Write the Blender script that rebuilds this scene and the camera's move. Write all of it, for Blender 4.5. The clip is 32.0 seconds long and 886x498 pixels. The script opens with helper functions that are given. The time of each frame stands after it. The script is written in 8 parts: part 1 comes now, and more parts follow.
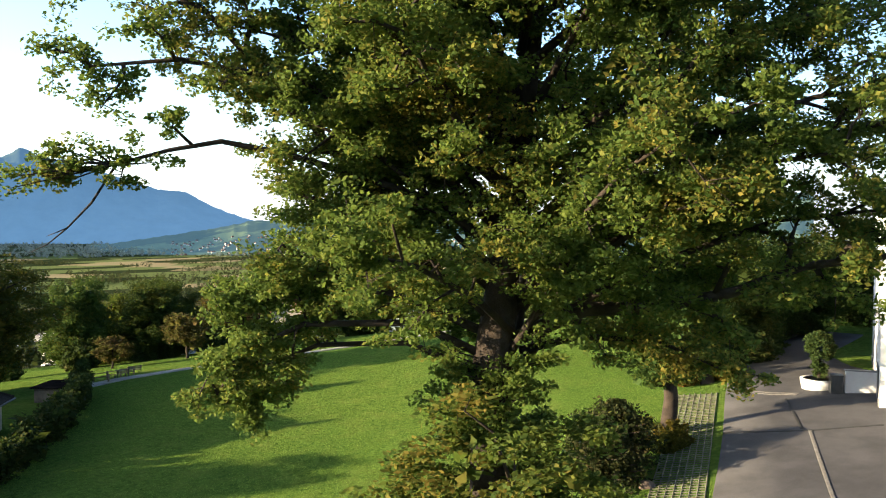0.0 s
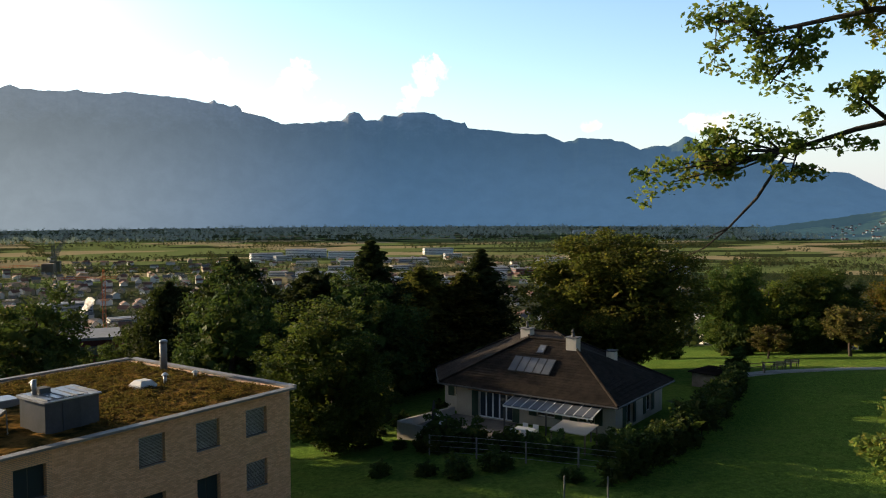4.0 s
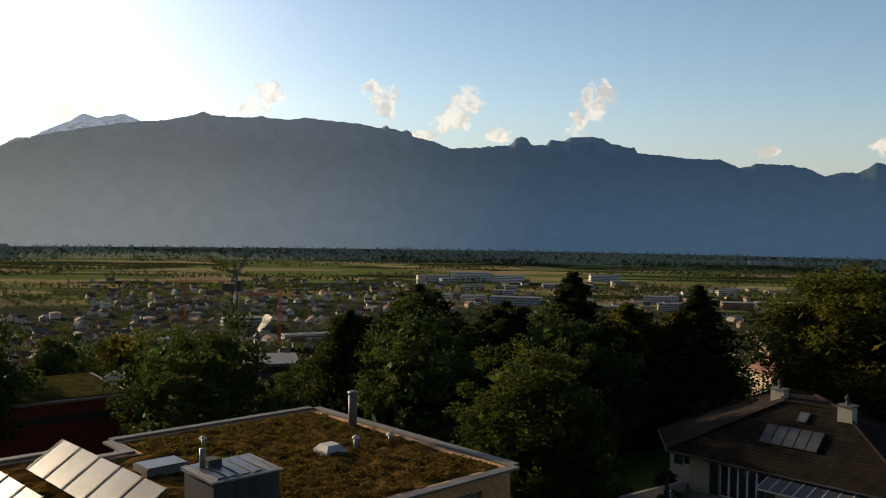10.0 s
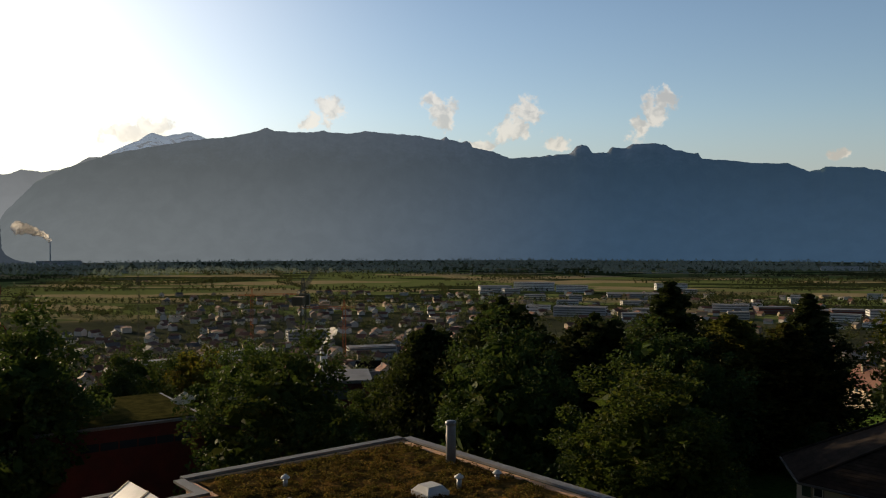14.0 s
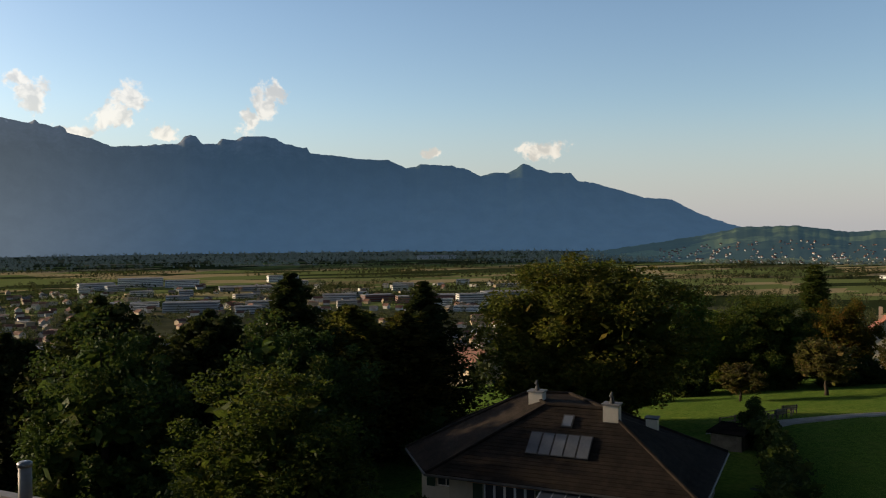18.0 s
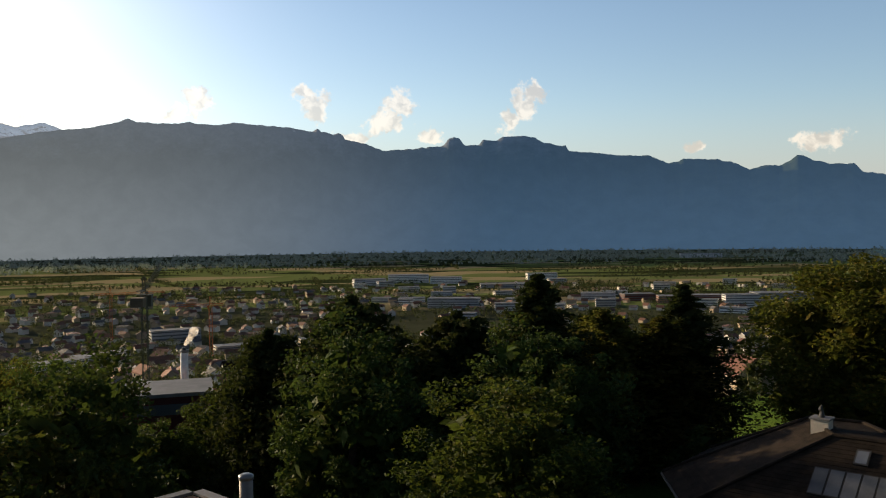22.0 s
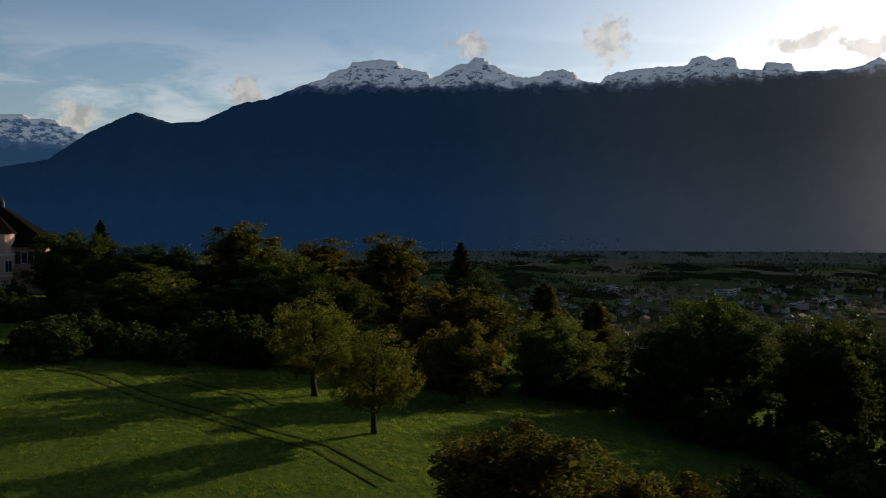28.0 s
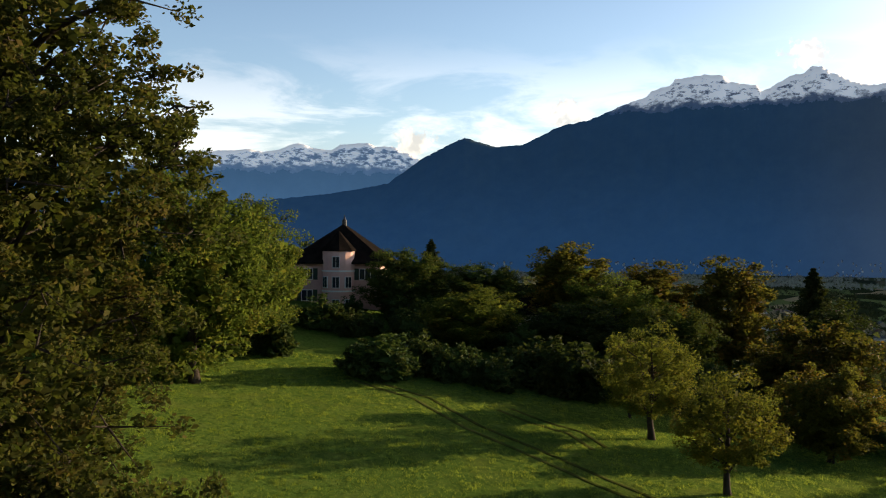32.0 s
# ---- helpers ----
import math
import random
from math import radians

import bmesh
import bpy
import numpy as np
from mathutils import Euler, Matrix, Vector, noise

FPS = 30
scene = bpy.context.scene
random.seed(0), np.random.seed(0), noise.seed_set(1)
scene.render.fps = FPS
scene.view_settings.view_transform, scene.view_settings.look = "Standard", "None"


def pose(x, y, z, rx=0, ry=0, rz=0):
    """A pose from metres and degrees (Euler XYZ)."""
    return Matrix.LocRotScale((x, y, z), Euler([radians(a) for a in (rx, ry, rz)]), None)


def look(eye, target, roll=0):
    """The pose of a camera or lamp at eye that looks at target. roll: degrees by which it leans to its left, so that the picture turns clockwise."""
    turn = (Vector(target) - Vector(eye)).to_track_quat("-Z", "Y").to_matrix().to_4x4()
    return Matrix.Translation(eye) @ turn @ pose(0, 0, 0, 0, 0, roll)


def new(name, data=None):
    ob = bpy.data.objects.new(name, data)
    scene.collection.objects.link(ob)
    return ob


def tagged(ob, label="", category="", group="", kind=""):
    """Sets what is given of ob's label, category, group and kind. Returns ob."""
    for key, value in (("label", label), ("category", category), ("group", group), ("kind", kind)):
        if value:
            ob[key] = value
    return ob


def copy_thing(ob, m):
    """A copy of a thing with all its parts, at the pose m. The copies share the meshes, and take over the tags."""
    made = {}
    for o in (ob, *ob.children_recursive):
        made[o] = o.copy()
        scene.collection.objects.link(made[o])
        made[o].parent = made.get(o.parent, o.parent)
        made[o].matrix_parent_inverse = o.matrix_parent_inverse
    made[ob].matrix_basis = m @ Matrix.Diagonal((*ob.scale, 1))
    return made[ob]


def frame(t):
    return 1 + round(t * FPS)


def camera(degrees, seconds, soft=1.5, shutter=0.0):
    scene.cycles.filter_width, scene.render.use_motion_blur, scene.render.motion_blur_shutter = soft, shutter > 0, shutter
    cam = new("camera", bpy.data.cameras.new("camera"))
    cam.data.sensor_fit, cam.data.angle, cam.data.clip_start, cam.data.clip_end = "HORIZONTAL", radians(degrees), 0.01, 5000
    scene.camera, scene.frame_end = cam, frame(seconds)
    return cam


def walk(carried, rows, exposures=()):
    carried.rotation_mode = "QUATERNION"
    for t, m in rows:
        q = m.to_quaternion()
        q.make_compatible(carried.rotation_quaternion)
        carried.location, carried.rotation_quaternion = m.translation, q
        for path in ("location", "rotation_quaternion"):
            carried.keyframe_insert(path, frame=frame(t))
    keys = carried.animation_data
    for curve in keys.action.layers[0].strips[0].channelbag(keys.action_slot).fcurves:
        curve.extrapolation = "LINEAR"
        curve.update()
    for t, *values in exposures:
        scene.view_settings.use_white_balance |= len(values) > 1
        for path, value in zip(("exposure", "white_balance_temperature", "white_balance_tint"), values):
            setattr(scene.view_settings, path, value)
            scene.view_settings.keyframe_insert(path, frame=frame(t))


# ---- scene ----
cam = camera(54.7, 32.0, soft=1.1, shutter=0.0)


def aim(x, y, z, turn, tilt, lean):
    """Camera pose: turn to the left from +y, tilt up, lean."""
    a, b = radians(turn), radians(tilt)
    way = Vector((-math.sin(a) * math.cos(b), math.cos(a) * math.cos(b), math.sin(b)))
    eye = Vector((x, y, z))
    return look(eye, eye + way, lean)


FLIGHT = [
    (0, 0.22, -13.45, 21.56, -51.42, -1.96, 0.43),
    (0.5, 0.29, -13.62, 21.59, -38.8, -1.87, 1.04),
    (1, 0.32, -13.84, 21.57, -29.62, -1.93, 0.69),
    (1.5, 0.38, -13.95, 21.58, -27.5, -1.96, 0.57),
    (2, 0.66, -13.62, 21.64, -26.62, -2.04, 0.35),
    (2.5, 0.99, -12.98, 21.72, -24.6, -2.25, 0.32),
    (3, 1.41, -12.05, 21.76, -20.22, -2.57, 0.22),
    (3.5, 1.73, -11.04, 21.81, -14.88, -2.91, 0.01),
    (4, 2.01, -9.98, 21.86, -9.42, -3.17, -0.2),
    (4.5, 2.19, -8.91, 21.92, -6.53, -3.34, -0.33),
    (6.5, 1.96, -4.38, 22, -3.7, -3.19, 0.12),
    (7, 1.68, -3.35, 22, -2.96, -3.02, 0.32),
    (7.5, 1.3, -2.4, 21.99, -2.2, -2.81, 0.47),
    (8, 0.91, -1.47, 21.99, -1.45, -2.57, 0.64),
    (8.5, 0.47, -0.71, 22.02, -0.67, -2.34, 0.74),
    (9, -0, 0, 22, 0.07, -2.08, 0.8),
    (9.5, -0.46, 0.65, 22.01, 0.8, -1.84, 0.84),
    (10, -0.88, 1.34, 21.95, 1.49, -1.6, 0.89),
    (10.5, -1.28, 1.99, 21.94, 2.19, -1.4, 0.8),
    (11, -1.65, 2.52, 21.94, 2.84, -1.22, 0.67),
    (11.5, -2.01, 2.99, 21.94, 3.45, -1.09, 0.54),
    (12, -2.32, 3.49, 21.94, 4.05, -0.97, 0.46),
    (12.5, -2.57, 4.28, 21.86, 4.6, -0.9, 0.28),
    (13, -2.79, 4.87, 21.81, 5.12, -0.87, 0.16),
    (13.5, -3, 5.92, 21.7, 5.62, -0.87, -0.08),
    (15.5, -3.39, 8.34, 21.76, 1.8, -1.09, -0.46),
    (16, -3.28, 9.33, 21.63, -2.94, -1.15, -0.47),
    (16.5, -3.17, 10.26, 21.57, -7.48, -1.27, -0.5),
    (17, -2.98, 11.24, 21.42, -11.59, -1.34, -0.4),
    (17.5, -2.89, 12.05, 21.35, -15.73, -1.42, -0.39),
    (18, -2.96, 12.39, 21.4, -19.98, -1.5, -0.38),
    (18.5, -2.47, 13.65, 21.23, -24.06, -1.6, -0.4),
    (19, -2.42, 13.95, 21.3, -26.31, -1.69, -0.44),
    (19.5, -2.13, 14.65, 21.25, -27.06, -1.74, -0.41),
    (20, -1.8, 15.35, 21.15, -26.55, -1.79, -0.5),
    (20.5, -1.51, 15.9, 21.1, -21.65, -1.75, -0.63),
    (21, -1.27, 16.34, 21.17, -15.77, -1.68, -0.79),
    (21.5, -1.52, 16.1, 21.43, -9.8, -1.62, -0.7),
    (22, -1.27, 16.62, 21.46, -2.79, -1.47, -0.81),
    (22.5, -1.34, 18.03, 21.29, 5.88, -1.36, -0.61),
    (23, -1.29, 18.63, 21.26, 14.23, -1.24, -0.65),
    (23.5, -1.6, 19.69, 21.19, 22.65, -1.18, -0.53),
    (24, -2.27, 21.03, 20.99, 30.6, -1.14, -0.42),
    (24.5, -2.45, 21.03, 21.16, 38.2, -1.21, -0.31),
    (25, -2.43, 20.66, 21.46, 46.16, -1.29, -0.24),
    (25.5, -2.66, 20.15, 21.8, 54.22, -1.47, 0.15),
    (27.5, -4.35, 20.85, 21.96, 85.6, -1.66, -0.2),
    (28, -5.16, 20.67, 21.96, 93.93, -1.56, -0.22),
    (28.5, -6.56, 20.38, 21.82, 102.43, -1.43, -0.21),
    (29, -7.14, 20.08, 21.86, 110.38, -1.31, -0.11),
    (29.5, -7.74, 19.64, 21.97, 111.16, -1.27, 0.13),
    (30, -8.78, 19.32, 21.91, 111.83, -1.11, 0.15),
    (30.5, -9.57, 18.86, 21.86, 112.68, -0.93, 0.34),
    (31, -10.26, 18.4, 21.91, 113.46, -0.73, 0.44),
    (31.5, -11.01, 17.96, 21.97, 114.33, -0.49, 0.48),
    (32, -11.78, 17.55, 21.99, 114.93, -0.23, 0.44),
]
walk(cam, [(t, aim(x, y, z, turn, tilt, lean)) for t, x, y, z, turn, tilt, lean in FLIGHT],
     [(0, 1.85, 6250, 8), (1, 1.98, 6150, 6), (2, 1.42, 6200, 7), (3, 1.12, 6350, 9), (4.5, 0.78, 6500, 10), (7, 0.25, 6800, 12), (9, 0.15, 6900, 12), (12, -0.1, 6900, 12), (15.5, -0.25, 6650, 11), (17, -0.15, 6600, 11),
      (19, 0.3, 6750, 12), (21, 0.3, 6800, 12), (22, 0.2, 6850, 12), (23, -0.05, 7000, 13), (24, -0.8, 6900, 12), (25, -1.35, 6600, 11), (25.5, -1.4, 6500, 10), (27.5, -0.85, 6450, 10), (28, -0.65, 6450, 10), (29, -0.1, 6850, 12), (30, 0.38, 6950, 12), (32, 0.52, 6950, 12)])

# ---- sky and sun ----
SUN_TURN, SUN_UP = 52.0, 10.4


def bearing(turn, up=0.0):
    """Unit vector at turn degrees to the left of +y and up degrees above level."""
    a, b = radians(turn), radians(up)
    return Vector((-math.sin(a) * math.cos(b), math.cos(a) * math.cos(b), math.sin(b)))


class Nodes:
    """Short hand for a node tree."""

    def __init__(self, tree):
        self.tree = tree
        tree.nodes.clear()

    def add(self, kind, settings=(), **inputs):
        node = self.tree.nodes.new(kind)
        chosen = dict(settings)
        if "operation" in chosen:
            node.operation = chosen["operation"]
        if "use_clamp" in chosen:
            node.use_clamp = chosen["use_clamp"]
        if "data_type" in chosen:
            node.data_type, node.blend_type = chosen["data_type"], chosen["blend_type"]
        if "interpolation_type" in chosen:
            node.interpolation_type = chosen["interpolation_type"]
        if "distance" in chosen:
            node.distance = chosen["distance"]
        for key, value in inputs.items():
            slot = node.inputs[int(key[1:])] if key[0] == "i" and key[1:].isdigit() else node.inputs[key.replace("_", " ")]
            if isinstance(value, bpy.types.NodeSocket):
                self.tree.links.new(value, slot)
            else:
                slot.default_value = value
        return node

    def math(self, op, a, b=0.0, c=0.0, clamp=False):
        return self.add("ShaderNodeMath", {"operation": op, "use_clamp": clamp}, i0=a, i1=b, i2=c).outputs[0]

    def mix(self, factor, a, b, blend="MIX"):
        node = self.add("ShaderNodeMix", {"data_type": "RGBA", "blend_type": blend}, i0=factor)
        for slot, value in ((node.inputs[6], a), (node.inputs[7], b)):
            if isinstance(value, bpy.types.NodeSocket):
                self.tree.links.new(value, slot)
            else:
                slot.default_value = (*value[:3], 1)
        return node.outputs[2]

    def ramp(self, factor, lo, hi, a=0.0, b=1.0):
        return self.add("ShaderNodeMapRange", {"interpolation_type": "SMOOTHSTEP"}, i0=factor, i1=lo, i2=hi, i3=a, i4=b).outputs[0]

    def noise(self, vector, scale, detail=4.0, rough=0.5, warp=0.0):
        return self.add("ShaderNodeTexNoise", i0=vector, Scale=scale, Detail=detail, Roughness=rough, Distortion=warp).outputs[0]


def make_world():
    world = bpy.data.worlds.new("evening_sky")
    world.use_nodes = True
    n = Nodes(world.node_tree)
    air = n.add("ShaderNodeTexSky")
    air.sky_type, air.sun_disc, air.altitude = "NISHITA", False, 500.0
    air.sun_elevation, air.sun_rotation = radians(SUN_UP), radians(-SUN_TURN)
    air.air_density, air.dust_density, air.ozone_density = 1.0, 0.8, 2.6
    way = n.add("ShaderNodeTexCoord").outputs["Generated"]
    split = n.add("ShaderNodeSeparateXYZ", i0=way)
    # paler towards the horizon, deep towards the zenith
    sky = n.mix(1.0, air.outputs[0], n.mix(n.ramp(split.outputs[2], 0.22, 0.75), (1.62, 1.48, 1.42), (0.22, 0.23, 0.26)), "MULTIPLY")
    sky = n.mix(n.ramp(split.outputs[2], 0.15, 0.0, 0.0, 0.75), sky, (3.5, 3.7, 4.1))
    sky = n.mix(1.0, sky, (9.5, 10.2, 11.0), "DARKEN")
    flat = n.add("ShaderNodeMapping", i0=way, Scale=(1.0, 1.0, 4.0)).outputs[0]
    coarse = n.add("ShaderNodeTexNoise", i0=way, Scale=30.0, Detail=3.0, Roughness=0.5).outputs[1]
    shift = n.add("ShaderNodeVectorMath", {"operation": "SUBTRACT"}, i0=coarse, i1=(0.5, 0.5, 0.5)).outputs[0]
    shift = n.add("ShaderNodeVectorMath", {"operation": "SCALE"}, i0=shift, Scale=0.035).outputs[0]
    bent = n.add("ShaderNodeVectorMath", i0=way, i1=shift).outputs[0]
    curl = n.noise(way, 95.0, 7.0, 0.62)
    cover = 0.0
    # cumulus tufts along the ridges: bearing, height, half width, half height
    for turn, up, wide, high in CLOUDS:
        off = n.add("ShaderNodeVectorMath", {"operation": "SUBTRACT"}, i0=bent, i1=bearing(turn, up)).outputs[0]
        off = n.add("ShaderNodeVectorMath", {"operation": "MULTIPLY"}, i0=off, i1=(0.8 / radians(wide), 0.8 / radians(wide), 0.8 / radians(high))).outputs[0]
        far = n.add("ShaderNodeVectorMath", {"operation": "LENGTH"}, i0=off).outputs[1]
        cover = n.math("MAXIMUM", n.ramp(n.math("ADD", far, n.math("MULTIPLY", n.math("SUBTRACT", curl, 0.5), 2.0)), 1.12, 0.62), cover)
    vapour = 0.0
    # straight vapour trails: two ends (bearing, height), half width in degrees
    for a, b, wide in TRAILS:
        p, q = bearing(*a), bearing(*b)
        mid = (p + q).normalized()
        half = mid.angle(p)
        side_on = n.math("ABSOLUTE", n.add("ShaderNodeVectorMath", {"operation": "DOT_PRODUCT"}, i0=way, i1=p.cross(q).normalized()).outputs[1])
        along = n.add("ShaderNodeVectorMath", {"operation": "DOT_PRODUCT"}, i0=way, i1=mid).outputs[1]
        trail = n.math("MULTIPLY", n.ramp(side_on, radians(wide) * 1.3, 0.0), n.ramp(along, math.cos(half), math.cos(half * 0.75)))
        vapour = n.math("MAXIMUM", n.math("MULTIPLY", trail, n.ramp(curl, 0.3, 0.6, 0.5, 1.0)), vapour)
    low = n.math("MULTIPLY", n.ramp(split.outputs[2], 0.06, 0.11), n.ramp(split.outputs[2], 0.25, 0.12))
    side = n.ramp(split.outputs[0], -0.35, -0.75)
    streak = n.math("MULTIPLY", n.ramp(n.noise(flat, 5.5, 7.0, 0.6, 0.4), 0.42, 0.60), n.math("MULTIPLY", low, side))
    veil = n.math("MULTIPLY", streak, 0.85)
    glow = n.add("ShaderNodeVectorMath", {"operation": "DOT_PRODUCT"}, i0=way, i1=bearing(SUN_TURN, SUN_UP)).outputs[1]
        # the sun's wide aureole in the evening haze
    halo = n.math("POWER", n.ramp(glow, 0.35, 1.0), 6.2)
    sky = n.mix(1.0, sky, n.mix(halo, (0.0, 0.0, 0.0), (5.4, 5.0, 4.3)), "ADD")
    # clouds stand brighter than the air behind them
    billow = n.mix(n.ramp(n.noise(bent, 60.0, 3.0, 0.5), 0.36, 0.6), (5.0, 4.3, 3.7), (8.6, 7.5, 6.3))
    white = n.mix(0.62, n.mix(1.0, sky, (1.15, 1.12, 1.08), "MULTIPLY"), billow)
    sky = n.mix(veil, sky, n.mix(1.0, sky, (3.4, 2.75, 2.25), "ADD"))
    sky = n.mix(vapour, sky, n.mix(1.0, sky, (4.2, 3.8, 3.3), "ADD"))
    color = n.mix(n.math("MULTIPLY", cover, 0.95), sky, white)
    core = n.math("POWER", n.ramp(glow, 0.955, 1.0), 6.0)
    color = n.mix(1.0, color, n.mix(core, (0.0, 0.0, 0.0), (15.0, 13.2, 10.8)), "ADD")
    # the sky dims on the side away from the sun
    color = n.mix(1.0, color, n.mix(n.ramp(glow, -0.9, -0.3), (0.35, 0.36, 0.40), (1.0, 1.0, 1.0)), "MULTIPLY")
    back = n.add("ShaderNodeBackground", i0=color, i1=0.12)
    n.add("ShaderNodeOutputWorld", i0=back.outputs[0])
    scene.world = world


CLOUDS = [(5.4, 7.9, 0.7, 1.1), (6.0, 8.9, 0.9, 0.4), (0.9, 7.0, 1.2, 0.8), (0.2, 8.3, 0.9, 0.9), (-7.3, 6.9, 0.5, 0.9),
          (-8.3, 8.0, 0.6, 0.9), (-9.2, 8.7, 0.6, 0.4), (13.0, 8.1, 0.9, 0.7), (14.4, 7.3, 0.6, 0.4), (-19.2, 4.9, 0.6, 0.35), (-26.6, 4.9, 1.3, 0.6),
          (37.4, 4.4, 1.7, 1.1), (35.2, 4.3, 1.6, 0.6), (25.6, 6.4, 1.9, 0.6), (24.0, 7.0, 1.0, 0.5), (57.6, 12.2, 1.1, 1.2), (58.7, 10.9, 1.0, 0.9), (62.8, 10.6, 1.2, 0.9), (67.0, 10.6, 1.6, 0.5), (71.0, 11.2, 1.6, 0.5), (83.0, 12.0, 1.2, 1.3), (92.0, 11.9, 1.1, 0.7), (63.5, 10.3, 0.8, 1.0),
          (58.0, 11.3, 0.9, 2.2), (107.0, 8.7, 0.9, 0.8), (49.0, 6.0, 2.0, 0.6), (117.0, 6.9, 1.0, 0.8), (-2.2, 5.9, 0.8, 0.35), (3.0, 6.0, 0.9, 0.35)]
TRAILS = [((40.9, 9.7), (39.2, 13.3), 0.3), ((47.0, 9.9), (39.2, 11.2), 0.28), ((36.5, 8.7), (23.8, 9.1), 0.22), ((38.0, 8.9), (36.0, 10.0), 0.4), ((33.0, 6.4), (31.0, 5.4), 0.12)]
make_world()
lamp = new("sun", bpy.data.lights.new("sun", "SUN"))
lamp.data.energy, lamp.data.angle, lamp.data.color = 5.0, radians(0.6), (1.0, 0.78, 0.50)
lamp.matrix_world = look((0, 0, 0), -bearing(SUN_TURN, SUN_UP))


# ---- materials ----
def material(name, dark, light, scale=1.0, rough=0.8, bump=0.0, fine=12.0, metal=0.0, spread=0.12, stain=0.25, shine=0.4):
    """A surface whose colour runs from dark to light in coarse stains and fine grain, in metres."""
    m = bpy.data.materials.new(name)
    m.use_nodes = True
    n = Nodes(m.node_tree)
    place = n.add("ShaderNodeNewGeometry").outputs["Position"]
    coarse, grain = n.noise(place, scale, 5.0, 0.6), n.noise(place, scale * fine, 3.0)
    factor = n.math("ADD", n.ramp(coarse, 0.5 - stain, 0.5 + stain), n.math("MULTIPLY", n.math("SUBTRACT", grain, 0.5), 0.6), clamp=True)
    color = n.mix(factor, dark, light)
    lot = n.add("ShaderNodeObjectInfo").outputs["Random"]
    color = n.add("ShaderNodeHueSaturation", Value=n.ramp(lot, 0, 1, 1 - spread, 1 + spread), Color=color).outputs[0]
    out = n.add("ShaderNodeBsdfPrincipled", Base_Color=color, Roughness=rough, Metallic=metal, Specular_IOR_Level=shine)
    if bump:
        n.tree.links.new(n.add("ShaderNodeBump", Strength=bump, Distance=0.05, Height=grain).outputs[0], out.inputs["Normal"])
    n.add("ShaderNodeOutputMaterial", i0=out.outputs[0])
    return m


def foliage(name, a, b, c, light=0.45, gloss=0.4, air=None):
    """Leaves: each leaf takes its own tone between a and b, some turn to c; light passes through them. air: haze of a
    far backdrop, added as emission.
    """
    m = bpy.data.materials.new(name)
    m.use_nodes = True
    n = Nodes(m.node_tree)
    geo = n.add("ShaderNodeNewGeometry")
    one, lot = geo.outputs["Random Per Island"], n.add("ShaderNodeObjectInfo").outputs["Random"]
    color = n.mix(one, a, b)
    patch = n.noise(geo.outputs["Position"], 0.35, 3.0)
    turned = n.math("MULTIPLY", n.ramp(n.math("ADD", patch, n.math("MULTIPLY", one, 0.35)), 0.68, 0.98), 0.7)
    color = n.mix(turned, color, c)
    color = n.add("ShaderNodeHueSaturation", Value=n.ramp(lot, 0, 1, 0.8, 1.2), Hue=n.ramp(lot, 0, 1, 0.485, 0.51), Color=color).outputs[0]
    leaf = n.add("ShaderNodeBsdfPrincipled", Base_Color=color, Roughness=gloss + 0.25, Specular_IOR_Level=0.05)
    lit = n.add("ShaderNodeBsdfTranslucent", i0=n.mix(0.5, color, (0.10, 0.14, 0.012), "SCREEN"))
    both = n.add("ShaderNodeMixShader", i0=light, i1=leaf.outputs[0], i2=lit.outputs[0])
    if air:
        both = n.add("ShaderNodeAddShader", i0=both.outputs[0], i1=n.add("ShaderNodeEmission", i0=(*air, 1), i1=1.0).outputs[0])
    n.add("ShaderNodeOutputMaterial", i0=both.outputs[0])
    return m


def glass(name, tint=(0.03, 0.04, 0.05), rough=0.05):
    m = bpy.data.materials.new(name)
    m.use_nodes = True
    n = Nodes(m.node_tree)
    out = n.add("ShaderNodeBsdfPrincipled", Base_Color=(*tint, 1), Roughness=rough, IOR=1.5)
    n.add("ShaderNodeOutputMaterial", i0=out.outputs[0])
    return m


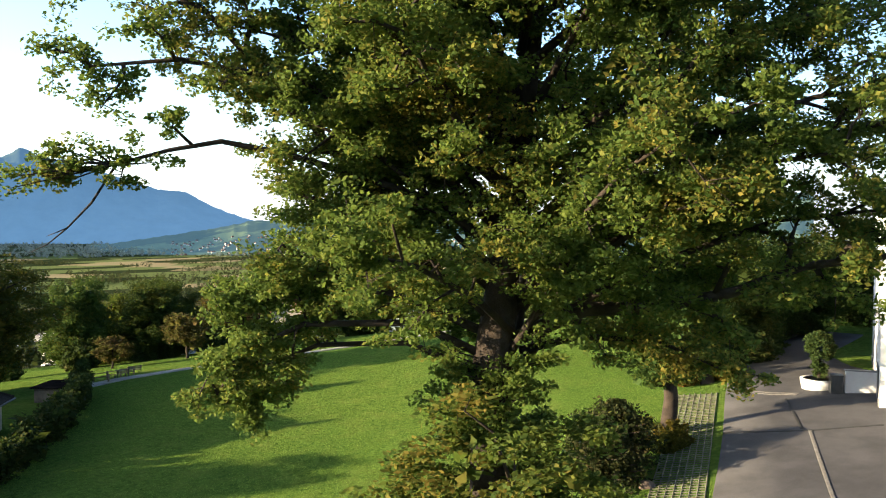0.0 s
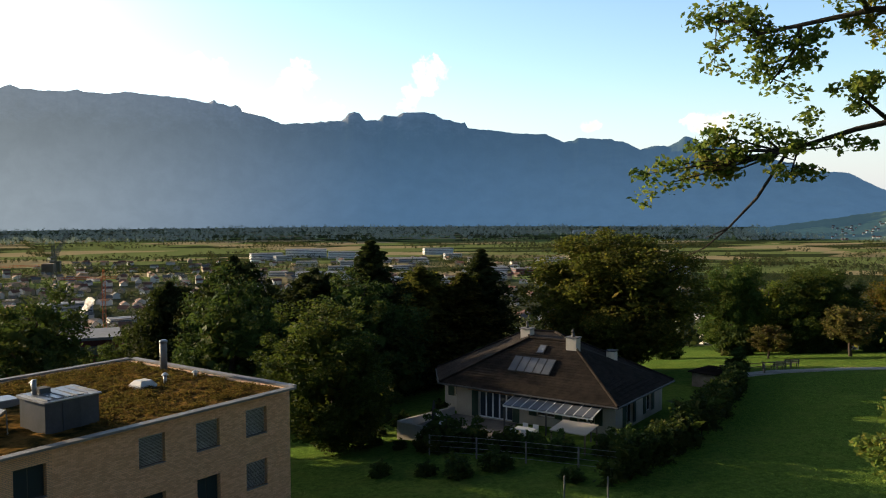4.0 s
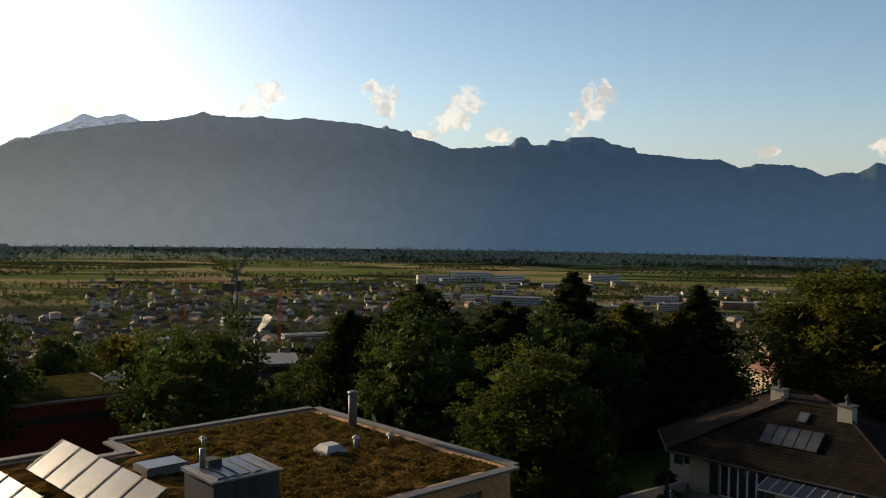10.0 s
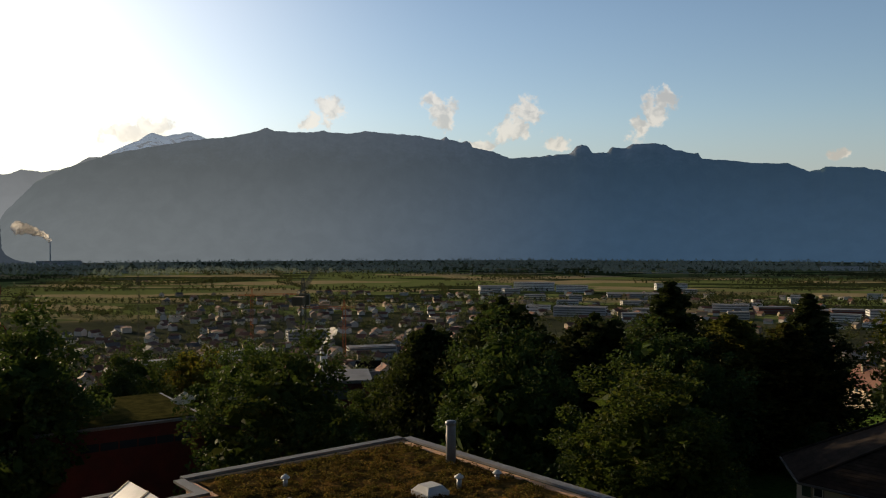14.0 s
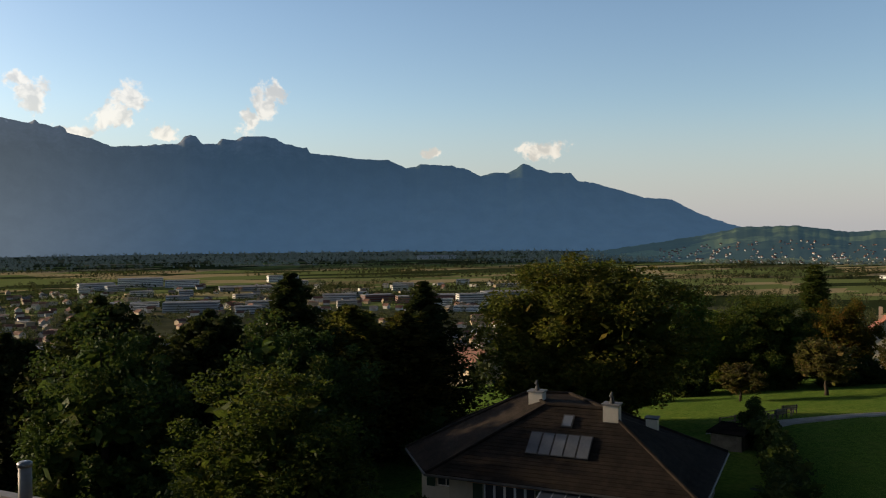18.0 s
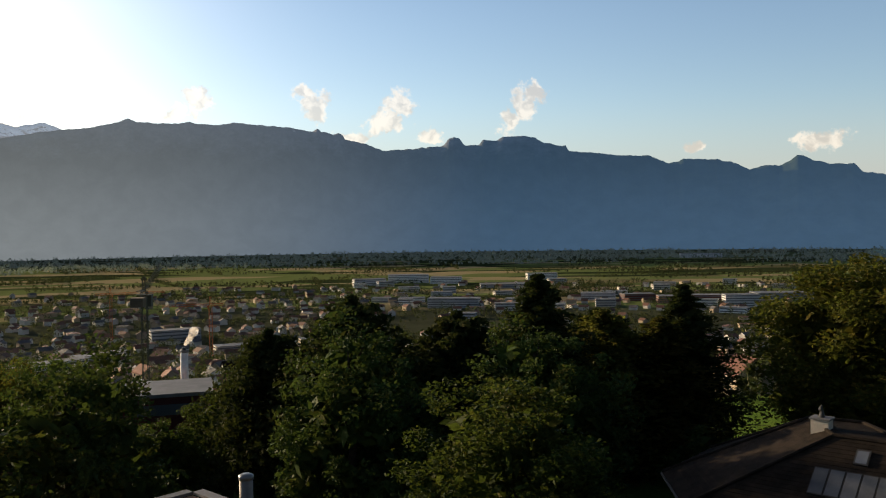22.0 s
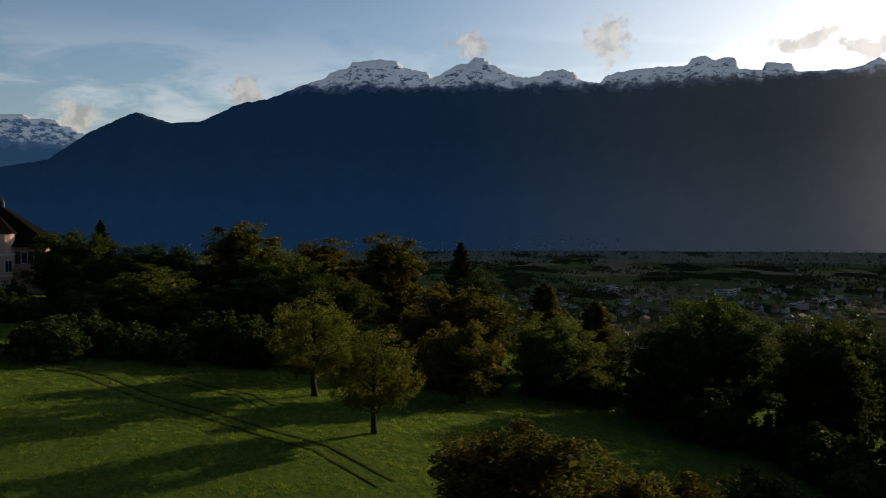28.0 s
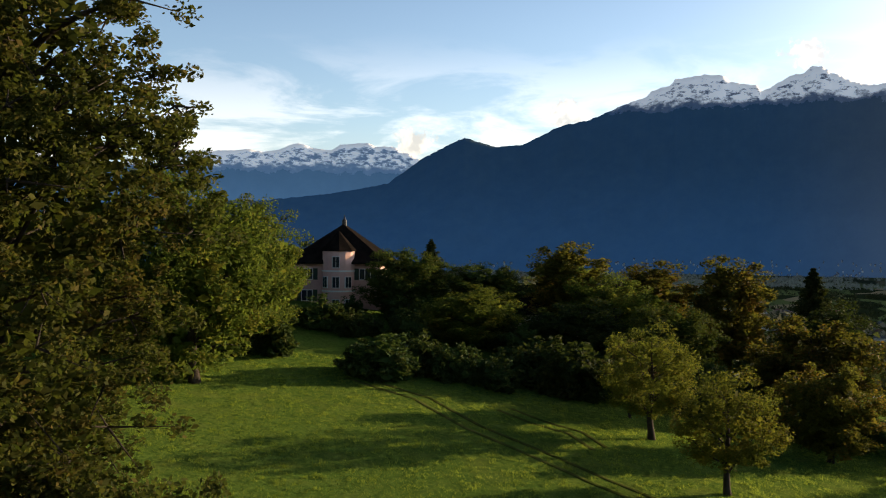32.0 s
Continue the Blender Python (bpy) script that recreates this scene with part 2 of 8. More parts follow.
def ground_material():
    """Mown and rough meadow near by, strips of field on the valley floor, woodland soil between."""
    m = bpy.data.materials.new("land")
    m.use_nodes = True
    n = Nodes(m.node_tree)
    place = n.add("ShaderNodeNewGeometry").outputs["Position"]
    grain, tuft, patch = n.noise(place, 2.6, 7.0, 0.7), n.noise(place, 0.45, 5.0, 0.65), n.noise(place, 0.05, 3.0)
    grass = n.mix(n.ramp(grain, 0.3, 0.7), (0.060, 0.110, 0.020), (0.155, 0.235, 0.042))
    grass = n.mix(n.math("MULTIPLY", n.ramp(tuft, 0.45, 0.7), 0.55), grass, (0.18, 0.215, 0.048))
    grass = n.mix(n.math("MULTIPLY", n.ramp(patch, 0.4, 0.65), 0.4), grass, (0.068, 0.135, 0.024))
    flat = n.add("ShaderNodeMapping", i0=place, Rotation=(0, 0, radians(24)), Scale=(0.0046, 0.0125, 0.0)).outputs[0]
    cells = n.add("ShaderNodeTexVoronoi", {"distance": "CHEBYCHEV"}, i0=flat, Scale=1.0).outputs[1]
    pick = n.add("ShaderNodeSeparateColor", i0=cells).outputs
    field = n.mix(n.ramp(pick[0], 0.3, 0.55), (0.035, 0.050, 0.020), (0.19, 0.235, 0.08))
    field = n.mix(n.ramp(pick[1], 0.7, 0.8), field, (0.42, 0.34, 0.19))
    field = n.mix(n.math("MULTIPLY", n.noise(place, 0.02, 5.0), 0.35), field, (0.055, 0.065, 0.03))
    town = n.mix(n.noise(place, 0.03, 6.0, 0.7), (0.03, 0.038, 0.018), (0.11, 0.115, 0.075))
    away = n.add("ShaderNodeVectorMath", {"operation": "LENGTH"}, i0=place).outputs[1]
    color = n.mix(n.ramp(away, 190.0, 320.0), grass, town)
    color = n.mix(n.ramp(n.math("ADD", away, n.math("MULTIPLY", n.noise(place, 0.004, 2.0), 400.0)), 1330.0, 1430.0), color, field)
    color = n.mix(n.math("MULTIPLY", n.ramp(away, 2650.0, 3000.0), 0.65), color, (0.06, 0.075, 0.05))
    out = n.add("ShaderNodeBsdfPrincipled", Base_Color=color, Roughness=1.0, Specular_IOR_Level=0.0)
    n.tree.links.new(n.add("ShaderNodeBump", Strength=0.9, Distance=0.3, Height=grain).outputs[0], out.inputs["Normal"])
    n.add("ShaderNodeOutputMaterial", i0=out.outputs[0])
    return m


def mountain_material(name, snow_from, snow_to, air, near_sun, lo, hi, ragged=260.0, bare=200.0, flare=(0.0, 0.0, 0.0), meadow=0.0):
    """Wooded flanks, bare rock and new snow; the haze of miles of lit air is added as emission (a far backdrop)."""
    m = bpy.data.materials.new(name)
    m.use_nodes = True
    n = Nodes(m.node_tree)
    geo = n.add("ShaderNodeNewGeometry")
    place = geo.outputs["Position"]
    z = n.add("ShaderNodeSeparateXYZ", i0=place).outputs[2]
    rugged = n.noise(place, 0.012, 8.0, 0.65)
    wood = n.mix(rugged, (0.012, 0.022, 0.014), (0.05, 0.065, 0.035))
    steep = n.add("ShaderNodeSeparateXYZ", i0=geo.outputs["Normal"]).outputs[2]
    rock = n.mix(n.noise(place, 0.03, 6.0), (0.10, 0.10, 0.11), (0.24, 0.24, 0.25))
    line = n.math("ADD", z, n.math("MULTIPLY", n.math("SUBTRACT", rugged, 0.5), ragged))
    color = n.mix(n.ramp(line, snow_from - 15 - bare, snow_from - 15), wood, rock)
    color = n.mix(n.math("MULTIPLY", n.ramp(n.noise(place, 0.004, 4.0, 0.55), 0.5, 0.58), meadow), color, (0.16, 0.21, 0.08))
    ledges = n.math("ADD", n.math("MULTIPLY", steep, 0.4), n.math("MULTIPLY", n.noise(n.add("ShaderNodeMapping", i0=place, Scale=(1.0, 1.0, 2.2)).outputs[0], 0.022, 8.0, 0.72), 1.5))
    fallen = n.math("MULTIPLY", n.ramp(line, snow_from, snow_to), n.ramp(ledges, 0.80, 1.0))
    color = n.mix(fallen, color, (0.90, 0.91, 0.94))
    # snow lies on the ledges, facing up
    ledge = n.mix(n.math("MULTIPLY", fallen, 0.25), geo.outputs["Normal"], (0.0, 0.0, 1.0))
    face = n.add("ShaderNodeBsdfPrincipled", Base_Color=color, Roughness=1.0, Specular_IOR_Level=0.0, Normal=n.add("ShaderNodeVectorMath", {"operation": "NORMALIZE"}, i0=ledge).outputs[0])
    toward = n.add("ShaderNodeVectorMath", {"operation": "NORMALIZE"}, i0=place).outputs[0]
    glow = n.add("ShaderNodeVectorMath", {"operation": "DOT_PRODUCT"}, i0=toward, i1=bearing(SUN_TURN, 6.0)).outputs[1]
    # haze painted as glow: bluer away from the sun, paler towards it
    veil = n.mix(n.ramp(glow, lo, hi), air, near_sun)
    # lens flare below the sun, put in as extra emission
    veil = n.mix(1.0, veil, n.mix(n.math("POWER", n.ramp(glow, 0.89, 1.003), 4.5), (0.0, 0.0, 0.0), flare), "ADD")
    # new snow is given its own emission, brighter than the haze, to look lit
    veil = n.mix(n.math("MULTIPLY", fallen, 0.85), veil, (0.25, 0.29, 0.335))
    # haze glow is set stronger at the foot and mottled along gullies
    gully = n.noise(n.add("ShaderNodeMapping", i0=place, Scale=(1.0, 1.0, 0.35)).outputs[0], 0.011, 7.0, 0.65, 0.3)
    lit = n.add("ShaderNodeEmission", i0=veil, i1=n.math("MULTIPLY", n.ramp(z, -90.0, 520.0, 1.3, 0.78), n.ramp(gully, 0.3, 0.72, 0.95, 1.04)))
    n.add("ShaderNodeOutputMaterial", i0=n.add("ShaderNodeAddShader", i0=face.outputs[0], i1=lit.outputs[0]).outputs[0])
    return m


LAND = ground_material()
BARK = material("bark", (0.018, 0.013, 0.009), (0.058, 0.042, 0.029), 2.0, 0.95, 0.6)
OAK_LEAF = foliage("oak_leaves", (0.052, 0.086, 0.020), (0.138, 0.172, 0.037), (0.24, 0.165, 0.036), 0.48)
LINDEN_LEAF = foliage("linden_leaves", (0.028, 0.052, 0.014), (0.066, 0.100, 0.022), (0.12, 0.105, 0.02), 0.3)
# brighter copy of the linden leaves: sunshine put into the colour
SUNLIT_LINDEN_LEAF = foliage("sunlit_linden_leaves", (0.050, 0.084, 0.015), (0.115, 0.155, 0.026), (0.19, 0.15, 0.025), 0.52)
MAPLE_LEAF = foliage("maple_leaves", (0.045, 0.056, 0.013), (0.105, 0.112, 0.022), (0.20, 0.145, 0.022), 0.36)
DARK_LEAF = foliage("dark_leaves", (0.024, 0.045, 0.014), (0.055, 0.083, 0.023), (0.085, 0.075, 0.018), 0.22)
GOLD_LEAF = foliage("autumn_leaves", (0.06, 0.06, 0.011), (0.13, 0.105, 0.018), (0.24, 0.11, 0.022), 0.4)
# distant woods: haze put into a paler leaf colour and a faint glow
FAR_LEAF = foliage("hazed_woodland", (0.085, 0.105, 0.075), (0.14, 0.165, 0.115), (0.17, 0.165, 0.12), 0.45, 0.4, (0.014, 0.019, 0.024))
WOOD_LEAF = foliage("woodland_leaves", (0.036, 0.050, 0.024), (0.078, 0.090, 0.042), (0.12, 0.10, 0.045), 0.22)
NEEDLE = foliage("needles", (0.016, 0.025, 0.010), (0.042, 0.050, 0.018), (0.075, 0.065, 0.022), 0.15, 0.6)
LARCH = foliage("larch_needles", (0.05, 0.055, 0.014), (0.12, 0.10, 0.024), (0.16, 0.11, 0.026), 0.35, 0.6)
METAL = material("zinc_sheet", (0.24, 0.25, 0.26), (0.36, 0.37, 0.38), 0.7, 0.45, 0.0, metal=0.6)
COPING = material("coping_sheet", (0.15, 0.145, 0.14), (0.24, 0.23, 0.22), 0.5, 0.6, 0.0, metal=0.1)
CLADDING = material("grey_cladding", (0.06, 0.065, 0.072), (0.10, 0.104, 0.11), 0.6, 0.85, shine=0.1)
PAVING = material("terrace_slabs", (0.13, 0.12, 0.105), (0.22, 0.2, 0.17), 0.7, 0.9, shine=0.05)
BLIND = material("blind_slats", (0.40, 0.41, 0.42), (0.50, 0.51, 0.52), 1.0, 0.5)
DARK_FRAME = material("dark_frame", (0.03, 0.03, 0.03), (0.06, 0.06, 0.06), 2.0, 0.5)
WHITE = material("white_paint", (0.66, 0.65, 0.62), (0.80, 0.79, 0.76), 0.6, 0.7)
CREAM = material("cream_render", (0.38, 0.325, 0.25), (0.48, 0.415, 0.32), 0.5, 0.85, 0.2)
PINK = material("pink_render", (0.62, 0.37, 0.31), (0.72, 0.46, 0.39), 0.5, 0.85, 0.2)
GREEN_ROOF = material("green_roof", (0.025, 0.030, 0.010), (0.085, 0.075, 0.024), 0.9, 0.95, 0.6, fine=7.0, shine=0.0)
RED_CLAD = material("red_cladding", (0.060, 0.011, 0.010), (0.10, 0.017, 0.014), 0.6, 0.6)
DARK_TILE = material("dark_tiles", (0.010, 0.009, 0.008), (0.026, 0.020, 0.017), 0.8, 1.0, 0.4, shine=0.0)
RED_TILE = material("red_tiles", (0.20, 0.075, 0.045), (0.33, 0.13, 0.08), 0.5, 0.8, 0.4)
STONE = material("church_stone", (0.13, 0.095, 0.07), (0.22, 0.165, 0.125), 0.15, 0.9)
COPPER = material("spire_sheet", (0.17, 0.05, 0.032), (0.28, 0.09, 0.052), 0.2, 0.9, shine=0.05)
SEDUM = material("sedum", (0.030, 0.027, 0.009), (0.21, 0.115, 0.034), 0.9, 0.95, 0.8, fine=7.0, stain=0.16, shine=0.0)
ASPHALT = material("asphalt", (0.07, 0.068, 0.07), (0.13, 0.125, 0.125), 0.25, 0.95, 0.3, fine=60.0, shine=0.1)
VILLA_TILE = material("villa_tiles", (0.015, 0.012, 0.010), (0.034, 0.026, 0.021), 1.6, 0.9, 0.5, shine=0.08)
PALE_RENDER = material("pale_chimney", (0.52, 0.46, 0.37), (0.66, 0.58, 0.47), 0.8, 0.9, 0.2)
PARAPET = material("parapet_render", (0.34, 0.31, 0.27), (0.48, 0.44, 0.38), 0.7, 0.9, 0.2)
GRAVEL = material("gravel", (0.30, 0.27, 0.23), (0.46, 0.42, 0.36), 0.8, 0.95, 0.4, shine=0.05)
GREEN_PAINT = material("green_shutter", (0.015, 0.035, 0.02), (0.03, 0.06, 0.035), 1.0, 0.5)
WOOD = material("weathered_wood", (0.10, 0.075, 0.05), (0.22, 0.17, 0.12), 1.5, 0.85)
ORANGE = material("crane_orange", (0.45, 0.12, 0.03), (0.6, 0.18, 0.05), 0.3, 0.6)
CRANE_GREEN = material("crane_dark", (0.05, 0.055, 0.045), (0.10, 0.10, 0.08), 0.3, 0.6)
PANE = glass("window_glass")
BAND = glass("banded_glass", (0.11, 0.12, 0.13), 0.25)
SOLAR = material("solar_glass", (0.10, 0.112, 0.13), (0.17, 0.185, 0.21), 0.6, 0.34, metal=0.25)
SKYLIGHT = material("skylight_glass", (0.42, 0.46, 0.50), (0.52, 0.56, 0.60), 0.6, 0.12, metal=0.7)
SOIL = material("soil", (0.05, 0.038, 0.022), (0.12, 0.09, 0.05), 1.0, 0.95, 0.5)
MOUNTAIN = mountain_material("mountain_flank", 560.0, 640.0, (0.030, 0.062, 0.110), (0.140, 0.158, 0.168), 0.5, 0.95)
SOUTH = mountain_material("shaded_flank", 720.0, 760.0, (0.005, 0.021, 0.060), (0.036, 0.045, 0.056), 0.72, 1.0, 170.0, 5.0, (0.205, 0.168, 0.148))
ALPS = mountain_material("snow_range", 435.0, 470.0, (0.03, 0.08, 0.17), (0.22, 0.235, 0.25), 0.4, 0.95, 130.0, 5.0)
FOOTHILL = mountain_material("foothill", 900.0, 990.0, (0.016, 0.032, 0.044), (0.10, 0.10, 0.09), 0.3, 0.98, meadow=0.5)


# ---- building blocks ----
def mesh_of(name, verts, faces, mat, smooth=False):
    me = bpy.data.meshes.new(name)
    if isinstance(verts, np.ndarray):
        me.vertices.add(len(verts))
        me.vertices.foreach_set("co", verts.astype(np.float32).ravel())
        k = faces.shape[1]
        me.loops.add(faces.size)
        me.loops.foreach_set("vertex_index", faces.astype(np.int32).ravel())
        me.polygons.add(len(faces))
        me.polygons.foreach_set("loop_start", np.arange(0, faces.size, k, dtype=np.int32))
    else:
        me.from_pydata(verts, [], faces)
    me.update(calc_edges=True)
    if smooth:
        me.polygons.foreach_set("use_smooth", np.ones(len(me.polygons), dtype=bool))
    me.materials.append(mat)
    return me


def part(name, me, parent, label="", m=None):
    ob = new(name, me)
    ob.parent = parent
    if m is not None:
        ob.matrix_basis = m
    return tagged(ob, label) if label else ob


def thing(name, label, category, m=None, group="", kind=""):
    ob = new(name)
    ob.empty_display_size = 0.2
    if m is not None:
        ob.matrix_basis = m
    return tagged(ob, label, category, group, kind)


class Solid:
    """Collects boxes, tubes and other solids for one mesh."""

    def __init__(self):
        self.v, self.f = [], []

    def poly(self, points, faces):
        k = len(self.v)
        self.v += [tuple(p) for p in points]
        self.f += [tuple(k + i for i in f) for f in faces]
        return self

    def box(self, x0, y0, z0, x1, y1, z1):
        return self.poly([(x, y, z) for z in (z0, z1) for y in (y0, y1) for x in (x0, x1)],
                         [(0, 2, 3, 1), (4, 5, 7, 6), (0, 1, 5, 4), (2, 6, 7, 3), (0, 4, 6, 2), (1, 3, 7, 5)])

    def prism(self, outline, z0, z1):
        k = len(outline)
        return self.poly([(x, y, z0) for x, y in outline] + [(x, y, z1) for x, y in outline],
                         [tuple(range(k))[::-1], tuple(range(k, 2 * k))] + [(i, (i + 1) % k, k + (i + 1) % k, k + i) for i in range(k)])

    def tube(self, points, radii, sides=6):
        points = [Vector(p) for p in points]
        rings = []
        for i, p in enumerate(points):
            d = (points[min(i + 1, len(points) - 1)] - points[max(i - 1, 0)]).normalized()
            a = d.cross(Vector((0.31, 0.17, 0.93)) if abs(d.z) < 0.9 else Vector((1, 0.2, 0))).normalized()
            b = d.cross(a)
            rings += [p + (a * math.cos(2 * math.pi * j / sides) + b * math.sin(2 * math.pi * j / sides)) * radii[i] for j in range(sides)]
        faces = [(i * sides + j, i * sides + (j + 1) % sides, (i + 1) * sides + (j + 1) % sides, (i + 1) * sides + j)
                 for i in range(len(points) - 1) for j in range(sides)]
        faces += [tuple(range(sides))[::-1], tuple(range((len(points) - 1) * sides, len(points) * sides))]
        return self.poly(rings, faces)

    def mesh(self, name, mat, smooth=False):
        return mesh_of(name, self.v, self.f, mat, smooth)


def boxed(name, mat, *size):
    return Solid().box(*size).mesh(name, mat)


# ---- land ----
SPOTS = [(50, 0, 9.5), (62, 8, 9.5), (82, 2, 10.2), (38, 28, 4.8), (42, 14, 6.8), (45, 62, 4), (85, 63, 5.5), (55, 78, 3), (100, 25, 10.5),
         (-8, 46, 2), (22, 59, 4), (0, 0, 8), (0, -16, 10), (-20, 20, 4.5), (-78, 4, 7.4), (-67, 11, 6.8), (-113, -44, 14.2), (-45, -5, 8),
         (-80, -40, 13), (-40, -30, 11), (-32, 74, -3), (20, 110, -3), (72, 205, -17), (134, 134, -7), (-90, 373, -50), (0, 350, -48)]
RIM = [(520, -70, -20), (520, -30, -52), (540, 0, -60), (560, 35, -58), (520, 75, -56), (480, 110, -40), (420, 150, 20), (420, 200, 45), (420, -130, 35)]
ANCHORS = np.array(SPOTS + [(-r * math.sin(radians(a)), r * math.cos(radians(a)), z) for r, a, z in RIM], float)


def kernel(d2):
    return np.sqrt(d2 + 24.0 ** 2)


_gap = kernel(((ANCHORS[:, None, :2] - ANCHORS[None, :, :2]) ** 2).sum(-1))
_n = len(ANCHORS)
_side = np.c_[np.ones(_n), ANCHORS[:, :2] / 100]
WEIGHTS = np.linalg.solve(np.block([[_gap, _side], [_side.T, np.zeros((3, 3))]]), np.r_[ANCHORS[:, 2], 0, 0, 0])
FLOOR = -88.0


def height(x, y):
    """Height of the land."""
    x, y = np.asarray(x, float), np.asarray(y, float)
    d2 = (x[..., None] - ANCHORS[:, 0]) ** 2 + (y[..., None] - ANCHORS[:, 1]) ** 2
    near = kernel(d2) @ WEIGHTS[:_n] + WEIGHTS[_n] + WEIGHTS[_n + 1] * x / 100 + WEIGHTS[_n + 2] * y / 100
    r = np.hypot(x, y)
    turn = np.degrees(np.arctan2(-x, y))
    uphill = np.clip((np.abs(turn - 25) - 110) / 30, 0, 1)
    far = (FLOOR + 26 * np.clip(1 - (r - 500) / 500, 0, 1) ** 2) * (1 - uphill) + uphill * (60 + 0.2 * r)
    k = np.clip((r - 380) / 240, 0, 1)
    k = k * k * (3 - 2 * k)
    return near * (1 - k) + far * k


def z_at(x, y):
    return float(height(x, y))


def hill_at(turn, r):
    """Height of the low hill's slope."""
    known = np.array(SUMMITS_HILL, float)
    top = 22 + math.tan(radians(float(np.interp(turn, known[:, 0], known[:, 1])))) * 3300
    return FLOOR - 6 + max(0.0, (r - 2500) / 800) ** 1.25 * (top - FLOOR)


def make_ground():
    rings = np.r_[np.arange(0.5, 60, 1.5), np.geomspace(60, 4880, 110)]
    turns = np.linspace(0, 2 * math.pi, 361)[:-1]
    r, a = np.meshgrid(rings, turns, indexing="ij")
    x, y = -r * np.sin(a), r * np.cos(a) + 15 * np.clip(1 - r / 400, 0, 1)
    v = np.stack([x, y, height(x, y)], -1).reshape(-1, 3)
    i, j = np.meshgrid(np.arange(len(rings) - 1), np.arange(360), indexing="ij")
    p, q = i * 360 + j, i * 360 + (j + 1) % 360
    f = np.stack([p, p + 360, q + 360, q], -1).reshape(-1, 4)[:, ::-1]
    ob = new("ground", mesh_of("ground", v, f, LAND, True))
    tagged(ob, "sloping green meadow running down to a flat valley of fields", "ground", kind="structure")


make_ground()


def ridge(name, label, mat, summits, foot, crest, back, seed, rough=1.0, step=0.12):
    """A mountain range round the valley: summits are (bearing, degrees above level) along its skyline."""
    turns = np.arange(summits[0][0], summits[-1][0], step)
    known = np.array(summits, float)
    up = np.interp(turns, known[:, 0], known[:, 1])
    # teeth and notches of the rocky crest
    teeth = np.array([noise.turbulence(Vector((t * 1.15, seed, 0)), 5, True, noise_basis="PERLIN_ORIGINAL", amplitude_scale=0.6, frequency_scale=2.1) for t in turns])
    up = up + rough * 0.29 * (teeth - teeth.mean())
    top = 22 + np.tan(np.radians(up)) * crest
    radii = np.r_[np.linspace(foot, crest, 34), np.linspace(crest, back, 6)[1:]]
    v = np.empty((len(radii), len(turns), 3))
    for j, turn in enumerate(turns):
        s, c = -math.sin(radians(turn)), math.cos(radians(turn))
        for i, r in enumerate(radii):
            p = Vector((s * r, c * r, 0))
            k = (r - foot) / (crest - foot) if r <= crest else 1 - 0.5 * (r - crest) / (back - crest)
            spur = noise.multi_fractal(p * 0.0026 + Vector((seed, 0, 0)), 1.0, 2.0, 6) - 0.9
            fine = noise.fractal(p * 0.02 + Vector((0, seed, 0)), 0.8, 2.1, 4)
            lift = (k ** 1.25) * (top[j] - FLOOR)
            shape = 1 + 0.30 * spur * min(1, 3 * k) * (1 - k)
            v[i, j] = (p.x, p.y, FLOOR - 6 + lift * shape + rough * fine * (5 if k < 0.97 else 3) * min(1, 5 * k))
    m, t = len(radii), len(turns)
    i, j = np.meshgrid(np.arange(m - 1), np.arange(t - 1), indexing="ij")
    p = i * t + j
    f = np.stack([p, p + t, p + t + 1, p + 1], -1).reshape(-1, 4)[:, ::-1]
    tagged(new(name, mesh_of(name, v.reshape(-1, 3), f, mat, True)), label, "mountain", kind="structure")


SUMMITS_NORTH = [(-60, 0.1), (-46, -0.6), (-39.5, -0.2), (-38.1, 0.2), (-36.6, 0.75), (-34.8, 1.74), (-33.1, 1.87), (-31.5, 2.37), (-29.96, 2.84), (-28.8, 3.04), (-28.4, 3.5), (-26.95, 3.6),
                 (-26.0, 3.85), (-25.6, 4.05), (-25.2, 4.22), (-24.86, 3.87), (-24.1, 3.55), (-23.4, 3.65), (-22.4, 3.42), (-21.6, 3.85), (-20.4, 4.1), (-18.4, 4.24), (-18.1, 4.04), (-17.5, 3.96), (-16.3, 4.48),
                 (-14.2, 4.6), (-13.4, 4.72), (-11.15, 4.95), (-10.95, 5.34), (-10.7, 5.27), (-9.5, 5.54), (-8.87, 5.9), (-7.8, 6.02), (-6.83, 5.98), (-6.4, 5.7), (-5.52, 5.84), (-5.25, 5.47),
                 (-4.3, 5.45), (-3.95, 5.88), (-3.55, 6.02), (-3.25, 5.88), (-2.9, 5.44), (-1.2, 5.28), (1.2, 5.17), (2.17, 5.6), (3.65, 5.94), (3.75, 6.2), (4.1, 6.32), (4.4, 6.22), (5.2, 6.45), (5.4, 6.66), (5.75, 6.42),
                 (7.0, 6.67), (9.2, 6.82), (10.6, 6.97), (11.7, 6.8), (13.1, 6.85), (13.5, 6.99), (14.2, 6.84), (15.6, 6.85), (16.7, 6.9), (17.2, 7.1), (17.8, 6.85), (19.6, 6.4), (21.0, 6.3),
                 (23.5, 5.85), (26.1, 5.3), (27.9, 4.75), (29.6, 4.1), (31.0, 3.3), (32.6, 1.5), (34.0, -0.8), (40.0, -2.0)]
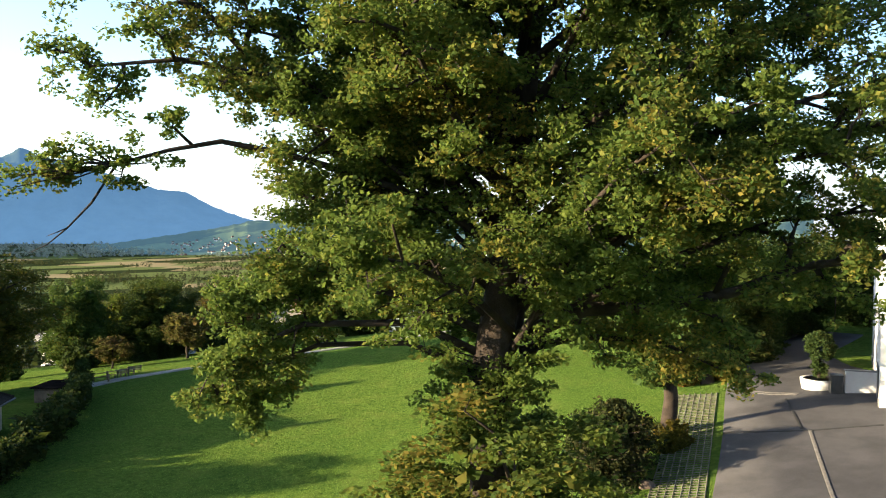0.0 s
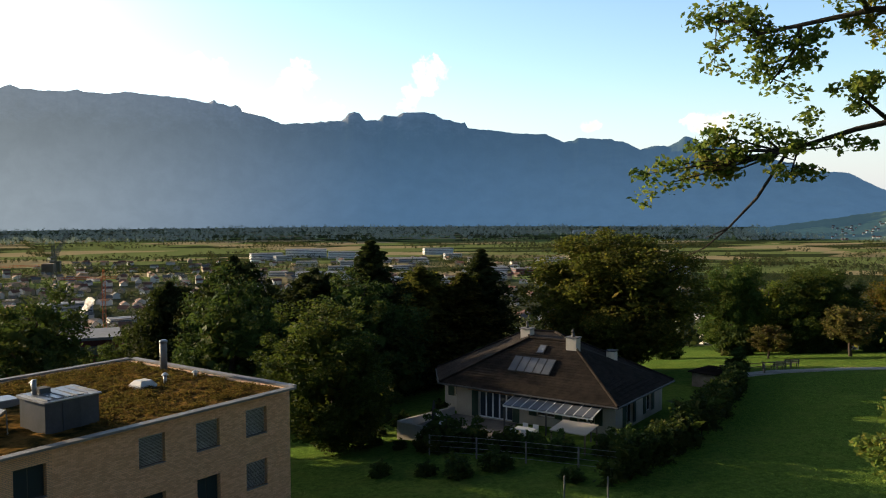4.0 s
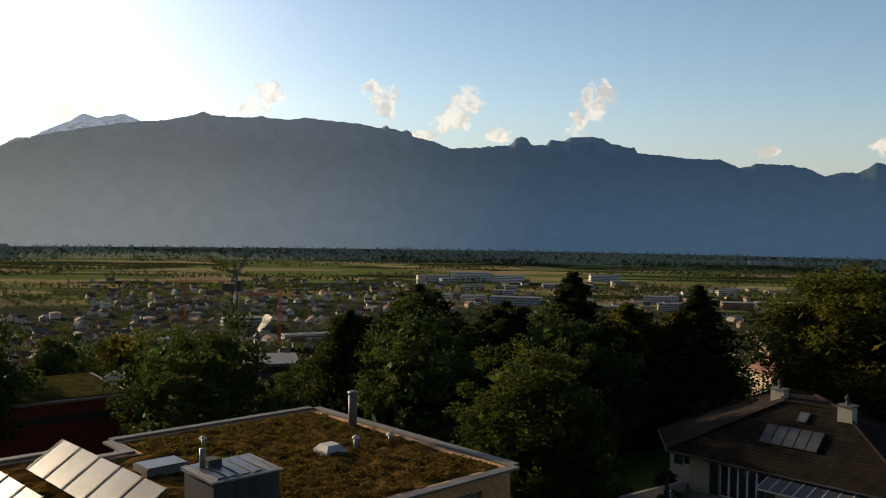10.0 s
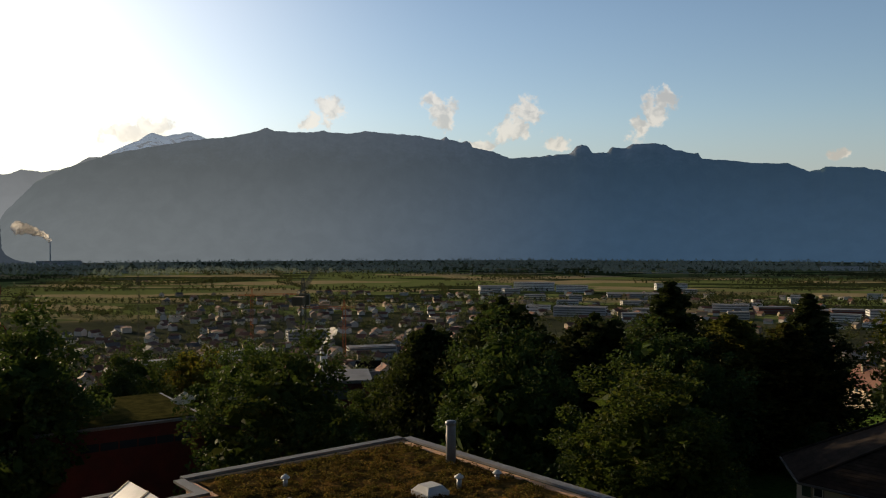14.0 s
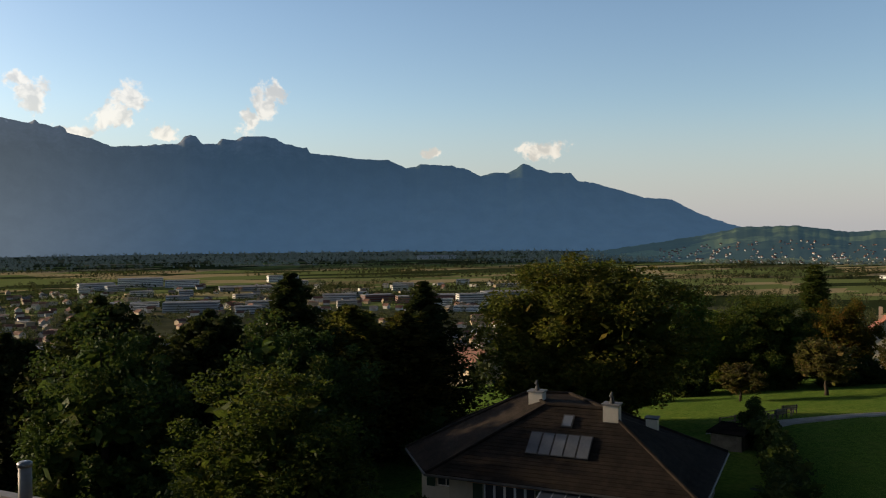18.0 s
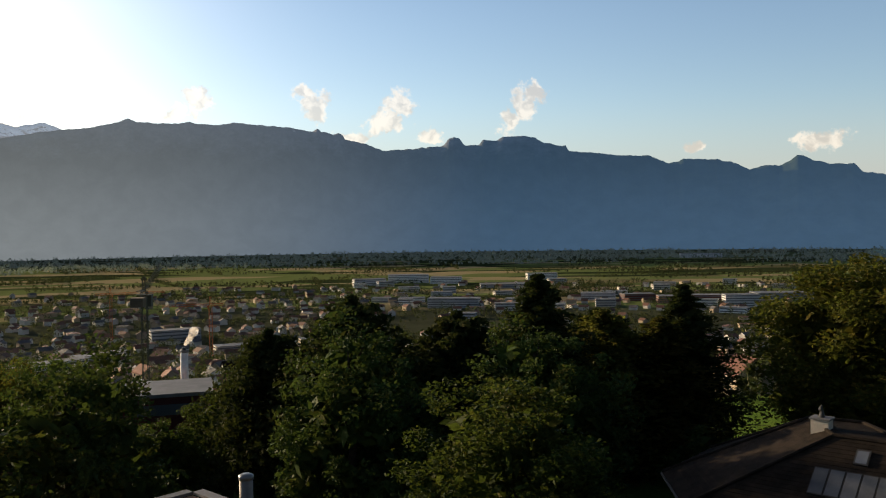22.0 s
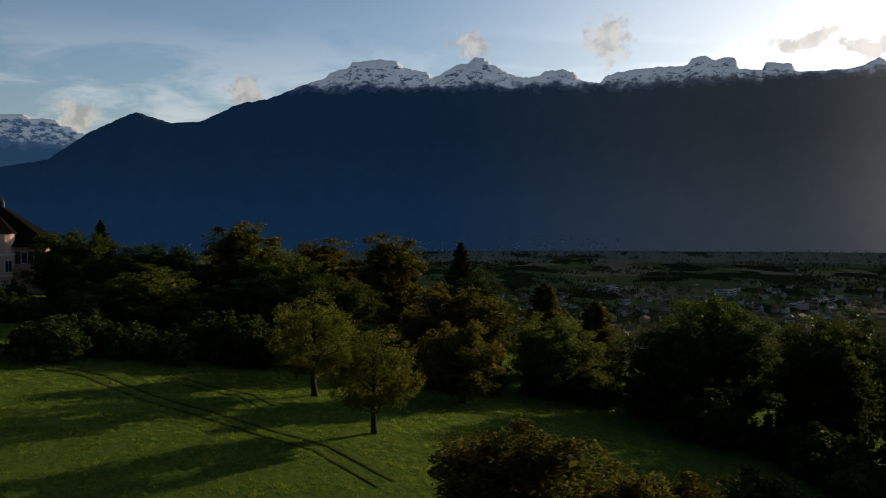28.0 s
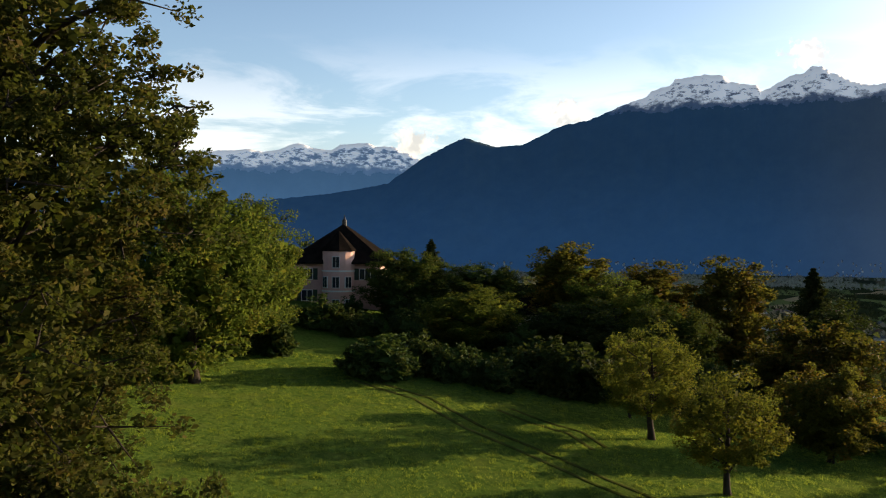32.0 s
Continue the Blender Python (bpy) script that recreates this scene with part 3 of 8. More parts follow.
SUMMITS_GAP = [(19, 5.5), (21.2, 6.36), (21.9, 6.68), (23.5, 6.36), (24.35, 6.55), (25.0, 6.1), (26.1, 5.6), (27.3, 4.93), (28.0, 4.92), (28.8, 4.4), (29.6, 4.1), (30.6, 3.95), (31.7, 4.06), (32.5, 3.75), (33.2, 3.72), (33.9, 3.8), (35.0, 3.35), (36.5, 2.8), (38, 2.2), (41, 1.0)]
SUMMITS_SOUTH = [(27.5, -2.1), (29.5, -1.5), (30.8, -0.6), (32.0, 0.35), (33.4, 1.35), (35.0, 2.35), (36.3, 2.85), (38.7, 3.47), (41.3, 4.2), (44.3, 4.7), (47.3, 4.84), (52.3, 5.6), (55.8, 6.25), (57.8, 6.95), (59.2, 7.9),
                 (60.8, 8.5), (62.0, 8.8), (65.2, 8.74), (66.8, 9.85), (67.5, 9.5), (68.4, 9.3), (71.4, 9.4), (71.6, 9.85), (73.1, 10.05), (73.3, 9.6),
                 (74.7, 9.75), (74.9, 10.45), (75.6, 10.5), (76.1, 10.33), (76.7, 10.72), (77.5, 10.6), (77.8, 10.15), (81.0, 10.08), (82.8, 9.75), (83.3, 9.28), (84.6, 9.5), (85.0, 10.0), (85.7, 10.2), (86.9, 10.15), (87.3, 9.8),
                 (88.3, 9.75), (89.2, 10.05), (90.4, 10.65), (90.9, 11.05), (91.5, 11.1), (91.9, 10.75), (92.7, 10.65), (93.6, 10.1), (94.4, 9.75), (94.6, 10.15), (96.2, 10.45), (96.6, 10.85), (97.8, 11.0), (99.6, 10.75), (99.9, 10.4), (101.1, 10.1), (101.4, 9.75), (102.6, 9.35), (105.2, 8.3), (106.9, 7.97), (109.4, 6.8),
                 (111.2, 6.67), (113.3, 7.25), (114.3, 6.8), (116.1, 5.86), (118.4, 4.16), (122.4, 3.44), (126.6, 2.94), (140, 2.5)]
SUMMITS_ALPS = [(110, 4), (116.3, 5.8), (117.4, 6.26), (118.1, 6.62), (119.2, 6.6), (119.8, 6.85), (120.4, 6.8), (121.5, 6.7), (122.2, 6.31), (123.3, 6.43), (124.3, 6.75), (124.8, 6.61), (125.5, 6.29), (126.6, 6.11), (127.6, 6.22), (129.7, 6.07), (131.1, 6.09), (132.5, 5.47), (134, 5.0), (140, 5.5), (150, 4)]
SUMMITS_HILL = [(-75, 2.0), (-60, 0.6), (-53.7, -0.16), (-49, -0.2), (-45.1, -0.38), (-42.4, 0.0), (-39.2, -0.05), (-37, -0.5), (-34, -1.0), (-30, -1.6), (-27, -2.2)]
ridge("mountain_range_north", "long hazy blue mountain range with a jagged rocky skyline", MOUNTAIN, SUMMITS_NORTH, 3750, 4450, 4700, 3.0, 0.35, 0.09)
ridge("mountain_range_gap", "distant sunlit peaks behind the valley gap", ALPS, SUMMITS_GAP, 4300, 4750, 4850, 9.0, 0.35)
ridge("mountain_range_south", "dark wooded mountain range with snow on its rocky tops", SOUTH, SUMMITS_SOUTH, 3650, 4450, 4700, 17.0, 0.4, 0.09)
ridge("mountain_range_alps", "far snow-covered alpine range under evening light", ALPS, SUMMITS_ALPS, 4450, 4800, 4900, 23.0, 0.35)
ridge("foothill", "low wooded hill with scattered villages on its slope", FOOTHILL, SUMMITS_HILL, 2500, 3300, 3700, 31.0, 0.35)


# ---- trees ----
def leaves(rng, centres, spread, count, size, flat=0.75):
    """Leaf cards: count small kinked blades scattered in tufts round the centres."""
    pick = rng.integers(0, len(centres), count)
    off = rng.normal(size=(count, 3))
    off /= np.linalg.norm(off, axis=1, keepdims=True)
    off *= (rng.random((count, 1)) ** 0.45) * np.array([1, 1, flat])
    p = centres[pick] + off * np.asarray(spread)[pick][:, None]
    u = rng.normal(size=(count, 3)) * [1, 1, 0.6]
    u /= np.linalg.norm(u, axis=1, keepdims=True)
    w = np.cross(u, rng.normal(size=(count, 3)))
    w /= np.linalg.norm(w, axis=1, keepdims=True)
    s = size * (0.6 + 0.8 * rng.random((count, 1)))
    v = np.stack([p - u * s, p + w * s * 0.55, p + u * s, p - w * s * 0.55], 1).reshape(-1, 3)
    return v, np.arange(4 * count).reshape(-1, 4)


def crown_points(rng, count, base, top, radius, lean=(0, 0), shape=0.55, core=0.35):
    """Tuft centres in an uneven crown between base and top: broadest at the fraction shape of its height."""
    out = []
    lobes = rng.normal(size=(9, 3))
    lobes /= np.linalg.norm(lobes, axis=1, keepdims=True)
    push = rng.uniform(-0.22, 0.25, 9)
    while len(out) < count:
        d = rng.normal(size=3)
        d /= np.linalg.norm(d)
        k = core + (1 - core) * rng.random() ** 0.5
        bulge = 1 + sum(h * max(0, d @ q) ** 4 for h, q in zip(push, lobes))
        mid = base + (top - base) * shape
        z = mid + d[2] * k * bulge * ((top - mid) if d[2] > 0 else (mid - base))
        out.append((d[0] * radius * k * bulge + lean[0] * (z - base) / (top - base), d[1] * radius * k * bulge + lean[1] * (z - base) / (top - base), z))
    out = np.array(out)
    out[:, 2] = base + (out[:, 2] - base) * (0.95 * (top - base)) / (out[:, 2].max() - base)
    reach = np.hypot(out[:, 0] - lean[0] * 0.5, out[:, 1] - lean[1] * 0.5)
    out[:, :2] *= 0.92 * radius / np.percentile(reach, 97)
    return out


def limbs(rng, solid, high, thick, tips, fork=0.3):
    """A tapered trunk with limbs that bend out to the tips."""
    bend = [(0.12 * math.sin(2.1 * i + thick), 0.10 * math.cos(1.7 * i), 0) for i in range(6)]
    stem = [(b[0] * high * 0.08, b[1] * high * 0.08, high * k) for b, k in zip(bend, (-0.03, 0.06, 0.2, 0.42, 0.62, 0.85))]
    solid.tube(stem, [thick * k for k in (0.75, 0.55, 0.46, 0.36, 0.24, 0.06)], 8)
    for tip in tips:
        tip = Vector(tip)
        level = min(0.72 * high, max(fork * high, tip.z - 0.55 * math.hypot(tip.x, tip.y)))
        a = Vector((0, 0, level))
        b = a.lerp(tip, 0.5) + Vector((0, 0, 0.04 * high * rng.uniform(-0.5, 1.5)))
        c = a.lerp(tip, 0.8) + Vector((rng.uniform(-0.4, 0.4), rng.uniform(-0.4, 0.4), 0.2))
        r = thick * rng.uniform(0.10, 0.2)
        solid.tube([a, b, c, tip], [r, r * 0.7, r * 0.4, r * 0.12], 5)


def broadleaf(name, label, mat, high=16.0, wide=6.5, low=3.0, tufts=110, count=9000, size=0.26, thick=0.8, seed=1, shape=0.5, category="tree", tuft=(0.13, 0.27), inner_share=9):
    rng = np.random.default_rng(seed)
    TALL[name] = (high, wide * 1.05)
    tree = thing(name, label, category)
    pts = crown_points(rng, tufts, low, high, wide, shape=shape)
    s = Solid()
    limbs(rng, s, high * 0.95, thick, [pts[i] for i in range(0, tufts, max(1, tufts // 16))], 0.16)
    part("trunk", s.mesh("trunk", BARK, True), tree)
    spread = rng.uniform(*tuft, tufts) * wide
    v, f = leaves(rng, pts, spread, count, size)
    # broad leaf masses deep in the crown
    inner = pts * [0.72, 0.72, 1] * 1.0
    inner[:, 2] = low + (inner[:, 2] - low) * 0.86
    v2, f2 = leaves(rng, inner, spread, count // inner_share, size * 3.2)
    part("crown", mesh_of("crown", np.r_[v, v2], np.r_[f, f2 + len(v)], mat), tree)
    return tree


def conifer(name, label, mat, high=18.0, wide=4.0, low=1.0, whorls=26, count=9000, size=0.3, seed=1, droop=0.35, open_=0.0, taper=0.8):
    rng = np.random.default_rng(seed)
    TALL[name] = (high, wide)
    tree = thing(name, label, "tree")
    s = Solid().tube([(0, 0, -0.5), (0.05, 0, high * 0.5), (0, 0.03, high)], [high * 0.02, high * 0.012, 0.03], 7)
    centres, spread = [], []
    for i in range(whorls):
        k = i / (whorls - 1)
        z = low + (high - low) * k ** 0.9
        reach = wide * (1 - k) ** taper * rng.uniform(0.75, 1.12) + 0.25
        turn0 = rng.uniform(0, 6.28)
        arms = 7 if k < 0.7 else 5
        for j in range(arms):
            if rng.random() < open_:
                continue
            turn = turn0 + 6.283 * j / arms + rng.uniform(-0.25, 0.25)
            long = reach * rng.uniform(0.7, 1.1)
            tip = (long * math.cos(turn), long * math.sin(turn), z - droop * long * 0.6)
            if k < 0.85:
                s.tube([(0, 0, z), (tip[0] * 0.5, tip[1] * 0.5, z - droop * long * 0.15), tip], [0.06, 0.04, 0.01], 4)
            for q in (0.3, 0.55, 0.8, 1.0):
                centres.append((tip[0] * q, tip[1] * q, z - droop * long * 0.6 * q * q))
                spread.append(0.22 * reach + 0.22)
    part("trunk", s.mesh("trunk", BARK, True), tree)
    v, f = leaves(rng, np.array(centres), spread, count, size, 0.6)
    v2, f2 = leaves(rng, np.array(centres) * [0.6, 0.6, 0.97], spread, count // 8, size * 2.6, 0.6)
    part("crown", mesh_of("crown", np.r_[v, v2], np.r_[f, f2 + len(v)], mat), tree)
    return tree


def plant(proto, x, y, scale=1.0, turn=0.0, wide=1.0, sink=0.0, label=""):
    """A copy of a tree on the land."""
    was = proto.scale
    ob = copy_thing(proto, pose(x, y, z_at(x, y) - sink, 0, 0, turn) @ Matrix.Diagonal((scale * wide / was.x, scale * wide / was.y, scale / was.z, 1)))
    return tagged(ob, label)


def plant_first(proto, x, y, scale=1.0, turn=0.0, wide=1.0):
    proto.matrix_basis = pose(x, y, z_at(x, y), 0, 0, turn) @ Matrix.Diagonal((scale * wide, scale * wide, scale, 1))


TALL = {}


def grow(proto, x, y, top, radius, first=False):
    """A tree at a spot, with its top at a height over the datum and a crown of some radius."""
    high, wide = TALL[proto.name.split(".")[0]]
    k, w = (top - z_at(x, y)) / high, radius / wide
    m = pose(x, y, z_at(x, y), 0, 0, (x * 37 + y * 91) % 360) @ Matrix.Diagonal((w, w, k, 1))
    if first:
        proto.matrix_basis = m
    else:
        copy_thing(proto, m @ Matrix.Diagonal((1 / proto.scale.x, 1 / proto.scale.y, 1 / proto.scale.z, 1)))


# the big oak beside the lawn
def make_oak():
    rng = np.random.default_rng(41)
    x, y = 19.6, -0.6
    base = z_at(x, y)
    oak = thing("oak_tree", "old oak with a broad crown turning yellow above the lawn", "tree", pose(x, y, base))
    s = Solid()
    off = Vector((-0.42, 0.5, 0))
    s.tube([off + Vector(p) for p in [(0, 0, -0.4), (0.05, 0, 1.0), (0, 0.05, 4), (-0.1, 0.05, 7.5), (0, 0, 9.6), (0.2, -0.2, 12), (0.6, -0.5, 16), (0.9, -0.8, 20), (1.0, -0.9, 23)]],
           [0.95, 0.66, 0.56, 0.52, 0.55, 0.42, 0.3, 0.2, 0.06], 12)
    pts, spread = [], []

    def spray(p, size=0.42):
        pts.append(p)
        spread.append(size * rng.uniform(0.75, 1.3))

    def twigs(p, q, r, count, reach, size=0.42):
        """Side twigs along p-q, each ending in a spray of leaves."""
        for _ in range(count):
            a = p.lerp(q, rng.uniform(0.3, 1.0))
            d = (q - p).normalized() * rng.uniform(0.1, 0.9) + Vector(rng.normal(size=3)) * 0.7
            d.z = d.z * 0.55 + 0.08
            b = a + d.normalized() * reach * rng.uniform(0.5, 1.15)
            s.tube([a, a.lerp(b, 0.55) + Vector((0, 0, 0.06)), b], [r * 0.5, r * 0.3, 0.008], 4)
            spray(b, size)
            if rng.random() < 0.6:
                spray(a.lerp(b, 0.6), size * 0.8)
        spray(q, size)

    def limb(path, r, branches, reach, count=6, size=0.42, first=0.25, twig=0.85):
        """A limb along a path with side branches that carry the leafy twigs."""
        path = [Vector(p) for p in path]
        s.tube(path, [r * (1 - 0.82 * i / (len(path) - 1)) for i in range(len(path))], 8)
        turn = rng.uniform(0, 6.28)
        for n in range(branches):
            k = (first + (1 - first) * (n + rng.uniform(0.2, 0.8)) / branches) * (len(path) - 1)
            i = min(int(k), len(path) - 2)
            p, d = path[i].lerp(path[i + 1], k - i), (path[i + 1] - path[i]).normalized()
            turn += 2.4
            a = d.cross(Vector((0.1, 0.2, 1))).normalized()
            side = a * math.cos(turn) + a.cross(d) * math.sin(turn) * 0.75
            q = p + (d * rng.uniform(0.3, 0.9) + side).normalized() * reach * rng.uniform(0.6, 1.15) * (1.15 - 0.5 * k / (len(path) - 1))
            m = p.lerp(q, 0.5) + Vector(rng.normal(size=3)) * 0.15 + Vector((0, 0, 0.15))
            s.tube([p, m, q], [r * 0.38, r * 0.24, 0.015], 5)
            twigs(m, q, r * 0.2, count, twig, size)
            if rng.random() < 0.7:
                twigs(p, m, r * 0.2, count // 2, twig * 0.8, size * 0.9)
        twigs(path[-2], path[-1], r * 0.2, count, twig, size)

    # the long bare-ended bough over the lawn
    limb([(-0.2, 0.4, 12.6), (-2.0, 1.6, 13.9), (-3.6, 2.6, 14.5), (-5.0, 3.8, 15.0), (-6.2, 4.7, 15.25), (-7.2, 5.4, 15.0), (-8.3, 6.1, 14.6), (-9.6, 6.9, 14.3)], 0.13, 3, 0.9, 3, 0.3, 0.55, 0.5)
    for p in [(-9.9, 7.2, 14.4), (-9.3, 6.9, 15.0), (-8.8, 6.6, 15.2), (-8.4, 6.2, 14.9), (-10.2, 7.2, 14.0), (-7.4, 5.6, 14.7), (-9.2, 7.1, 14.1), (-10.6, 7.5, 14.2), (-8.9, 6.5, 14.7), (-9.7, 6.9, 14.7), (-7.9, 5.9, 14.9)]:
        s.tube([(-8.3, 6.1, 14.6), Vector((-8.3, 6.1, 14.6)).lerp(Vector(p), 0.6), p], [0.03, 0.02, 0.008], 4)
        spray(Vector(p), 0.42)
        spray(Vector(p) + Vector(rng.normal(size=3)) * 0.25, 0.3)
    s.tube([(-8.2, 6.1, 14.6), (-8.6, 6.5, 13.7), (-9.1, 6.7, 13.1), (-9.5, 6.9, 12.7), (-9.8, 7.2, 12.5)], [0.035, 0.03, 0.022, 0.015, 0.006], 5)
    s.tube([(-9.1, 6.7, 13.1), (-9.4, 6.6, 13.0), (-9.5, 6.9, 12.9)], [0.02, 0.012, 0.006], 4)
    # boughs of the lawn side
    limb([(-0.3, 0.3, 13), (-2.2, 2.0, 15.4), (-4.6, 3.6, 16.8), (-7.0, 5.2, 17.2), (-8.8, 6.5, 16.9)], 0.16, 9, 1.6, 5, 0.4)
    limb([(-0.2, 0.3, 12), (-2.3, 2.5, 13.0), (-3.2, 3.2, 14.6), (-4.0, 3.7, 15.7), (-6.2, 5.4, 18.6), (-8.4, 6.8, 19.6)], 0.2, 13, 2.0, 6)
    limb([(0, 0.2, 15), (-1.8, 1.4, 18.2), (-4.2, 3.2, 20.4), (-6.6, 4.8, 21.6)], 0.18, 11, 2.0, 6)
    limb([(0, 0.2, 12), (-1.6, 1.8, 12.6), (-3.4, 3.4, 12.8), (-4.8, 4.6, 12.0)], 0.14, 8, 1.5, 6)
    for px, py, pz in ((-5.4, 4.8, 17.0), (-4.8, 4.2, 18.6), (-4.4, 4.0, 14.0), (-6.4, 5.4, 18.4)):
        limb([(-0.3, 0.3, pz - 2.6), (px * 0.5, py * 0.5, pz - 0.9), (px, py, pz)], 0.11, 7, 1.5, 5, 0.38)
    # boughs that hang low over the lawn
    limb([(-0.3, 0.4, 9.5), (-2.0, 2.0, 10.6), (-4.2, 3.9, 10.6), (-5.4, 4.9, 9.9), (-5.9, 5.3, 8.8)], 0.13, 9, 1.15, 6, 0.36, 0.45, 0.6)
    limb([(-0.3, 0.4, 9.0), (-1.8, 2.4, 10.0), (-3.2, 4.4, 9.9), (-4.2, 5.5, 9.3), (-4.6, 5.9, 8.2)], 0.11, 8, 1.1, 6, 0.36, 0.4, 0.6)
    limb([(-0.3, 0.5, 10.2), (-2.2, 2.8, 11.4), (-4.0, 4.4, 11.4), (-5.4, 5.4, 10.9)], 0.13, 8, 1.3, 6, 0.38)
    # boughs of the drive side
    limb([(0.1, 0, 10.2), (0.9, -1.6, 11.0), (1.5, -3.3, 11.1), (1.9, -5.2, 11.6), (2.1, -6.8, 12.3), (2.3, -8.6, 12.6), (2.6, -10.4, 12.4)], 0.24, 13, 2.0, 6)
    limb([(0.1, 0, 11), (0.8, -1.2, 12.6), (1.3, -2.6, 13.0), (1.9, -4.6, 14.4), (2.4, -6.8, 15.4), (2.7, -9.0, 15.8)], 0.2, 13, 2.1, 6)
    limb([(0.3, -0.2, 13), (1.0, -2.0, 15.2), (1.8, -4.4, 17.2), (2.4, -7.0, 18.6)], 0.18, 11, 2.1, 6)
    limb([(0.1, 0, 9.8), (1.2, -1.2, 10.2), (2.4, -3.0, 10.1), (3.0, -4.6, 9.4)], 0.13, 8, 1.4, 6, 0.38)
    for px, py, pz in ((4.5, -9.0, 13.8), (4.0, -10.5, 16.8), (3.4, -8.2, 18.6), (1.0, -8.4, 15.0)):
        limb([(0.4, -0.3, pz - 3.4), (px * 0.3, py * 0.3, pz - 1.8), (px * 0.65, py * 0.65, pz - 0.4), (px, py, pz)], 0.15, 11, 2.1, 6)
    for px, py, pz in ((-2.4, 1.6, 17.2), (-3.6, 2.6, 18.6), (-2.8, 3.4, 14.6), (-1.6, 2.6, 16.0), (-2.0, 0.4, 19.6), (-1.4, -1.6, 14.8), (-1.8, -2.8, 12.6)):
        limb([(-0.2, 0.2, pz - 3.0), (px * 0.5, py * 0.5, pz - 1.2), (px, py, pz)], 0.12, 8, 1.7, 6)
    # the rest of the crown, limb by limb round the stem
    for i in range(34):
        turn = i * 2.399 + rng.uniform(-0.3, 0.3)
        lift = 9.9 + 11.0 * (i / 33) + rng.uniform(-0.5, 0.5)
        long = rng.uniform(6.0, 8.6) * (1.0 if lift < 15 else 0.8)
        if math.cos(turn - 2.4) > 0.8:
            long *= 0.75
        rise = rng.uniform(1.2, 4.0)
        d = Vector((math.cos(turn), math.sin(turn), 0))
        bend = Vector((-d.y, d.x, 0)) * rng.uniform(-0.9, 0.9)
        limb([(0, 0, lift - 0.6), d * long * 0.3 + bend * 0.6 + Vector((0, 0, lift + rise * 0.3)), d * long * 0.65 + bend + Vector((0, 0, lift + rise * 0.75)), d * long + bend * 0.4 + Vector((0, 0, lift + rise))],
             rng.uniform(0.11, 0.17), 10, 1.9, 6)
    # sprouts round the lower trunk
    for i in range(54):
        turn = i * 2.399
        k = rng.uniform(4.0, 10.5)
        p, q = off + Vector((0, 0, k)), off + Vector((math.cos(turn) * 1.5, math.sin(turn) * 1.5, k + 0.5))
        s.tube([p, q], [0.03, 0.012], 4)
        twigs(p, q, 0.03, 4, 0.6, 0.34)
    part("trunk", s.mesh("trunk", BARK, True), oak)
    v, f = leaves(rng, np.array([tuple(p) for p in pts]), spread, 56 * len(pts), 0.068, 0.55)
    part("crown", mesh_of("crown", v, f, OAK_LEAF), oak)


make_oak()

PEAR_LEAF = foliage("pear_leaves", (0.06, 0.07, 0.011), (0.13, 0.13, 0.02), (0.17, 0.12, 0.018), 0.5)
THIN_LEAF = foliage("thin_leaves", (0.05, 0.045, 0.018), (0.10, 0.075, 0.03), (0.16, 0.08, 0.03))
linden = broadleaf("linden_tree", "broad green linden lit on its crown", LINDEN_LEAF, 15, 6.6, 0.8, 190, 30000, 0.14, 0.7, 2, tuft=(0.10, 0.21))
lime = broadleaf("lime_tree", "broad lime tree with sunlit yellow-green leaves", SUNLIT_LINDEN_LEAF, 15, 6.6, 0.8, 190, 32000, 0.13, 0.7, 14, tuft=(0.10, 0.21))
maple = broadleaf("maple_tree", "tall round-crowned maple, green with a touch of yellow", MAPLE_LEAF, 18, 9.6, 0.6, 300, 46000, 0.18, 1.0, 3, tuft=(0.10, 0.2))
darktree = broadleaf("beech_tree", "dense dark green beech in shade", DARK_LEAF, 17, 7.4, -0.5, 190, 20000, 0.19, 0.8, 4, tuft=(0.10, 0.2), inner_share=8)
goldtree = broadleaf("cherry_tree", "cherry tree with yellowing autumn leaves", GOLD_LEAF, 9, 4.1, 0.6, 110, 16000, 0.125, 0.45, 5)
fruit = broadleaf("pear_tree", "gnarled fruit tree on the sloping meadow", PEAR_LEAF, 9, 4.2, 1.8, 200, 17000, 0.09, 0.46, 6, 0.42, tuft=(0.09, 0.19), inner_share=40)
small = broadleaf("young_tree", "small thin-crowned tree beside the path", THIN_LEAF, 6, 2.9, 1.5, 60, 3600, 0.14, 0.3, 7)
birch = broadleaf("birch_tree", "slender birch with orange-tinted leaves", GOLD_LEAF, 17, 4.6, 1.0, 140, 15000, 0.17, 0.5, 8, 0.5)
bush = broadleaf("bush", "dense dark green bush on the slope", DARK_LEAF, 4.0, 2.9, -0.6, 60, 2600, 0.19, 0.2, 9, 0.4, "bush")
poplar = broadleaf("poplar_tree", "tall narrow poplar against the light", LINDEN_LEAF, 40, 3.4, 1.0, 420, 15000, 0.30, 0.9, 10, 0.62, tuft=(0.2, 0.36))
fir = conifer("fir_tree", "tall broad fir with dark needles", NEEDLE, 19, 7.0, 0.3, 28, 22000, 0.20, 11, 0.2, 0.06, 0.85)
pine = conifer("pine_tree", "broad dark pine with layered boughs", NEEDLE, 16, 8.2, 0.3, 20, 22000, 0.25, 12, 0.1, taper=0.42)
larch = conifer("larch_tree", "loose yellowing larch beside the firs", LARCH, 17, 5.0, 0.4, 26, 14000, 0.2, 13, 0.3, 0.1, 0.6)

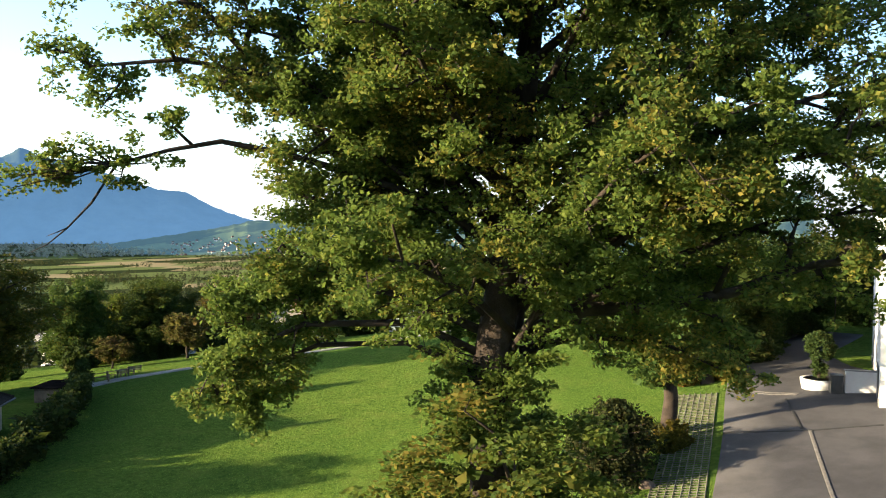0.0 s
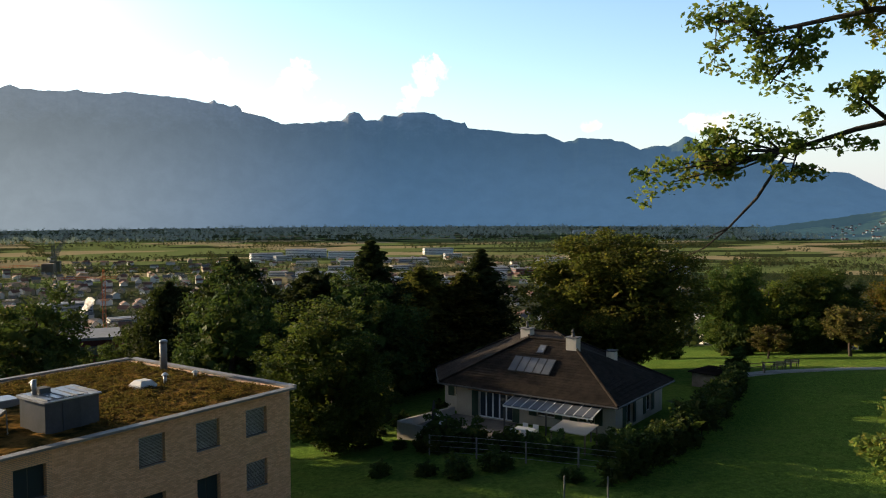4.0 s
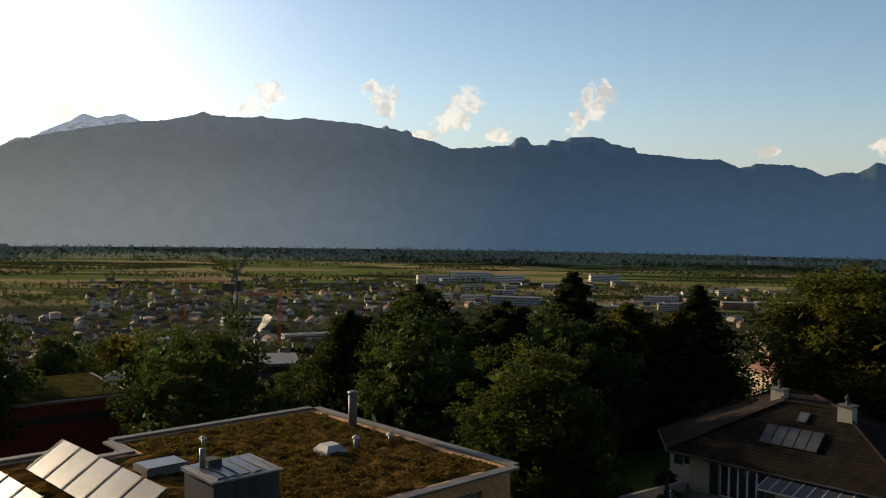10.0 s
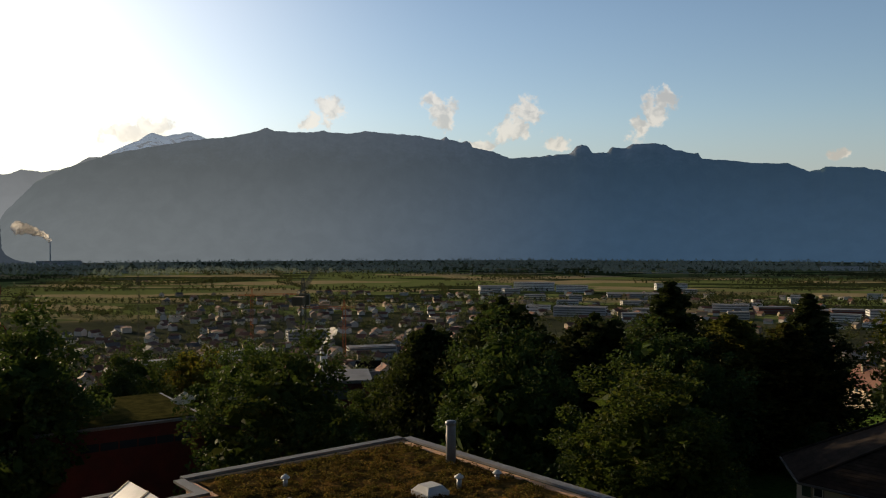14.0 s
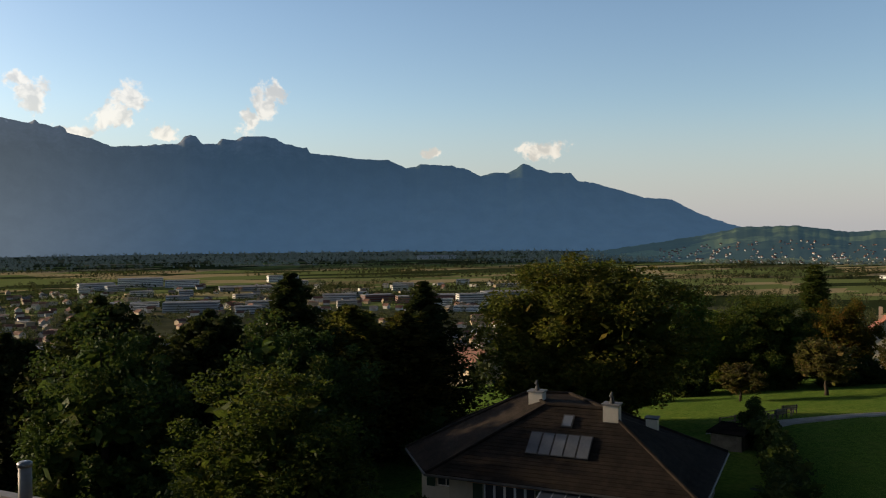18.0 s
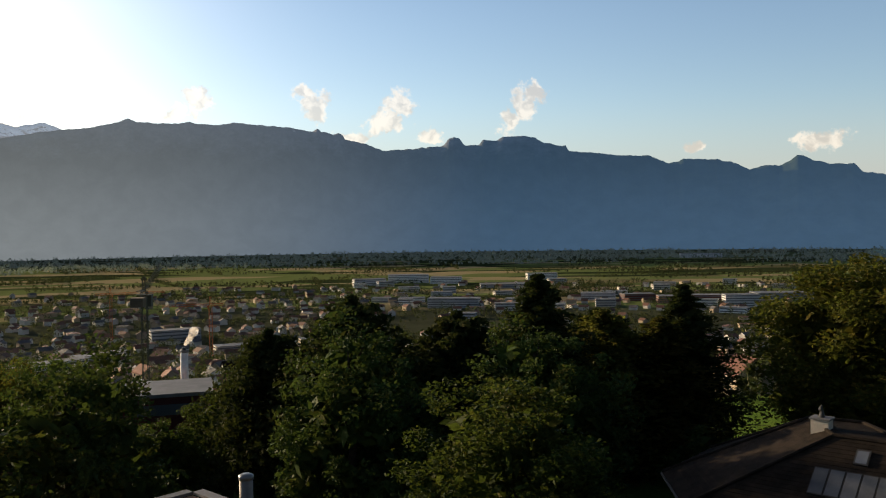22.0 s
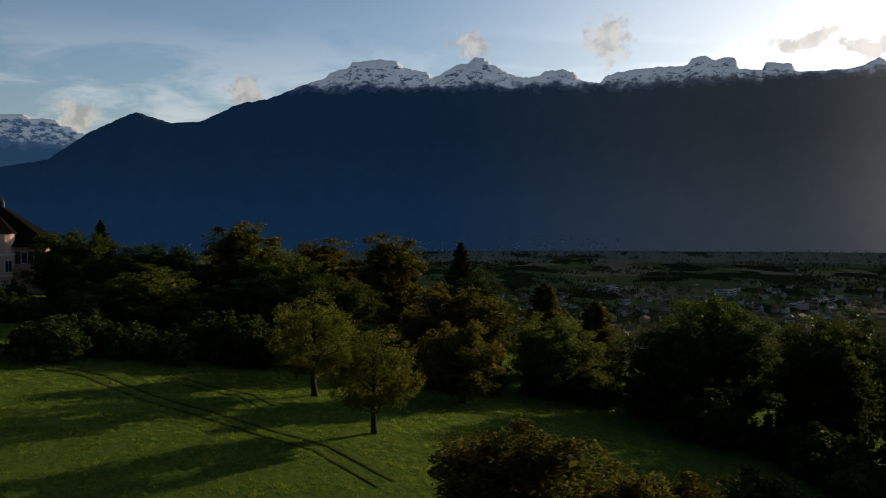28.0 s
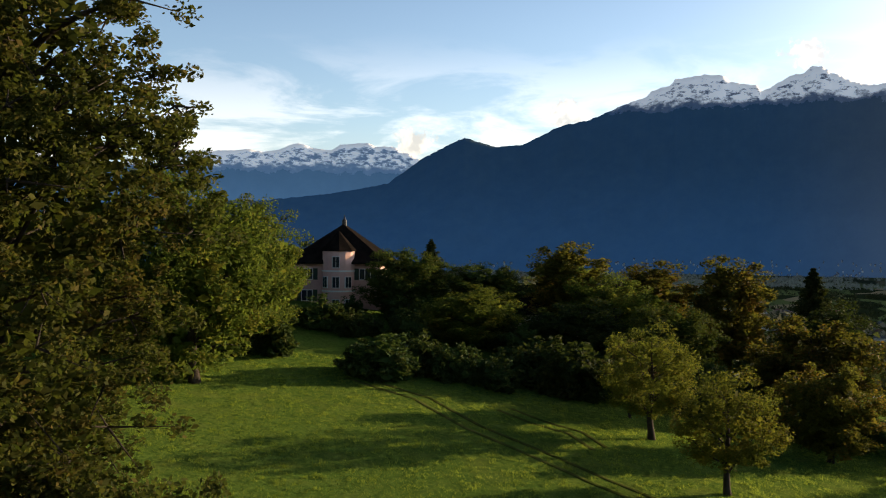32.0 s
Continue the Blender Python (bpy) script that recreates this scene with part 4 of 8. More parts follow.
for first, proto, x, y, top, radius in [
        # round the villa and the brick house
        (1, linden, 4.4, 56.0, 14.4, 6.6), (1, maple, 37, 83.7, 18.9, 11.6), (1, darktree, -20.7, 66.7, 15.5, 7.2), (1, fir, 9.6, 84.5, 17.4, 8.6), (0, pine, 16.5, 94, 13.6, 8.0), (0, pine, 3.5, 92, 13.8, 8.0), (1, pine, -5.5, 88, 15.6, 8.0),
        (1, larch, 15.6, 87.5, 14.2, 7.2), (0, pine, -13, 92, 12.5, 7.0), (0, fir, 23.2, 90, 16.0, 8.0), (0, larch, 20.5, 88, 13.4, 7.0), (0, darktree, 3, 96, 12.5, 6.5), (0, darktree, 0, 103, 11.0, 7.0),
        # beyond the lawn
        (0, linden, 65.6, 109, 13, 6.5), (0, linden, 75, 104, 12.4, 7.0), (0, linden, 81, 108, 12.2, 8.0), (1, goldtree, 97, 112, 10.3, 6.0), (0, lime, 90, 120, 8.5, 7), (1, birch, 115, 107, 12.4, 7.0),
        (0, birch, 124, 100, 11.5, 7.0), (1, poplar, 205, 232, 9.5, 5.0), (1, small, 61.5, 91.5, 5.6, 3.0), (0, small, 71.2, 88.8, 8.2, 4.0), (0, small, 81.8, 87.8, 8.0, 3.6), (0, small, 93.8, 85.6, 8.0, 3.2),
        # belt below the houses, towards the town
        (0, darktree, -42, 68, 17.2, 8.5), (0, linden, -31.5, 95, 10.8, 6.5), (0, darktree, -50, 80, 13.0, 7.5), (0, darktree, -57, 120, 7.5, 8.0), (0, linden, -20, 104, 6.0, 6.0), (0, goldtree, -46, 116, 7.0, 6.0),
        (0, poplar, -100.5, 139.0, 23.4, 4.9), (0, poplar, -103.8, 132, 22.2, 4.3), (0, darktree, -74, 58, 19.4, 8.6), (0, darktree, -70, 73, 16.5, 8.5), (0, darktree, -82, 98, 15.6, 10.0), (0, darktree, -60, 62, 13.5, 7.5),
        (0, darktree, -66, 90, 11.5, 8.0), (0, darktree, -88.6, 64.7, 19.3, 8.5), (0, linden, -101, 45, 14.5, 7.6), (0, larch, -114, 26, 14.5, 4.8), (0, larch, -110, 32, 12.5, 5.0), (0, goldtree, -104, 15, 15.3, 6.5),
        (0, darktree, -48, 100, 7.5, 7.0), (0, fir, -144, 14, 19.0, 6.0), (1, birch, -123.5, 5, 21.4, 6.0), (0, birch, -124, -16, 23.0, 6.5), (0, lime, -118, -8, 19.5, 8.0), (0, darktree, -127, 16, 16.0, 8.0),
        (0, linden, -114, -24, 20.0, 7.0), (0, birch, -131, -6, 20.5, 6.5), (0, darktree, -58, 140, 4.0, 9.0), (0, darktree, -108, 62, 12.5, 8.0), (0, darktree, -118, 45, 10.5, 8.0),
        # round the upper meadow
        (1, fruit, -77.7, 4.5, 16.3, 4.6), (0, fruit, -67.1, 11.3, 14.6, 3.9), (0, small, -84, 1.5, 14.0, 2.4), (1, lime, -64.5, -28.5, 29.2, 7.6), (0, lime, -60.0, -37.0, 28.5, 6.5), (0, lime, -77, -33, 27.2, 6.5), (0, lime, -87, -39, 24.6, 4.6), (0, goldtree, -84.5, 17, 13.2, 4.2), (0, goldtree, -98, -47, 21.0, 4.5),
        (0, darktree, -112, -68, 24.0, 8.0), (0, darktree, -135, -62, 23.0, 8.0), (0, fir, -152, -50, 23.0, 4.5), (0, linden, -107, -31, 21.8, 7.0), (0, lime, -100, -20, 17.6, 6.5), (0, darktree, -106, -9, 16.5, 6.5),
        (0, linden, -108, 1, 16.0, 6.5), (0, lime, -98, 27, 12.5, 6.0), (0, darktree, -95, 38, 12.5, 6.0), (0, linden, -92, 52, 13.0, 6.5), (0, goldtree, -49.3, 21.8, 11.6, 5.6), (0, goldtree, -47, 28, 10.0, 4.5),
        # behind the lawn and the drive
        (0, lime, 75, 116, 10, 8), (0, linden, 108, 94, 13, 9), (0, darktree, 95, 38, 20, 7), (0, darktree, 104, 24, 23, 9), (0, darktree, 100, 8, 24, 8), (0, darktree, 112, 50, 18, 8), (0, darktree, 110, 72, 14, 9),
        # the beeches at (8, 76) and (-5, 77) are added to shade the villa
        (0, darktree, -36, 108, 7.5, 6.0), (0, linden, -17, 112, 7.0, 5.5), (0, linden, -23, 96, 4.5, 4.5), (0, darktree, -40, 128, 5.5, 7.0), (0, linden, 70, 17, 21.5, 5.5), (0, darktree, 8, 76, 15.4, 6.6), (0, darktree, -5, 77, 16.0, 7.0), (0, linden, 78, 14, 18.5, 5.5), (0, linden, 88, 12, 20, 6)]:
    if proto is not birch or not first:
        grow(proto, x, y, top, radius, bool(first))
    else:
        grow(proto, x, y, top, radius, x < 0)

rng = np.random.default_rng(77)
# undergrowth: stretches between two spots, with a width and a number of bushes
for x0, y0, x1, y1, w, count, size in [
        (-30, 62, 8, 68, 5, 9, 0.9), (-25, 84, 30, 82, 6, 10, 1.1), (-70, 48, -45, 62, 7, 9, 1.1), (-105, -14, -96, 40, 6, 16, 1.05), (-68, -43, -77, -29, 2.5, 8, 0.75), (-78, -22, -84, -12, 2.5, 9, 0.85), (-84, -12, -93, 4, 3, 10, 0.95), (-93, 4, -93, 20, 3, 8, 0.95), (-90, -34, -96, -24, 3, 5, 0.8), (-104, -36, -100, -14, 4, 7, 0.9), (-96, -46, -72, -44, 3, 7, 0.9),
        (-95, 40, -72, 50, 6, 9, 1.1), (52, 105, 110, 96, 4, 10, 1.0), (90, 15, 106, 60, 5, 9, 1.0), (70, 12, 88, 14, 2, 5, 0.8), (-60, 36, -40, 54, 6, 8, 0.9), (6, 47, 20, 43, 2, 5, 0.34), (10, 60, 8, 68, 1.5, 4, 0.4)]:
    for i in range(count):
        k = (i + rng.uniform(0, 1)) / count
        x, y = x0 + (x1 - x0) * k + rng.normal() * w * 0.5, y0 + (y1 - y0) * k + rng.normal() * w * 0.5
        plant(bush, x, y, size * rng.uniform(0.7, 1.3), rng.uniform(0, 360), rng.uniform(0.9, 1.3))


def make_walnut():
    """The tall tree beside the upper meadow."""
    mat = foliage("hornbeam_leaves", (0.030, 0.039, 0.010), (0.085, 0.090, 0.020), (0.13, 0.085, 0.022), 0.36)
    rng = np.random.default_rng(52)
    x, y = -28.2, -4.6
    tree = thing("hornbeam_tree", "tall hornbeam with bronze-green leaves down to the grass", "tree", pose(x, y, z_at(x, y)))
    hubs = crown_points(rng, 200, 1.0, 26.5, 6.3, shape=0.55, core=0.35)
    s = Solid()
    limbs(rng, s, 25, 0.9, [hubs[i] for i in range(0, 200, 4)], 0.1)
    pts = np.repeat(hubs, 9, 0) + rng.normal(size=(1800, 3)) * [0.75, 0.75, 0.5]
    for i in range(0, 1800, 2):
        h, p = Vector(hubs[i // 9]), Vector(pts[i])
        s.tube([h, h.lerp(p, 0.6), p], [0.035, 0.02, 0.008], 4)
    part("trunk", s.mesh("trunk", BARK, True), tree)
    v, f = leaves(rng, pts, rng.uniform(0.28, 0.55, 1800), 150000, 0.085, 0.7)
    inner = hubs * [0.6, 0.6, 0.97]
    v2, f2 = leaves(rng, inner, np.full(200, 1.1), 15000, 0.2)
    part("crown", mesh_of("crown", np.r_[v, v2], np.r_[f, f2 + len(v)], mat), tree)

    low = broadleaf("hornbeam_bush", "bronze-green hornbeam bush under the tall tree", mat, 7.5, 3.8, -0.3, 170, 22000, 0.085, 0.2, 53, 0.45, "bush", tuft=(0.10, 0.18))
    plant_first(low, -26.8, 1.4, 1.25)
    plant(low, -28.4, 3.6, 1.3, 40, 0.7)
    plant(low, -25.4, 3.6, 1.25, 140, 0.6)


make_walnut()

# shrubs at the foot of the oak
shrub = broadleaf("shrub", "loose shrub at the foot of the oak", OAK_LEAF, 4.5, 2.4, -0.4, 110, 9000, 0.085, 0.2, 21, 0.45, "bush", tuft=(0.10, 0.2), inner_share=60)
plant_first(shrub, 19.0, -5.6, 0.9)
for x, y, size, wide in [(17.0, -3.6, 1.25, 0.8), (18.2, -1.0, 0.9, 0.9), (21.5, -3.2, 0.9, 0.8)]:
    ob = plant(shrub, x, y, size, x * 50, wide, label="loose shrub at the foot of the oak")
young = broadleaf("young_oak", "bushy young oak growing under the old one", OAK_LEAF, 9.6, 3.3, 0.2, 260, 42000, 0.075, 0.25, 22, 0.45, tuft=(0.09, 0.18), inner_share=60)
plant_first(young, 17.6, -1.9, 0.98, 0, 1.35)


# ---- brick apartment house ----
def wall_with_openings(name, mat, long, z0, z1, holes, thick=0.35):
    """A wall along x from 0 to long with its outer face at y = 0; holes are (x0, x1, z0, z1)."""
    xs = sorted({0.0, long, *[h[0] for h in holes], *[h[1] for h in holes]})
    zs = sorted({z0, z1, *[h[2] for h in holes], *[h[3] for h in holes]})
    s = Solid()

    def solid(i, k):
        if not (0 <= i < len(xs) - 1 and 0 <= k < len(zs) - 1):
            return False
        x, z = (xs[i] + xs[i + 1]) / 2, (zs[k] + zs[k + 1]) / 2
        return not any(h[0] < x < h[1] and h[2] < z < h[3] for h in holes)

    for i in range(len(xs) - 1):
        for k in range(len(zs) - 1):
            if not solid(i, k):
                continue
            a, b, c, d = xs[i], xs[i + 1], zs[k], zs[k + 1]
            s.poly([(a, 0, c), (b, 0, c), (b, 0, d), (a, 0, d)], [(0, 1, 2, 3)])
            s.poly([(a, thick, c), (b, thick, c), (b, thick, d), (a, thick, d)], [(3, 2, 1, 0)])
            for other, quad in (((i - 1, k), [(a, 0, c), (a, 0, d), (a, thick, d), (a, thick, c)]), ((i + 1, k), [(b, 0, c), (b, thick, c), (b, thick, d), (b, 0, d)]),
                                ((i, k - 1), [(a, 0, c), (a, thick, c), (b, thick, c), (b, 0, c)]), ((i, k + 1), [(a, 0, d), (b, 0, d), (b, thick, d), (a, thick, d)])):
                if not solid(*other):
                    s.poly(quad, [(0, 1, 2, 3)])
    return s.mesh(name, mat)


def make_flats():
    # local x runs along the facade to its far end, y into the house, z from the roof edge down
    turn = math.degrees(math.atan2(-0.704, -0.71))
    base = Matrix.Translation((1.25, 38.8, 0)) @ Matrix.Rotation(radians(turn), 4, "Z") @ Matrix.Diagonal((1, -1, 1, 1))
    house = thing("apartment_house", "flat-roofed pale brick apartment house with a planted roof", "building", Matrix.Translation((1.25, 38.8, 0)) @ Matrix.Rotation(radians(turn), 4, "Z"))
    low, top = 0.5, 11.35
    wins = []
    for z in (9.2, 6.3, 3.4):
        for x in (1.74, 4.99, 8.33, 14.35, 17.7, 21.0):
            wins.append((x, x + 1.47, z, z + 1.48))

    def flip(me):
        me.transform(Matrix.Diagonal((1, -1, 1, 1)))
        me.flip_normals()
        return me

    part("front_wall", flip(wall_with_openings("front_wall", BRICK, 26.0, low, top, wins)), house)
    outline = [(0.35, -0.355), (0.35, -14.9), (11.2, -14.9), (11.2, -12.3), (14.2, -12.3), (14.2, -14.4), (25.7, -14.4), (25.7, -0.355)]
    shell = [(0.0, -0.36), (0.0, -15.1), (11.4, -15.1), (11.4, -12.5), (14.0, -12.5), (14.0, -14.6), (26, -14.6), (26, -0.36)]
    for a, b, c, d in zip(shell, shell[1:], outline, outline[1:]):
        s = Solid().poly([(*a, low), (*b, low), (*d, low), (*c, low), (*a, top), (*b, top), (*d, top), (*c, top)],
               [(0, 1, 5, 4), (1, 2, 6, 5), (2, 3, 7, 6), (3, 0, 4, 7), (4, 5, 6, 7), (3, 2, 1, 0)])
        part("side_wall", s.mesh("side_wall", BRICK), house)
    deck = [(0.3, -0.3), (0.3, -14.8), (11.1, -14.8), (11.1, -12.2), (14.3, -12.2), (14.3, -14.3), (25.7, -14.3), (25.7, -0.3)]
    part("roof_deck", Solid().prism(deck[::-1], 10.9, 11.06).mesh("roof_deck", SOIL), house)
    # hummocks of stonecrop
    for x0, x1, y0, y1 in ((0.32, 11.08, -14.78, -0.32), (11.085, 14.28, -12.18, -0.32), (14.285, 25.68, -14.28, -0.32)):
        nx, ny = int((x1 - x0) / 0.17), int((y1 - y0) / 0.17)
        v = [(x0 + (x1 - x0) * i / nx, y0 + (y1 - y0) * j / ny) for i in range(nx + 1) for j in range(ny + 1)]
        v = [(x, y, 11.29 + 0.14 * max(0, noise.fractal(Vector((x * 0.9, y * 0.9, 5)), 0.7, 2.2, 4) + 0.25)) for x, y in v]
        f = [(i * (ny + 1) + j, (i + 1) * (ny + 1) + j, (i + 1) * (ny + 1) + j + 1, i * (ny + 1) + j + 1) for i in range(nx) for j in range(ny)]
        part("roof_planting", mesh_of("roof_planting", v, f, SEDUM, True), house, "brown and green stonecrop on the flat roof")
    # sheet metal on the parapet
    rim = [(-0.06, 0.06), (-0.06, -15.16), (11.46, -15.16), (11.46, -12.56), (13.94, -12.56), (13.94, -14.66), (26.06, -14.66), (26.06, 0.06)]
    for i, (a, b) in enumerate(zip(rim, rim[1:] + rim[:1])):
        d = (Vector(b) - Vector(a)).normalized()
        q = Vector((d.y, -d.x)) * 0.46
        c, e = Vector(a), Vector(b)
        part("parapet_coping", Solid().prism([tuple(c), tuple(c + q), tuple(e + q), tuple(e)], 11.352, 11.46 + 0.003 * (i % 2)).mesh("coping", COPING), house)
    slats = []
    for n, (x0, x1, z0, z1) in enumerate(wins):
        w = part("window", boxed("window_back", DARK_FRAME, x0 + 0.004, -0.32, z0 + 0.004, x1 - 0.004, -0.26, z1 - 0.004), house)
        open_ = (n % 6 == 3) or n in (7, 8)
        if open_:
            part("pane", boxed("pane", PANE, x0 + 0.06, -0.255, z0 + 0.06, (x0 + x1) / 2 - 0.03, -0.235, z1 - 0.06), w)
            part("pane", boxed("pane", PANE, (x0 + x1) / 2 + 0.03, -0.255, z0 + 0.06, x1 - 0.06, -0.235, z1 - 0.06), w)
        else:
            blind = part("blind", boxed("blind_rail", BLIND, x0 + 0.03, -0.2, z1 - 0.06, x1 - 0.03, -0.12, z1 - 0.006), w, "lowered grey slatted blind")
            slat = slats[0] if slats else None
            for k in range(19):
                z = z0 + 0.05 + k * (z1 - z0 - 0.1) / 19
                if slat is None:
                    slat = Solid().poly([(0, -0.2, 0), (1.41, -0.2, 0), (1.41, -0.14, 0.055), (0, -0.14, 0.055), (0, -0.2, 0.012), (1.41, -0.2, 0.012), (1.41, -0.14, 0.067), (0, -0.14, 0.067)],
                                        [(0, 1, 2, 3), (7, 6, 5, 4), (0, 4, 5, 1), (3, 2, 6, 7)]).mesh("slat", BLIND)
                    slats.append(slat)
                part("slat", slat, blind, m=Matrix.Translation((x0 + 0.03, 0, z)))
        part("window_sill", boxed("sill", COPING, x0, -0.14, z0 + 0.004, x1, 0.05, z0 + 0.04), w)
    # plant tufts
    rng = np.random.default_rng(3)
    c = np.c_[rng.uniform(0.5, 10.8, 900), -rng.uniform(0.5, 14.5, 900), np.full(900, 11.4)]
    v, f = leaves(rng, c, np.full(900, 0.3), 46000, 0.045, 0.4)
    part("stonecrop", mesh_of("stonecrop", v, f, foliage("stonecrop", (0.065, 0.052, 0.014), (0.28, 0.15, 0.04), (0.13, 0.12, 0.03), 0.3, 0.8)), house)
    return house


def brick_material():
    m = bpy.data.materials.new("pale_brick_courses")
    m.use_nodes = True
    n = Nodes(m.node_tree)
    place = n.add("ShaderNodeTexCoord").outputs["Object"]
    p = n.add("ShaderNodeSeparateXYZ", i0=place).outputs
    flat = n.add("ShaderNodeCombineXYZ", i0=n.math("ADD", p[0], p[1]), i1=p[2]).outputs[0]
    b = n.add("ShaderNodeTexBrick", i0=flat, Color1=(0.80, 0.47, 0.27, 1), Color2=(0.66, 0.37, 0.20, 1), Mortar=(0.30, 0.235, 0.16, 1), Scale=1.0, Mortar_Size=0.012, Brick_Width=0.25, Row_Height=0.078)
    color = n.mix(n.math("MULTIPLY", n.noise(place, 0.6, 6.0, 0.65), 0.4), b.outputs[0], (0.58, 0.34, 0.19))
    out = n.add("ShaderNodeBsdfPrincipled", Base_Color=color, Roughness=0.9)
    n.tree.links.new(n.add("ShaderNodeBump", Strength=0.6, Distance=0.02, Height=b.outputs[1]).outputs[0], out.inputs["Normal"])
    n.add("ShaderNodeOutputMaterial", i0=out.outputs[0])
    return m


BRICK = brick_material()
FLATS_HOUSE = make_flats()


# ---- villa ----
VILLA = Matrix.Translation((21.54, 57.52, 4.2)) @ Matrix.Rotation(math.atan2(0.692, -0.722), 4, "Z")


def make_villa():
    # local x runs along the ridge to the terrace end, y towards the brick house
    v = thing("villa", "cream villa with a broad dark hipped roof and green shutters", "house", VILLA)
    part("front_wall", wall_with_openings("front_wall", CREAM, 14.3, -1.2, 2.55, [(2.2, 5.4, -0.2, 2.0), (7.6, 9.2, 0.6, 1.9), (11.2, 12.6, 0.6, 1.9)]), v, m=Matrix.Translation((6.9, 2.5, 0)) @ Matrix.Rotation(math.pi, 4, "Z"))
    part("side_wall", wall_with_openings("side_wall", CREAM, 9.2, -1.2, 2.55, [(1.6, 3.0, 0.3, 2.0), (5.8, 7.0, 0.5, 2.0)]), v, m=Matrix.Translation((-7.4, 2.14, 0)) @ Matrix.Rotation(-math.pi / 2, 4, "Z"))
    part("back_wall", boxed("back_wall", CREAM, -7.4, -7.4, -1.2, 10.2, -7.06, 2.5), v)
    part("return_wall", boxed("return_wall", CREAM, 6.55, -0.6, -1.2, 6.9, 2.14, 2.5), v)
    part("wing_wall", wall_with_openings("wing_wall", CREAM, 3.29, -1.2, 2.5, [(1.0, 2.3, 0.4, 2.0)]), v, m=Matrix.Translation((10.2, -0.6, 0)) @ Matrix.Rotation(math.pi, 4, "Z"))
    part("end_wall", boxed("end_wall", CREAM, 9.85, -7.05, -1.2, 10.2, -0.96, 2.5), v)
    # hipped roof: a front ridge, a back ridge and a shallow slope over the terrace wing
    lo, hi = 2.5, 6.1
    eaves = [(-8.0, 3.5), (8.0, 3.5), (11.7, -1.4), (11.7, -8.4), (-8.1, -8.2)]
    tops = [(-1.8, -1.4), (2.0, -1.4), (4.3, -4.9), (1.6, -5.3)]
    top = [(x, y, lo) for x, y in eaves] + [(x, y, hi) for x, y in tops]
    sides = [(0, 5, 6, 1), (1, 6, 7, 2), (2, 7, 3), (3, 7, 8, 4), (4, 8, 5, 0), (5, 8, 7, 6)]
    k = len(top)
    low = [(x, y, z - 0.2) for x, y, z in top]
    s = Solid().poly(top + low, [f[::-1] for f in sides] + [tuple(i + k for i in f) for f in sides] + [(i, (i + 1) % 5, k + (i + 1) % 5, k + i) for i in range(5)])
    roof = part("roof", s.mesh("roof", VILLA_TILE), v, "dark brown tiled hipped roof")

    def courses(a, b, c, d, count):
        """Tile courses up a slope from the eave a-b to the top d-c."""
        a, b, c, d = Vector(a), Vector(b), Vector(c), Vector(d)
        up = (b - a).cross(d - a).normalized()
        if up.z < 0:
            up = -up
        for i in range(1, count):
            p, q = a.lerp(d, i / count), b.lerp(c, i / count)
            p2, q2 = a.lerp(d, (i + 0.9) / count), b.lerp(c, (i + 0.9) / count)
            part("tile_course", Solid().poly([p, q, q + up * 0.022, p + up * 0.022, q2 + up * 0.006, p2 + up * 0.006], [(0, 1, 2, 3), (3, 2, 4, 5), (0, 3, 5), (1, 4, 2)]).mesh("tile_course", VILLA_TILE), roof)

    courses(top[1], top[0], top[5], top[6], 22)
    courses(top[2], top[1], top[6], top[7], 20)
    courses(top[0], top[4], top[8], top[5], 20)
    for i, j in ((0, 5), (1, 6), (2, 7), (3, 7), (4, 8)):
        part("hip_cap", Solid().tube([Vector(top[i]) + Vector((0, 0, 0.02)), Vector(top[j]) + Vector((0, 0, 0.04))], [0.11, 0.11], 6).mesh("hip_cap", VILLA_TILE), roof)
    for i, j in ((5, 6), (6, 7), (7, 8), (8, 5)):
        part("ridge_cap", Solid().tube([Vector(top[i]) + Vector((0, 0, 0.04)), Vector(top[j]) + Vector((0, 0, 0.04))], [0.12, 0.12], 6).mesh("ridge_cap", VILLA_TILE), roof)
    for i in range(5):
        p, q = top[i], top[(i + 1) % 5]
        part("gutter", Solid().tube([(p[0] * 1.005, p[1] * 1.01, lo - 0.12), (q[0] * 1.005, q[1] * 1.01, lo - 0.12)], [0.08, 0.08], 6).mesh("gutter", DARK_FRAME), v)
    # chimneys
    for x, y, z0, z1 in ((3.0, -2.75, 5.4, 6.62), (-2.2, -1.0, 4.9, 6.52)):
        c = part("chimney", boxed("chimney", PALE_RENDER, x - 0.46, y - 0.4, z0, x + 0.46, y + 0.4, z1), v, "pale rendered chimney")
        part("chimney_cap", boxed("cap", COPING, x - 0.54, y - 0.48, z1 + 0.002, x + 0.54, y + 0.48, z1 + 0.09), c)
        part("chimney_pot", Solid().tube([(x, y, z1 + 0.08), (x, y, z1 + 0.4), (x + 0.06, y, z1 + 0.5), (x, y, z1 + 0.75)], [0.17, 0.1, 0.13, 0.04], 8).mesh("pot", DARK_FRAME), c)
        part("flashing", boxed("flashing", DARK_FRAME, x - 0.5, y - 0.44, z0 + 0.02, x + 0.5, y + 0.46, z0 + (0.2 if x > 0 else 0.55)), c)
    part("dormer", boxed("dormer", PALE_RENDER, -4.2, -5.4, 3.9, -3.5, -4.7, 5.0), v, "low pale chimney on the far slope")
    part("dormer_cap", boxed("dormer_cap", DARK_FRAME, -4.28, -5.48, 5.004, -3.42, -4.62, 5.09), v)

